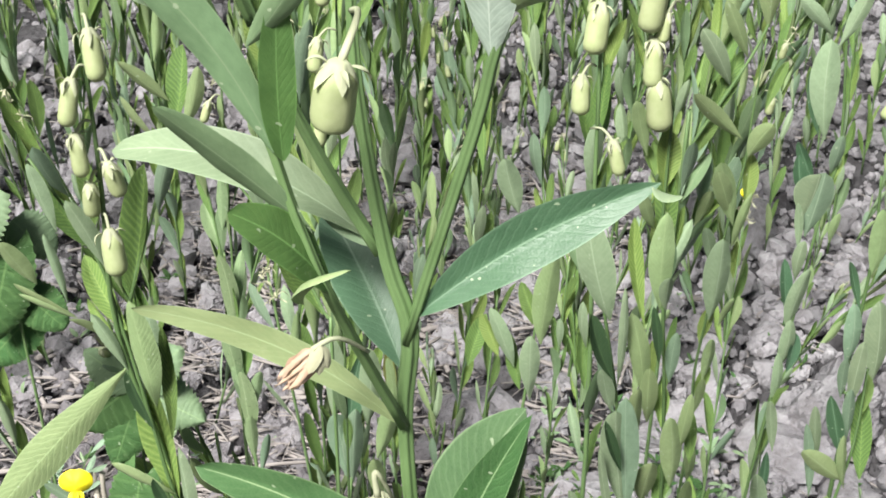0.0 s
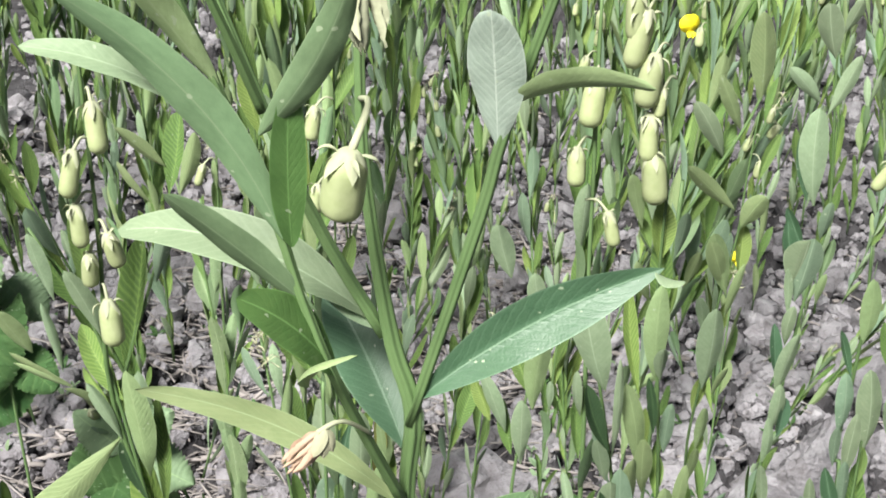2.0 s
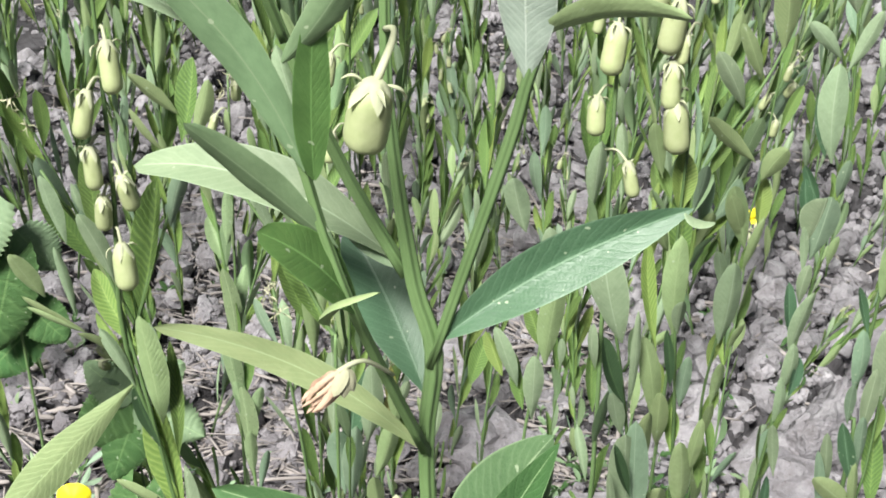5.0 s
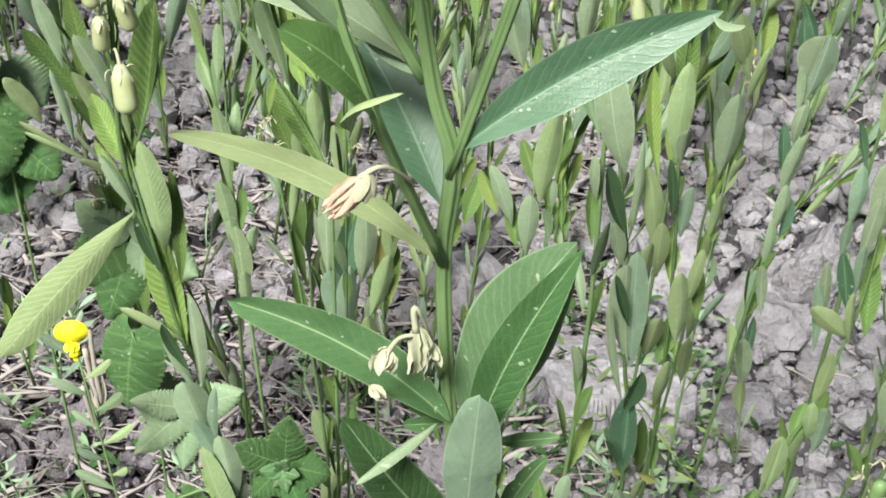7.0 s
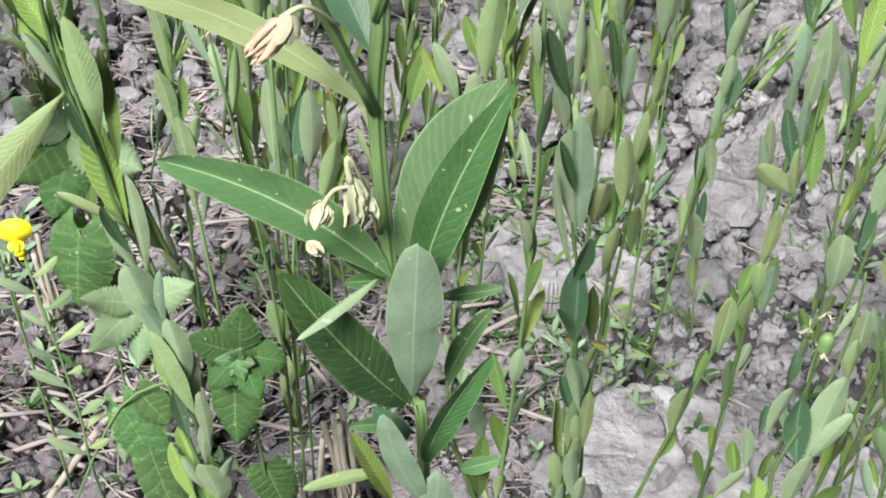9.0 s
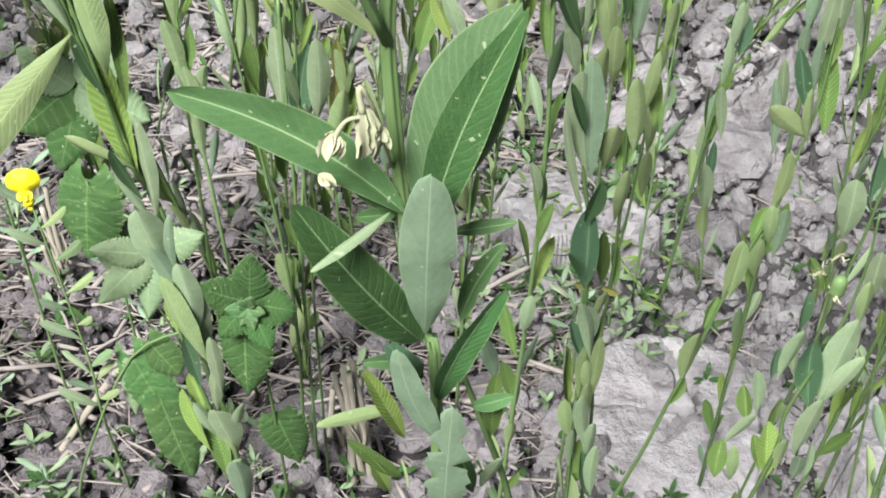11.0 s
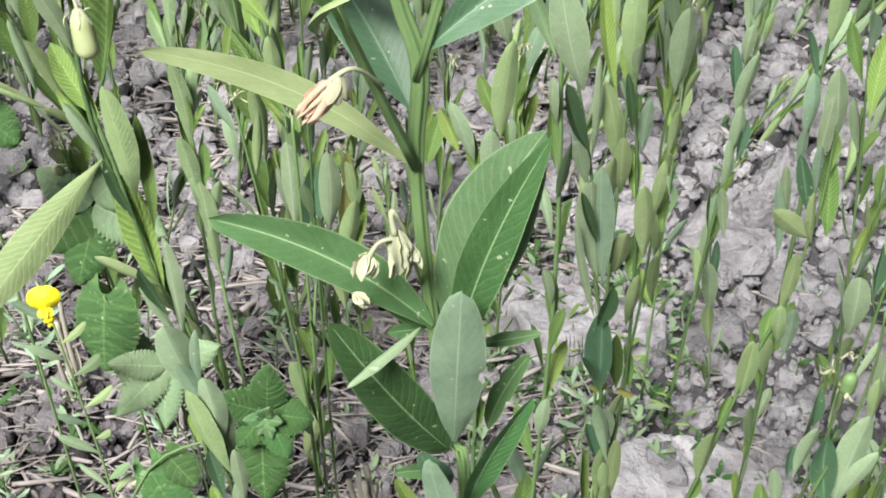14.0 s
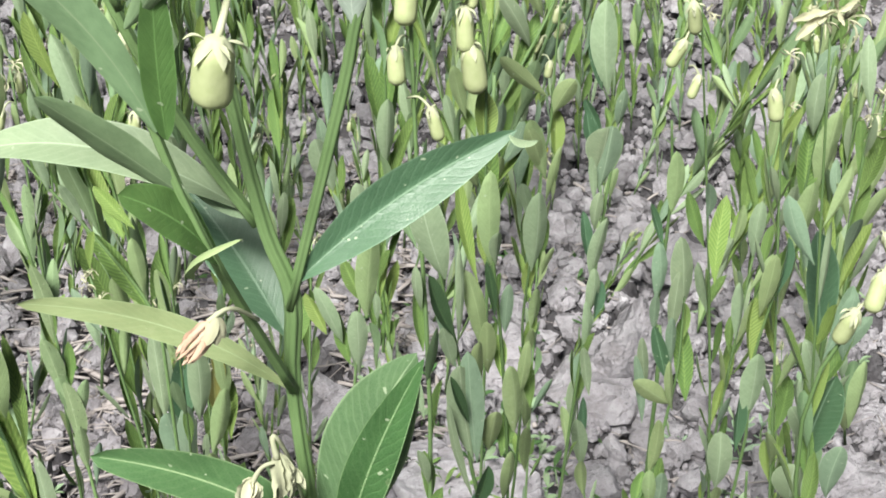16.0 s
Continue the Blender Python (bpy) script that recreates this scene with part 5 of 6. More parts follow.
blade(left, (-0.1800, 0.6800, 0.7800), (-0.1900, 0.6660, 0.8120), 0.0110, "pale")
blade(left, (-0.1600, 0.6800, 0.7620), (-0.1860, 0.6660, 0.7880), 0.0067, "pale")
blade(left, (-0.1590, 0.6800, 0.7610), (-0.1840, 0.6660, 0.7820), 0.0046, "pale")
blade(left, (-0.1430, 0.6800, 0.7490), (-0.1580, 0.6660, 0.7690), 0.0104, "pale")
blade(left, (-0.1640, 0.6800, 0.7700), (-0.1660, 0.6660, 0.8190), 0.0051, "back")
blade(left, (-0.1350, 0.6800, 0.7430), (-0.1570, 0.6900, 0.7680), 0.0068, "stripe")
blade(left, (-0.1320, 0.6800, 0.7560), (-0.1560, 0.6900, 0.7950), 0.0129, "stripe")
blade(left, (-0.1350, 0.6800, 0.7310), (-0.2190, 0.6660, 0.6290), 0.0222, "vein")
blade(left, (-0.1120, 0.6800, 0.6460), (-0.1440, 0.6660, 0.6760), 0.0099, "pale")
blade(left, (-0.1110, 0.6800, 0.6370), (-0.1270, 0.6900, 0.7190), 0.0203, "stripe")
blade(left, (-0.1040, 0.6800, 0.6080), (-0.1040, 0.6660, 0.6920), 0.0105, "back")
blade(left, (-0.1070, 0.6800, 0.6090), (-0.1200, 0.6660, 0.6580), 0.0067, "back")
blade(left, (-0.0980, 0.6800, 0.5580), (-0.1110, 0.6660, 0.6270), 0.0215, "back")
blade(left, (-0.0960, 0.6800, 0.5640), (-0.0920, 0.6660, 0.6260), 0.0069, "back")
blade(left, (-0.0920, 0.6800, 0.5300), (-0.1060, 0.6660, 0.5990), 0.0128, "back")
blade(left, (-0.1650, 0.6800, 0.8130), (-0.1690, 0.6660, 0.8580), 0.0117, "back")
blade(left, (-0.1410, 0.6800, 0.7940), (-0.1520, 0.6660, 0.8390), 0.0100, "back")
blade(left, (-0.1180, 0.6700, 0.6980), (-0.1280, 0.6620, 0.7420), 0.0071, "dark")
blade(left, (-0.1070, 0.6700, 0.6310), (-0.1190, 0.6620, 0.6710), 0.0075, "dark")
blade(left, (-0.0870, 0.6800, 0.4930), (-0.0830, 0.6660, 0.5690), 0.0150, "back")
blade(left, (-0.0810, 0.6800, 0.4460), (-0.0740, 0.6660, 0.5040), 0.0105, "back")
blade(left, (-0.0720, 0.6800, 0.4060), (-0.0800, 0.6660, 0.4630), 0.0210, "back")
blade(left, (-0.0890, 0.6800, 0.4390), (-0.1010, 0.6900, 0.4710), 0.0101, "stripe")
blade(left, (-0.0940, 0.6800, 0.5060), (-0.1100, 0.6900, 0.5350), 0.0081, "stripe")
blade(left, (-0.0720, 0.6800, 0.3710), (-0.0660, 0.6660, 0.4160), 0.0161, "back")
blade(left, (-0.0720, 0.6800, 0.4210), (-0.0600, 0.6660, 0.4720), 0.0069, "back")
blade(left, (-0.0820, 0.6720, 0.5010), (-0.0990, 0.6580, 0.5860), 0.0176, "vein")
blade(left, (-0.0870, 0.6720, 0.4150), (-0.1040, 0.6820, 0.4650), 0.0117, "stripe")
blade(left, (-0.0870, 0.6720, 0.5230), (-0.0890, 0.6580, 0.5960), 0.0153, "back")
blade(left, (-0.0770, 0.6720, 0.3860), (-0.0890, 0.6820, 0.4380), 0.0136, "stripe")
blade(left, (-0.0750, 0.6720, 0.4730), (-0.0750, 0.6580, 0.5380), 0.0095, "back")
blade(left, (-0.0930, 0.6720, 0.5420), (-0.1010, 0.6820, 0.5920), 0.0119, "stripe")
blade(left, (-0.0670, 0.6720, 0.3560), (-0.0680, 0.6580, 0.4220), 0.0161, "back")
blade(left, (-0.0880, 0.6720, 0.4770), (-0.0940, 0.6680, 0.5260), 0.0096, "deep")
left_twin = stalk([(-0.06, 0.70, 0), (-0.082, 0.69, 0.42), (-0.108, 0.69, 0.57), (-0.1390, 0.6900, 0.7230), (-0.1310, 0.6900, 0.7750), (-0.1180, 0.6900, 0.8170), (-0.1060, 0.6900, 0.8570)], 22, 0.05, 0.03, 1.0, 0.5, thin=0.8)
blade(left_twin, (-0.1320, 0.6900, 0.7710), (-0.1220, 0.7000, 0.8470), 0.0175, "stripe")
blade(left_twin, (-0.1130, 0.6900, 0.8240), (-0.0980, 0.6760, 0.8690), 0.0086, "back")
back_left = stalk([(-0.0625, 0.9800, 0.0000), (-0.0730, 0.9500, 0.5460), (-0.0800, 0.9500, 0.6120), (-0.1160, 0.9500, 0.6770), (-0.1540, 0.9500, 0.7320), (-0.1680, 0.9500, 0.7560)], 23, 0.05, 0.03, 0.1, 0.35, thin=0.8)
blade(back_left, (-0.0810, 0.9500, 0.6100), (-0.1240, 0.9600, 0.6780), 0.0166, "stripe")
blade(back_left, (-0.1240, 0.9500, 0.6880), (-0.1340, 0.9360, 0.7280), 0.0084, "back")
blade(back_left, (-0.0840, 0.9500, 0.6250), (-0.0870, 0.9360, 0.6830), 0.0120, "vein")
blade(back_left, (-0.0860, 0.9500, 0.6830), (-0.1150, 0.9600, 0.7150), 0.0106, "stripe")
blade(back_left, (-0.0950, 0.9500, 0.6750), (-0.1060, 0.9600, 0.7010), 0.0102, "stripe")
blade(back_left, (-0.0690, 0.9500, 0.5940), (-0.0710, 0.9360, 0.6560), 0.0113, "vein")
blade(back_left, (-0.1450, 0.9500, 0.7150), (-0.1500, 0.9360, 0.7550), 0.0092, "back")
blade(back_left, (-0.1910, 0.9500, 0.7580), (-0.1830, 0.9600, 0.8210), 0.0187, "stripe")
blade(back_left, (-0.1830, 0.9500, 0.7580), (-0.1650, 0.9360, 0.8140), 0.0126, "vein")
blade(back_left, (-0.1930, 0.9500, 0.7800), (-0.2240, 0.9360, 0.8130), 0.0127, "vein")
blade(back_left, (-0.2040, 0.9500, 0.7490), (-0.2240, 0.9360, 0.7870), 0.0077, "pale")
mid = stalk([(-0.0983, 1.1300, 0.0000), (-0.0900, 1.1000, 0.2480), (-0.0830, 1.1000, 0.3530), (-0.0730, 1.1000, 0.4350), (-0.0670, 1.1000, 0.5050)], 15, 0.06, 0.018, 0.1, 0.5, splay=0.25)
blade(mid, (-0.0910, 1.1000, 0.3300), (-0.0990, 1.0860, 0.4160), 0.0244, "back")
blade(mid, (-0.0840, 1.1000, 0.3240), (-0.0790, 1.0860, 0.4240), 0.0200, "back")
blade(mid, (-0.0700, 1.1000, 0.3960), (-0.0670, 1.0860, 0.4950), 0.0214, "back")
blade(mid, (-0.0600, 1.1000, 0.3560), (-0.0420, 1.0860, 0.4420), 0.0186, "vein")
blade(mid, (-0.0700, 1.1000, 0.4160), (-0.0940, 1.1100, 0.4520), 0.0141, "stripe")
blade(mid, (-0.0410, 1.1000, 0.3720), (-0.0400, 1.1100, 0.4390), 0.0165, "stripe")
blade(mid, (-0.0560, 1.1000, 0.2990), (-0.0610, 1.0860, 0.3660), 0.0169, "vein")
blade(mid, (0.0850, 1.1000, 0.4430), (0.0820, 1.0860, 0.5230), 0.0177, "back")
blade(mid, (-0.0430, 1.1000, 0.4190), (-0.0490, 1.0860, 0.4850), 0.0160, "vein")
blade(mid, (-0.0990, 1.1000, 0.1540), (-0.1120, 1.0860, 0.2380), 0.0205, "vein")
blade(mid, (-0.1050, 1.1000, 0.0840), (-0.0880, 1.0860, 0.1680), 0.0162, "pale")
blade(mid, (-0.1030, 1.1000, 0.3980), (-0.1040, 1.0860, 0.5040), 0.0234, "back")
blade(mid, (-0.0870, 1.1000, 0.3790), (-0.0750, 1.0960, 0.4830), 0.0236, "deep")
blade(mid, (-0.0720, 1.1000, 0.4190), (-0.0590, 1.1100, 0.4820), 0.0160, "stripe")
blade(mid, (-0.0450, 1.1000, 0.4330), (-0.0480, 1.0860, 0.4960), 0.0137, "fade")
blade(mid, (0.0250, 1.1000, 0.4750), (0.0390, 1.1100, 0.5280), 0.0176, "stripe")
mid_right = stalk([(0.0815, 1.0800, 0.0000), (0.0800, 1.0500, 0.3590), (0.0790, 1.0500, 0.4510), (0.0830, 1.0500, 0.5130), (0.0870, 1.0500, 0.5930)], 24, 0.06, 0.02, 0.1, 0.6, splay=0.2)
blade(mid_right, (0.0910, 1.0500, 0.5370), (0.0970, 1.0360, 0.6380), 0.0220, "vein")
blade(mid_right, (0.0870, 1.0500, 0.5540), (0.0700, 1.0600, 0.5930), 0.0136, "stripe")
blade(mid_right, (0.0840, 1.0500, 0.4830), (0.0820, 1.0360, 0.5530), 0.0178, "back")
blade(mid_right, (0.0690, 1.0500, 0.5110), (0.0460, 1.0360, 0.5790), 0.0146, "back")
blade(mid_right, (0.0550, 1.0500, 0.5210), (0.0370, 1.0600, 0.5590), 0.0128, "stripe")
blade(mid_right, (0.0760, 1.0500, 0.4880), (0.0650, 1.0600, 0.5390), 0.0130, "stripe")
blade(mid_right, (0.0950, 1.0500, 0.6260), (0.0830, 1.0360, 0.6770), 0.0158, "back")
blade(mid_right, (0.0640, 1.0500, 0.6630), (0.0500, 1.0360, 0.7170), 0.0192, "back")
pod_spike = stalk([(-0.055, 0.70, 0), (-0.078, 0.69, 0.42), (-0.108, 0.688, 0.62), (-0.137, 0.68, 0.75), (-0.134, 0.67, 0.843), (-0.135, 0.67, 0.892), (-0.138, 0.67, 0.98)], 4, 0.045, 0.05, 0.6, 0.75, dark=True, thin=0.9, label="slender legume plant with a spike of pale pods")
r = random.Random(4)
for top, size in (((-0.129, 0.662, 0.930), 1.05), ((-0.140, 0.662, 0.905), 1.0), ((-0.141, 0.662, 0.877), 0.95), ((-0.127, 0.664, 0.862), 0.9), ((-0.128, 0.660, 0.827), 1.05), ((-0.137, 0.664, 0.850), 0.85)):
    node = Vector((-0.1345, 0.67, top[2] + 0.004))
    add_pod(pod_spike, node - pod_spike.location, Vector(top) - pod_spike.location, r, size)
for top, size in (((0.122, 0.772, 0.975), 1.20), ((0.129, 0.772, 0.964), 1.35), ((0.136, 0.772, 0.941), 1.25), ((0.137, 0.772, 0.908), 1.15), ((0.141, 0.772, 0.887), 1.30), ((0.142, 0.772, 0.923), 0.70)):
    add_pod(tall, Vector((top[0] + 0.007, 0.78, top[2] + 0.004)) - tall.location, Vector(top) - tall.location, r, size, 9)
twin = stalk([(0.12, 0.86, 0), (0.13, 0.83, 0.5), (0.115, 0.82, 0.8), (0.106, 0.82, 0.97)], 18, 0.06, 0.03, 0.15, 0.8, label="legume plant with pale pods among folded leaves")
for top, size in (((0.108, 0.812, 0.914), 1.25), ((0.101, 0.812, 0.871), 1.00), ((0.123, 0.812, 0.832), 0.95)):
    add_pod(twin, Vector((0.109, 0.82, top[2] + 0.004)) - twin.location, Vector(top) - twin.location, r, size)
far_right = stalk([(0.3600, 0.9300, 0.0000), (0.3940, 0.9000, 0.4520), (0.3910, 0.9000, 0.5720), (0.4050, 0.9000, 0.6740), (0.4110, 0.9000, 0.7670), (0.4140, 0.9000, 0.8350)], 25, 0.06, 0.03, 0.2, 0.5, dark=True, thin=0.7)
blade(far_right, (0.3770, 0.9000, 0.4500), (0.3690, 0.8860, 0.5200), 0.0203, "back")
blade(far_right, (0.3940, 0.9000, 0.5190), (0.3890, 0.8860, 0.5940), 0.0215, "back")
blade(far_right, (0.3900, 0.9000, 0.5750), (0.3890, 0.9100, 0.6310), 0.0166, "stripe")
blade(far_right, (0.3510, 0.9000, 0.6490), (0.3540, 0.9100, 0.7200), 0.0140, "stripe")
blade(far_right, (0.4090, 0.9000, 0.7190), (0.4090, 0.9100, 0.7780), 0.0182, "stripe")
blade(far_right, (0.4190, 0.9000, 0.7280), (0.4180, 0.8860, 0.7960), 0.0180, "vein")
blade(far_right, (0.4070, 0.9000, 0.6720), (0.4090, 0.8860, 0.7400), 0.0183, "vein")
blade(far_right, (0.3740, 0.9000, 0.5990), (0.3650, 0.8860, 0.6590), 0.0116, "back")
blade(far_right, (0.3910, 0.9000, 0.6190), (0.3900, 0.8860, 0.6820), 0.0133, "vein")
blade(far_right, (0.4020, 0.9000, 0.6390), (0.4010, 0.8960, 0.6910), 0.0107, "deep")
blade(far_right, (0.3890, 0.9000, 0.4880), (0.3840, 0.8960, 0.5480), 0.0124, "deep")
blade(far_right, (0.4080, 0.9000, 0.7710), (0.4000, 0.8860, 0.8240), 0.0126, "back")
big_right = stalk([(0.3600, 0.8300, 0.0000), (0.3940, 0.8000, 0.5120), (0.3990, 0.8000, 0.5850), (0.3960, 0.8000, 0.6800), (0.3930, 0.8000, 0.7420)], 26, 0.06, 0.03, 0.3, 0.5, dark=True, thin=0.8)
blade(big_right, (0.3950, 0.8000, 0.6600), (0.3760, 0.7960, 0.7490), 0.0246, "deep")
blade(big_right, (0.3990, 0.8000, 0.5520), (0.4100, 0.7960, 0.6340), 0.0265, "deep")
blade(big_right, (0.3970, 0.8000, 0.5170), (0.3880, 0.7860, 0.5650), 0.0271, "back")
blade(big_right, (0.4000, 0.8000, 0.6050), (0.3770, 0.7860, 0.6720), 0.0123, "back")
blade(big_right, (0.4140, 0.8000, 0.6430), (0.4060, 0.7860, 0.7060), 0.0138, "back")
blade(big_right, (0.4020, 0.8000, 0.5650), (0.3760, 0.7860, 0.6160), 0.0127, "back")
blade(big_right, (0.4290, 0.8000, 0.5840), (0.4230, 0.7860, 0.6520), 0.0152, "vein")
blade(big_right, (0.4230, 0.8000, 0.5210), (0.4200, 0.7860, 0.5790), 0.0176, "back")
speck = stalk([(-0.15, 1.1, 0), (-0.161, 1.06, 0.257), (-0.174, 1.06, 0.397), (-0.185, 1.06, 0.53), (-0.21, 1.06, 0.70)], 5, 0.06, 0.026, 0.5, 0.97, splay=0.2, label="thin legume plant with insect-bitten leaves")
speckled = speck.name
blade(speck, (-0.186, 1.060, 0.514), (-0.193, 1.048, 0.602), 0.015, "back")
blade(speck, (-0.185, 1.060, 0.454), (-0.193, 1.048, 0.527), 0.016, "back")
blade(speck, (-0.176, 1.060, 0.397), (-0.179, 1.048, 0.481), 0.020, "back")
blade(speck, (-0.171, 1.060, 0.430), (-0.160, 1.048, 0.483), 0.011, "back")
blade(speck, (-0.191, 1.060, 0.593), (-0.211, 1.072, 0.639), 0.015, "stripe")
blade(speck, (-0.192, 1.060, 0.615), (-0.187, 1.048, 0.677), 0.012, "back")
blade(speck, (-0.184, 1.060, 0.532), (-0.179, 1.072, 0.594), 0.011, "pale")
blade(speck, (-0.177, 1.060, 0.436), (-0.184, 1.048, 0.486), 0.015, "back")
blade(speck, (-0.172, 1.060, 0.370), (-0.172, 1.048, 0.432), 0.012, "back")
stalk([(-0.145, 1.33, 0), (-0.14, 1.30, 0.2), (-0.138, 1.29, 0.42)], 51, 0.07, 0.016, 0.1)
stalk([(-0.10, 1.34, 0), (-0.11, 1.30, 0.2), (-0.112, 1.29, 0.44)], 52, 0.07, 0.016, 0.1, dark=True)
stalk([(-0.06, 1.35, 0), (-0.07, 1.30, 0.2), (-0.075, 1.29, 0.38)], 53, 0.055, 0.02, 0.1)
stalk([(0.03, 1.42, 0), (0.03, 1.38, 0.2), (0.04, 1.37, 0.45)], 54, 0.06, 0.02, 0.1)
stalk([(0.11, 1.36, 0), (0.11, 1.32, 0.2), (0.115, 1.31, 0.5)], 55, 0.06, 0.02, 0.1)
stalk([(0.50, 1.25, 0), (0.49, 1.2, 0.3), (0.50, 1.18, 0.68)], 60, 0.07, 0.022, 0.1)
right_pods = stalk([(0.40, 0.72, 0), (0.365, 0.68, 0.45), (0.325, 0.66, 0.70), (0.36, 0.66, 0.80), (0.355, 0.66, 0.90)], 62, 0.06, 0.02, 0.25, 0.72, dark=True, thin=0.8, label="legume plant with large pale pods")
for top, size in (((0.339, 0.652, 0.776), 1.1), ((0.350, 0.652, 0.800), 1.0), ((0.347, 0.652, 0.822), 0.9)):
    add_pod(right_pods, Vector((0.358, 0.66, top[2] + 0.006)) - right_pods.location, Vector(top) - right_pods.location, r, size, 25)
back_pods = stalk([(-0.05, 0.97, 0), (-0.055, 0.92, 0.45), (-0.060, 0.90, 0.94)], 63, 0.05, 0.05, 0.3, 0.8, dark=True, thin=0.7)
for top, size in (((-0.062, 0.892, 0.902), 1.1), ((-0.070, 0.892, 0.855), 1.0), ((-0.068, 0.892, 0.80), 0.9)):
    add_pod(back_pods, Vector((-0.059, 0.90, top[2] + 0.004)) - back_pods.location, Vector(top) - back_pods.location, r, size)
stalk([(-0.20, 1.16, 0), (-0.20, 1.12, 0.4), (-0.198, 1.10, 0.76)], 64, 0.05, 0.035, 0.3, pods=2)
stalk([(-0.08, 0.98, 0), (-0.075, 0.95, 0.3), (-0.12, 0.93, 0.66)], 65, 0.055, 0.05, 0.4)


fading = stalk([(-0.07, 1.30, 0), (-0.075, 1.26, 0.2), (-0.08, 1.25, 0.36)], 67, 0.04, 0.05, 0.3, label="small legume plant with one yellowing leaf")
blade(fading, (-0.070, 1.250, 0.294), (-0.069, 1.240, 0.362), 0.016, "fade")
stalk([(0.47, 0.98, 0), (0.46, 0.93, 0.4), (0.452, 0.905, 0.80)], 68, 0.072, 0.019, 0.15, dark=True)
stalk([(0.58, 1.16, 0), (0.565, 1.12, 0.4), (0.56, 1.10, 0.74)], 70, 0.075, 0.019, 0.1, pods=2)
tall_pods = stalk([(0.46, 1.03, 0), (0.39, 0.98, 0.5), (0.327, 0.955, 0.88)], 71, 0.06, 0.03, 0.3, 0.85, dark=True, thin=0.75, label="thin legume plant with pale pods at its tip")
for top, size in (((0.323, 0.947, 0.855), 1.1), ((0.320, 0.947, 0.827), 1.0), ((0.334, 0.947, 0.80), 0.8)):
    add_pod(tall_pods, Vector((0.328, 0.957, top[2] + 0.004)) - tall_pods.location, Vector(top) - tall_pods.location, r, size, 25)
one_pod = stalk([(0.50, 0.96, 0), (0.43, 0.93, 0.5), (0.378, 0.905, 0.83)], 72, 0.06, 0.028, 0.3, 0.9, thin=0.75)
add_pod(one_pod, Vector((0.379, 0.905, 0.812)) - one_pod.location, Vector((0.372, 0.895, 0.808)) - one_pod.location, r, 1.0, 30)
withered_top = stalk([(0.47, 0.82, 0), (0.40, 0.775, 0.5), (0.340, 0.755, 0.92)], 73, 0.06, 0.03, 0.3, 0.85, dark=True, thin=0.7, label="legume plant with a large withered cream flower on top")
bm = bmesh.new()
for way, long, wide in (((-0.95, -0.2, -0.12), 0.030, 0.0075), ((-0.85, -0.3, -0.45), 0.031, 0.0085), ((-0.25, -0.3, 0.75), 0.017, 0.006), ((0.55, -0.2, 0.45), 0.017, 0.006), ((0.3, -0.3, -0.6), 0.013, 0.005)):
    hub = Vector((0.343, 0.750, 0.911)) - withered_top.location
    leaf_bm(hub, hub + Vector(way) * long, (0.1, -0.6, 0.8), wide, -0.16, 0.08, 0.8, 0.8, 12, 4, 1.0, 0.8, 0.03, bm=bm, tip_round=0.8)
part("withered_flower", bm, [SHRIVELLED, SHRIVELLED], withered_top, "large limp cream flower with curled petals")
for k, (at, size) in enumerate((((0.350, 0.752, 0.906), 0.9), ((0.356, 0.752, 0.914), 0.8))):
    shared("withered_flower", DRY_MESH[k], Matrix.Translation(Vector(at) - withered_top.location) @ Matrix.Diagonal((size, size, size, 1)), withered_top)
for k, (at, size) in enumerate((((0.290, 0.692, 0.592), 0.5), ((0.302, 0.692, 0.575), 0.5), ((0.296, 0.692, 0.605), 0.45))):
    shared("withered_flower", DRY_MESH[(k + 1) % 4], Matrix.Translation(Vector(at) - corner.location) @ Matrix.Diagonal((size, size, size, 1)), corner)


dry_pod = shared("dry_pod", keep(part("dry_pod", pod_bm(0.021, 0.0062), STEM)), Matrix.Translation(Vector((0.302, 0.692, 0.588)) - corner.location) @ pose(0, 0, 0, 6, -8, 30) @ Matrix.Diagonal((0.85, 0.8, 0.8, 1)), corner)
dry_pod["label"] = "half-empty green pod"


# ---- weeds ----
def weed(root, label, stem, leaves, radius=0.0016):
    """A broad-leaved weed: stem through points, leaves given by base, tip, width and how pale they are."""
    root = Vector(root)
    ob = thing("weed", root, label, "weed", "weeds")
    part("stem", tube_bm([Vector(p) - root for p in stem], [radius * (1 - 0.4 * i / len(stem)) for i in range(len(stem))], 7), STEM, ob)
    r = random.Random(len(leaves) * 31 + int(root.x * 1000))
    for base, tip, width, pale in leaves:
        b, t = Vector(base) - root, Vector(tip) - root
        face = Vector((r.uniform(-0.2, 0.2), -0.8, 0.5))
        part("leaf", toothed_bm(b, t, face, width, r.randint(0, 999), 15, 0.0 if pale == 1 else 0.6), [FRESH_TOP, WEED_UNDER] if pale == 2 else [WEED_UNDER, WEED_UNDER] if pale else [WEED_TOP, WEED_UNDER], ob)
    return ob


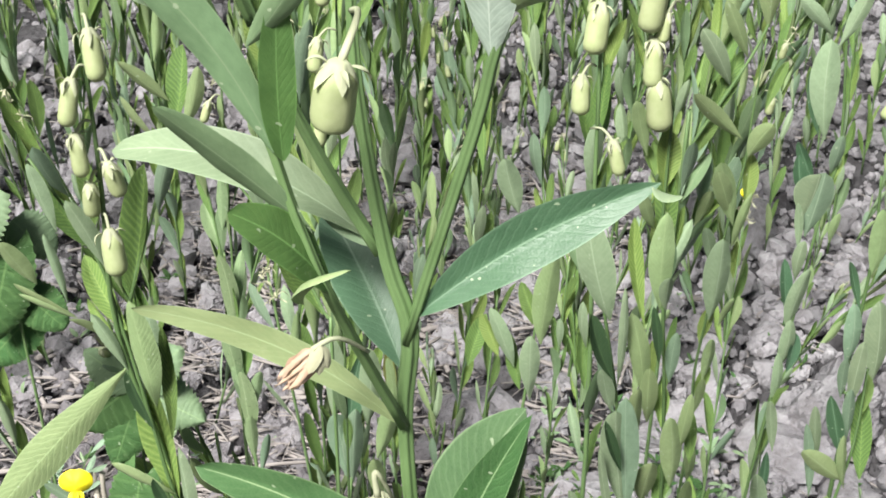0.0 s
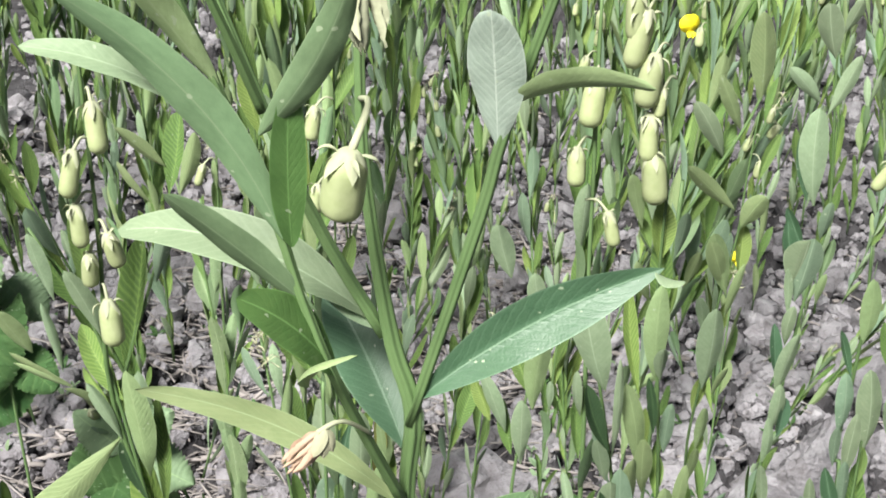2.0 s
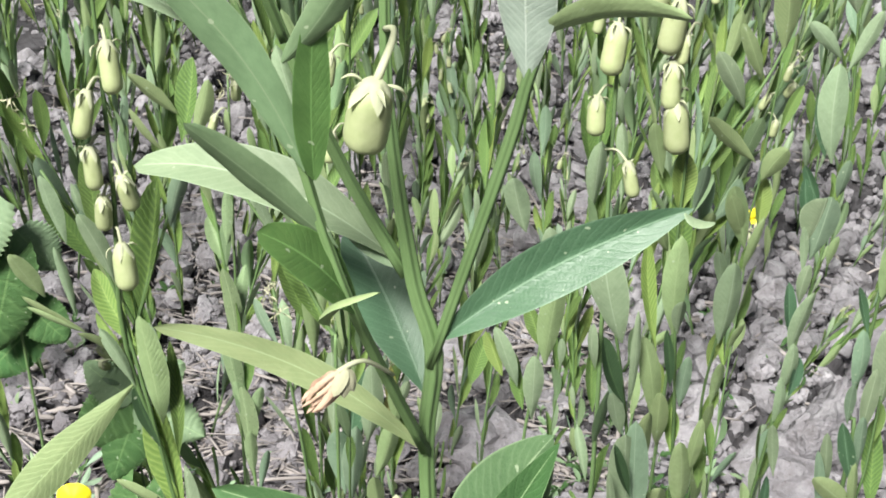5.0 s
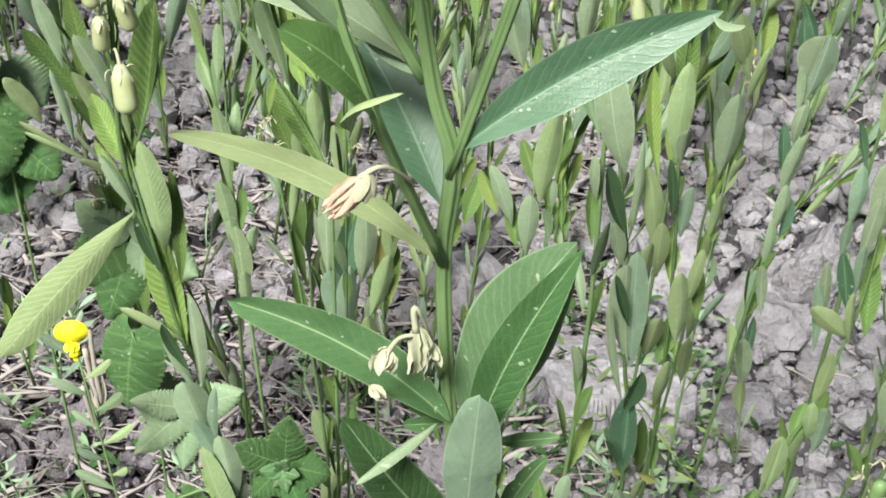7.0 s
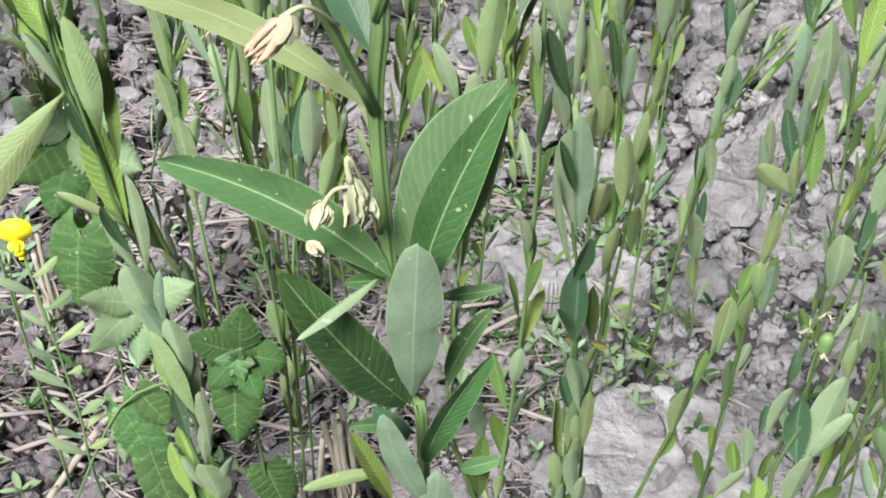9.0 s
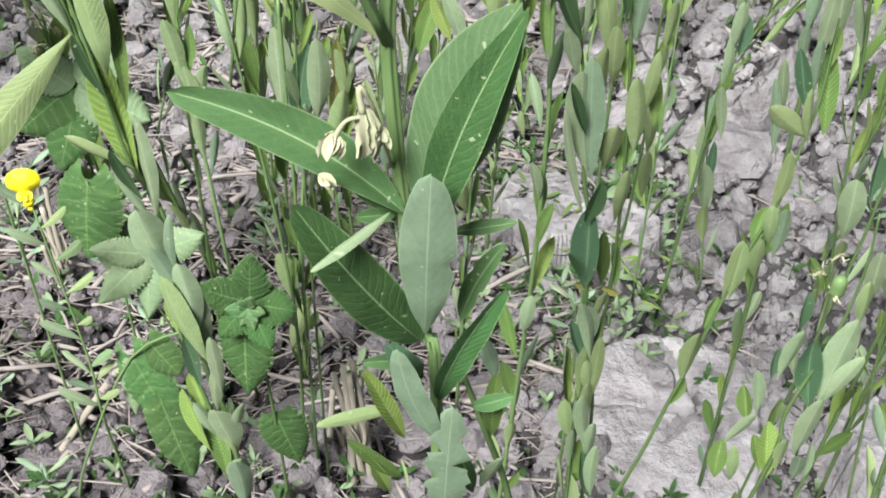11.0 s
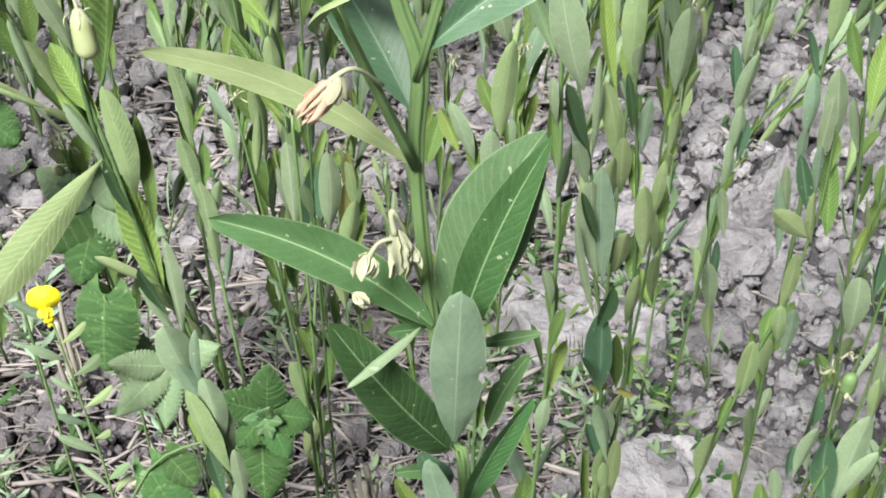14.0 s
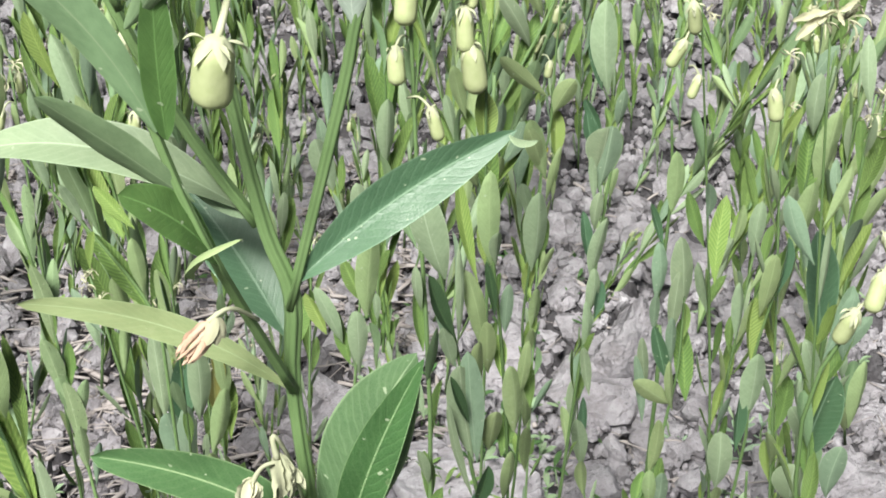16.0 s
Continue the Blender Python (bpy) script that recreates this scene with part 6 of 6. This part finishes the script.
def toothed_bm(base, tip, face, width, seed, teeth=11, heart=0.0):
    """A broad crinkled leaf with a saw-toothed rim: a fan of quilted ribs on both sides of the midrib, its two faces apart by its thickness."""
    r = random.Random(seed)
    bm = bmesh.new()
    uv = bm.loops.layers.uv.verify()
    base, tip = Vector(base), Vector(tip)
    way = tip - base
    y = way.normalized()
    x = y.cross(Vector(face)).normalized()
    z = x.cross(y)
    n, m = teeth * 4, 10
    rows, at = [], {}
    for i in range(n + 1):
        u = i / n
        half = width / 2.0 * math.sin(math.pi * min(max(u * 0.93 + 0.07 * (1 - heart), 0.0), 1.0) ** 0.72) ** 0.75 if u < 1 else 0.0
        saw = 1 - (0.11 if heart else 0.22) * ((u * teeth) % 1)
        row = []
        for j in range(m + 1):
            v = 2 * j / m - 1
            w = abs(v)
            h = half * (saw if w > 0.85 else 1)
            back = -heart * w * w * (1 - u) ** 3 * way.length * 0.35
            rib = math.sin((u - 0.18 * w) * teeth * math.pi) * 0.014 * width * w * (1 - w * 0.4)
            droop = -0.16 * width * w * w - 0.13 * way.length * u * u + r.uniform(-1, 1) * 0.008 * width
            p = base + way * u + y * (0.10 * half * w + back) + x * h * v + z * (rib + droop + 0.05 * width * (1 - w) * -1)
            row.append((p, u, (v + 1) / 2))
        rows.append(row)
    for side in (0, 1):
        grid = []
        for row in rows:
            line = []
            for p, u, v in row:
                vert = bm.verts.new(p - z * 0.0004 * side)
                at[vert] = (u, v)
                line.append(vert)
            grid.append(line)
        for i in range(n):
            for j in range(m):
                q = (grid[i][j], grid[i][j + 1], grid[i + 1][j + 1], grid[i + 1][j])
                f = bm.faces.new(q[::-1] if side else q)
                f.material_index = side
                for loop in f.loops:
                    loop[uv].uv = at[loop.vert]
    return bm


c = Vector((-0.099, 0.876, 0.362))
nettle = thing("weed", (-0.085, 0.93, 0), "green nettle-like weed with toothed crinkled leaves", "weed", "weeds")
home = nettle.location
part("stem", tube_bm([(0, 0, 0), (-0.005, -0.03, 0.2), c - home], [0.0018, 0.0016, 0.0012], 7), STEM_DARK, nettle)
for k, (dx, dy, dz, width) in enumerate(((-0.034, -0.016, 0.026, 0.036), (0.004, -0.012, 0.052, 0.036), (0.036, -0.016, 0.010, 0.038), (0.020, -0.03, -0.022, 0.030), (-0.022, -0.026, -0.014, 0.030))):
    part("leaf", toothed_bm(c - home, c - home + Vector((dx, dy, dz)), (dx * 4, -0.72, 0.6), width, 40 + k, 9), [NETTLE_TOP, WEED_UNDER], nettle)
part("leaf", toothed_bm(c - home + Vector((-0.006, 0.002, -0.012)), c - home + Vector((-0.008, -0.022, -0.100)), (-0.1, -0.9, 0.45), 0.054, 47, 12), [NETTLE_TOP, WEED_UNDER], nettle)
part("leaf", toothed_bm(Vector((-0.004, -0.03, 0.20)), Vector((0.018, -0.03, 0.115)), (0.1, -0.85, 0.5), 0.050, 48, 12), [NETTLE_TOP, WEED_UNDER], nettle)
for k in range(12):
    a = k * 2.4
    d = Vector((math.cos(a), -0.5, math.sin(a))) * (0.006 + 0.0011 * k)
    part("leaf", toothed_bm(c - home + Vector((0, -0.010, 0.003)), c - home + Vector((0, -0.012, 0.003)) + d, (math.cos(a) * 0.5, -0.8, 0.5), 0.007 + 0.0006 * k, 60 + k, 6), [FRESH_TOP, WEED_UNDER], nettle)
h = (-0.275, 1.02, 0.368)
weed((-0.20, 1.04, 0), "weed with a drooping heart-shaped green leaf", [(-0.20, 1.04, 0), (-0.206, 1.02, 0.156), (-0.25, 1.02, 0.28), h], [(h, (-0.286, 0.998, 0.284), 0.070, 0), ((-0.26, 1.03, 0.31), (-0.262, 1.02, 0.235), 0.05, 1)], 0.0012)
weed((-0.27, 1.08, 0), "broad-leaved green weed with crinkled leaves", [(-0.27, 1.08, 0), (-0.275, 1.06, 0.25), (-0.285, 1.05, 0.44)], [((-0.285, 1.05, 0.45), (-0.335, 1.03, 0.41), 0.06, 0), ((-0.28, 1.05, 0.45), (-0.215, 1.04, 0.425), 0.055, 1), ((-0.28, 1.05, 0.455), (-0.24, 1.04, 0.50), 0.05, 1), ((-0.28, 1.05, 0.44), (-0.30, 1.02, 0.375), 0.05, 0), ((-0.282, 1.05, 0.45), (-0.32, 1.04, 0.49), 0.045, 1)])
p = (-0.206, 0.96, 0.336)
weed((-0.17, 1.0, 0), "pale green lobed weed leaf on a thin stalk", [(-0.17, 1.0, 0), (-0.19, 0.98, 0.2), p], [(p, (-0.250, 0.94, 0.352), 0.030, 1), (p, (-0.256, 0.935, 0.290), 0.036, 1), (p, (-0.214, 0.94, 0.268), 0.034, 1), (p, (-0.176, 0.95, 0.290), 0.030, 1), (p, (-0.158, 0.95, 0.366), 0.036, 1)])
weed((-0.31, 0.92, 0), "green weed with toothed drooping leaves", [(-0.31, 0.92, 0), (-0.285, 0.91, 0.10), (-0.224, 0.92, 0.242), (-0.165, 0.93, 0.275)], [((-0.224, 0.92, 0.242), (-0.186, 0.895, 0.165), 0.048, 0), ((-0.20, 0.91, 0.20), (-0.172, 0.885, 0.105), 0.046, 0), ((-0.226, 0.92, 0.240), (-0.228, 0.905, 0.170), 0.024, 1), ((-0.21, 0.93, 0.255), (-0.180, 0.91, 0.232), 0.036, 0)])
edge_weed = weed((-0.30, 1.0, 0), "dark green broad-leaved weed", [(-0.30, 1.0, 0), (-0.31, 0.97, 0.4), (-0.318, 0.95, 0.70)], [((-0.311, 0.95, 0.645), (-0.331, 0.93, 0.565), 0.05, 0), ((-0.315, 0.97, 0.66), (-0.285, 0.97, 0.625), 0.046, 1), ((-0.316, 0.95, 0.70), (-0.347, 0.93, 0.635), 0.045, 1), ((-0.31, 0.96, 0.60), (-0.275, 0.95, 0.575), 0.04, 0), ((-0.312, 0.97, 0.57), (-0.35, 0.95, 0.53), 0.045, 0)])


edge_weed.location.x -= 0.022


def flower_bm(size):
    """A pea flower seen from the front: a domed round standard with a shallow notch, two wings and a keel below it."""
    bm = bmesh.new()
    uv = bm.loops.layers.uv.verify()
    sides, rings, back = 24, 6, 0.0006
    for skin in (0, 1):
        loops = []
        for i in range(rings + 1):
            u = 0.02 + 0.98 * i / rings
            ring = []
            for q in range(sides):
                a = 2 * math.pi * q / sides
                notch = 1 - 0.10 * math.exp(-((a - math.pi / 2) * 5) ** 2)
                x = 0.54 * size * u * math.cos(a) * notch
                z = 0.44 * size * u * math.sin(a) * notch + 0.42 * size
                y = -0.26 * size * (1 - u * u) + 0.02 * size * math.sin(5 * a) * u + back * skin
                ring.append(bm.verts.new((x, y, z)))
            loops.append(ring)
        for ra, rb in zip(loops, loops[1:]):
            for q in range(sides):
                quad = (ra[q], ra[(q + 1) % sides], rb[(q + 1) % sides], rb[q])
                bm.faces.new(quad if skin else quad[::-1])
        bm.faces.new(loops[0] if not skin else loops[0][::-1])
    for s in (-1, 1):
        leaf_bm((s * 0.05 * size, -0.1 * size, 0.1 * size), (s * 0.16 * size, -0.3 * size, -0.16 * size), (s * 0.5, -0.9, 0.2), size * 0.26, 0.15, 0, 0.2, 0, 8, 4, 0.9, 0.6, bm=bm)
    leaf_bm((0, -0.08 * size, 0.1 * size), (0, -0.34 * size, -0.2 * size), (0, -0.9, 0.4), size * 0.24, 0.2, 0, 0.6, 0, 8, 4, 0.9, 0.6, bm=bm)
    return bm


def yellow_weed():
    root = Vector((-0.26, 0.95, 0))
    ob = thing("flowering_weed", root, "small weed with a bright yellow flower on top", "weed", "weeds")
    line = [root, Vector((-0.262, 0.92, 0.159)), Vector((-0.265, 0.92, 0.244)), Vector((-0.286, 0.92, 0.423))]
    part("stem", tube_bm([p - root for p in line], [0.0016, 0.0014, 0.0012, 0.001], 7), STEM, ob)
    r = random.Random(8)
    for k in range(15):
        u = 0.08 + k * 0.063
        p = line[1].lerp(line[2], u * 2) if u < 0.4 else line[2].lerp(line[3], (u - 0.4) / 0.6)
        s = 1 if k % 2 else -1
        shared("leaf", BLADES[k % 12], frame_at(p - root, (s * 0.6, r.uniform(-0.4, 0.3), 0.65), (0, 0.7, -0.7), 0.046 * r.uniform(0.6, 1.1)), ob)
    f = part("flower", flower_bm(0.026), [PETAL, PETAL], ob, "bright yellow pea flower")
    f.matrix_basis = Matrix.Translation(Vector((-0.288, 0.918, 0.432)) - root) @ pose(0, 0, 0, -10, 0, 15)
    g = part("flower", flower_bm(0.010), [PETAL, PETAL], ob, "small yellow bud")
    g.matrix_basis = Matrix.Translation(Vector((-0.285, 0.914, 0.421)) - root) @ pose(0, 0, 0, 20, 0, 40)


yellow_weed()


def sprig(root, top, seed, leaf=0.03, label="small pale green weed with narrow leaves"):
    """A low weed: thin stem with small leaves spread to both sides."""
    r = random.Random(seed)
    root, top = Vector(root), Vector(top)
    ob = thing("weed", root, label, "weed", "weeds")
    at, size = bend([Vector((0, 0, 0)), (top - root) * 0.5 + Vector((r.gauss(0, 0.012), 0, 0)), top - root])
    part("stem", tube_bm([at(0), at(0.5), at(1)], [0.0013, 0.0011, 0.0007], 6), STEM, ob)
    for k in range(int(size / 0.012)):
        u = 0.15 + 0.85 * k * 0.012 / size
        d = Vector((math.cos(k * 2.4 + seed), math.sin(k * 2.4 + seed), 0.55))
        shared("leaf", BLADES[(2, 8, 2, 4)[k % 4]], frame_at(at(u), d, (0, 0.5, -1), leaf * r.uniform(0.6, 1.15)), ob)


r = random.Random(77)
for k in range(11):
    x, y = r.uniform(-0.50, -0.12), r.uniform(0.92, 1.35)
    sprig((x, y, 0), (x + r.uniform(-0.05, 0.05), y - r.uniform(0.0, 0.04), r.uniform(0.08, 0.26)), 200 + k, r.uniform(0.022, 0.036))
for k in range(10):
    x, y = r.uniform(0.16, 0.7), r.uniform(1.0, 1.7)
    sprig((x, y, 0), (x + r.uniform(-0.03, 0.03), y, r.uniform(0.05, 0.14)), 230 + k, r.uniform(0.022, 0.034))
bloom = stalk([(0.30, 1.31, 0), (0.292, 1.29, 0.3), (0.286, 1.283, 0.585)], 74, 0.06, 0.024, 0.15, 0.9, thin=0.8, label="thin legume plant with one small yellow flower")
for host, at, size in ((tall, (0.154, 0.797, 0.948), 0.012), (bloom, (0.285, 1.28, 0.588), 0.015)):
    f = part("flower", flower_bm(size), [PETAL, PETAL], host, "small yellow flower")
    f.matrix_basis = Matrix.Translation(Vector(at) - host.location) @ pose(0, 0, 0, 0, 0, 30)


def trailing_weed():
    """A thin dark creeping weed with small narrow leaves over the slab."""
    root = Vector((0.15, 1.52, soil_height(0.15, 1.52)))
    ob = thing("trailing_weed", root, "thin dark trailing weed with small narrow leaves", "weed", "weeds")
    r = random.Random(3)
    for line in (((0.15, 1.52), (0.20, 1.44), (0.26, 1.40), (0.31, 1.28), (0.37, 1.18)), ((0.20, 1.44), (0.22, 1.36), (0.17, 1.33), (0.14, 1.30)), ((0.26, 1.40), (0.33, 1.36), (0.40, 1.33))):
        pts = [Vector((x, y, max(soil_height(x, y), 0) + r.uniform(0.025, 0.05))) - root for x, y in line]
        part("runner", tube_bm(pts, [0.0009] * len(pts), 5), STEM_DARK, ob)
        at, size = bend(pts)
        for k in range(int(size / 0.018)):
            d = Vector((r.uniform(-1, 1), r.uniform(-1, 1), r.uniform(-0.2, 0.6)))
            shared("leaf", BLADES[(1, 2, 4, 5)[k % 4]], frame_at(at((k + 0.5) * 0.018 / size), d, (0, -0.3, 1), r.uniform(0.018, 0.032)), ob)


trailing_weed()

# ---- the rest of the crop ----
r = random.Random(21)
models, spots = [], []
for k in range(8):
    x, y, h = 0.23 * k - 0.75, 2.3 + 0.12 * (k % 3), r.uniform(0.58, 0.82)
    dx, dy = r.uniform(-0.06, 0.06), r.uniform(-0.07, 0.05)
    models.append(stalk([(x, y, 0), (x + dx * 0.3, y + dy * 0.3, h * 0.45), (x + dx, y + dy, h)], 30 + k, r.uniform(0.085, 0.105), 0.021, 0.05, 1.0, (0, 3, 0, 2, 4, 0, 2, 0)[k], dark=k % 2 == 0, splay=0.22))
    spots.append((x, y))
near, far = [], []
for k in range(3200):
    y = 1.22 + 3.9 * r.random() ** 0.9
    x = 0.1 + (r.random() - 0.5) * (0.75 + 0.95 * y)
    gap = 0.075 if y > 2.1 else 0.098
    gap *= 1.4 if x > 0.3 + 0.2 * y and y < 3 else 1
    if any((x - a) ** 2 + (y - b) ** 2 < gap**2 for a, b in spots) or (x < 0.1 and y < 2.7 and r.random() < (0.85 if y < 1.75 else 0.6)) or (0.05 < x < 0.52 and y < 1.55) or (0.46 < x < 0.66 and 1.4 < y < 1.9) or (0.28 < x < 0.95 and 1.55 < y < 2.9 and r.random() < 0.72) or (0.0 < x < 0.45 and y < 2.1 and r.random() < 0.5):
        continue
    spots.append((x, y))
    m = pose(x, y, 0, r.gauss(0, 8), r.gauss(0, 9), r.uniform(0, 360)) @ Matrix.Diagonal((*[r.choice((0.5, 0.7, 0.85, 0.95, 1.05, 1.15)) * r.uniform(0.92, 1.08)] * 3, 1))
    (near if y < 2.35 else far).append((k % 8, m))
for which, m in near[:120]:
    copy_thing(models[which], m)


def joined_crop(rows):
    """The plants farther off, joined into one mesh."""
    bpy.context.view_layer.update()
    mats = [LEAF_UNDER, GREY_UNDER, SOFT_UNDER, VEINED_UNDER, CROP_TOP, DEEP_TOP, YOUNG_TOP, YOUNG_UNDER, STEM, STEM_DARK, POD, CALYX, SHRIVELLED]
    packs = []
    for ob in models:
        home = ob.matrix_world.inverted()
        co, fs, uvs, ids, o = [], [], [], [], 0
        for c in ob.children_recursive:
            me = c.data
            m = np.array(home @ c.matrix_world)
            v = np.empty(len(me.vertices) * 3)
            me.vertices.foreach_get("co", v)
            co.append(v.reshape(-1, 3) @ m[:3, :3].T + m[:3, 3])
            layer = me.uv_layers.active
            for p in me.polygons:
                fs.append([o + i for i in p.vertices])
                ids.append(mats.index(me.materials[p.material_index]))
                uvs += [tuple(layer.data[i].uv) if layer else (0.2, 0.2) for i in p.loop_indices]
            o += len(me.vertices)
        packs.append((np.concatenate(co), fs, np.array(uvs), ids))
    verts, faces, uvs, ids, o = [], [], [], [], 0
    for which, m in rows:
        co, fs, uv, idx = packs[which]
        a = np.array(m)
        verts.append(co @ a[:3, :3].T + a[:3, 3])
        faces += [[o + i for i in f] for f in fs]
        uvs.append(uv)
        ids += idx
        o += len(co)
    me = bpy.data.meshes.new("legume_crop")
    me.from_pydata(np.concatenate(verts).tolist(), [], faces)
    for m in mats:
        me.materials.append(m)
    me.polygons.foreach_set("material_index", ids)
    me.polygons.foreach_set("use_smooth", [True] * len(me.polygons))
    me.uv_layers.new(name="UVMap").data.foreach_set("uv", np.concatenate(uvs).ravel())
    tagged(new("legume_crop", me), "dense crop of upright green legume plants farther off", "crop", "", "stuff")


joined_crop(near[120:] + far[:380])
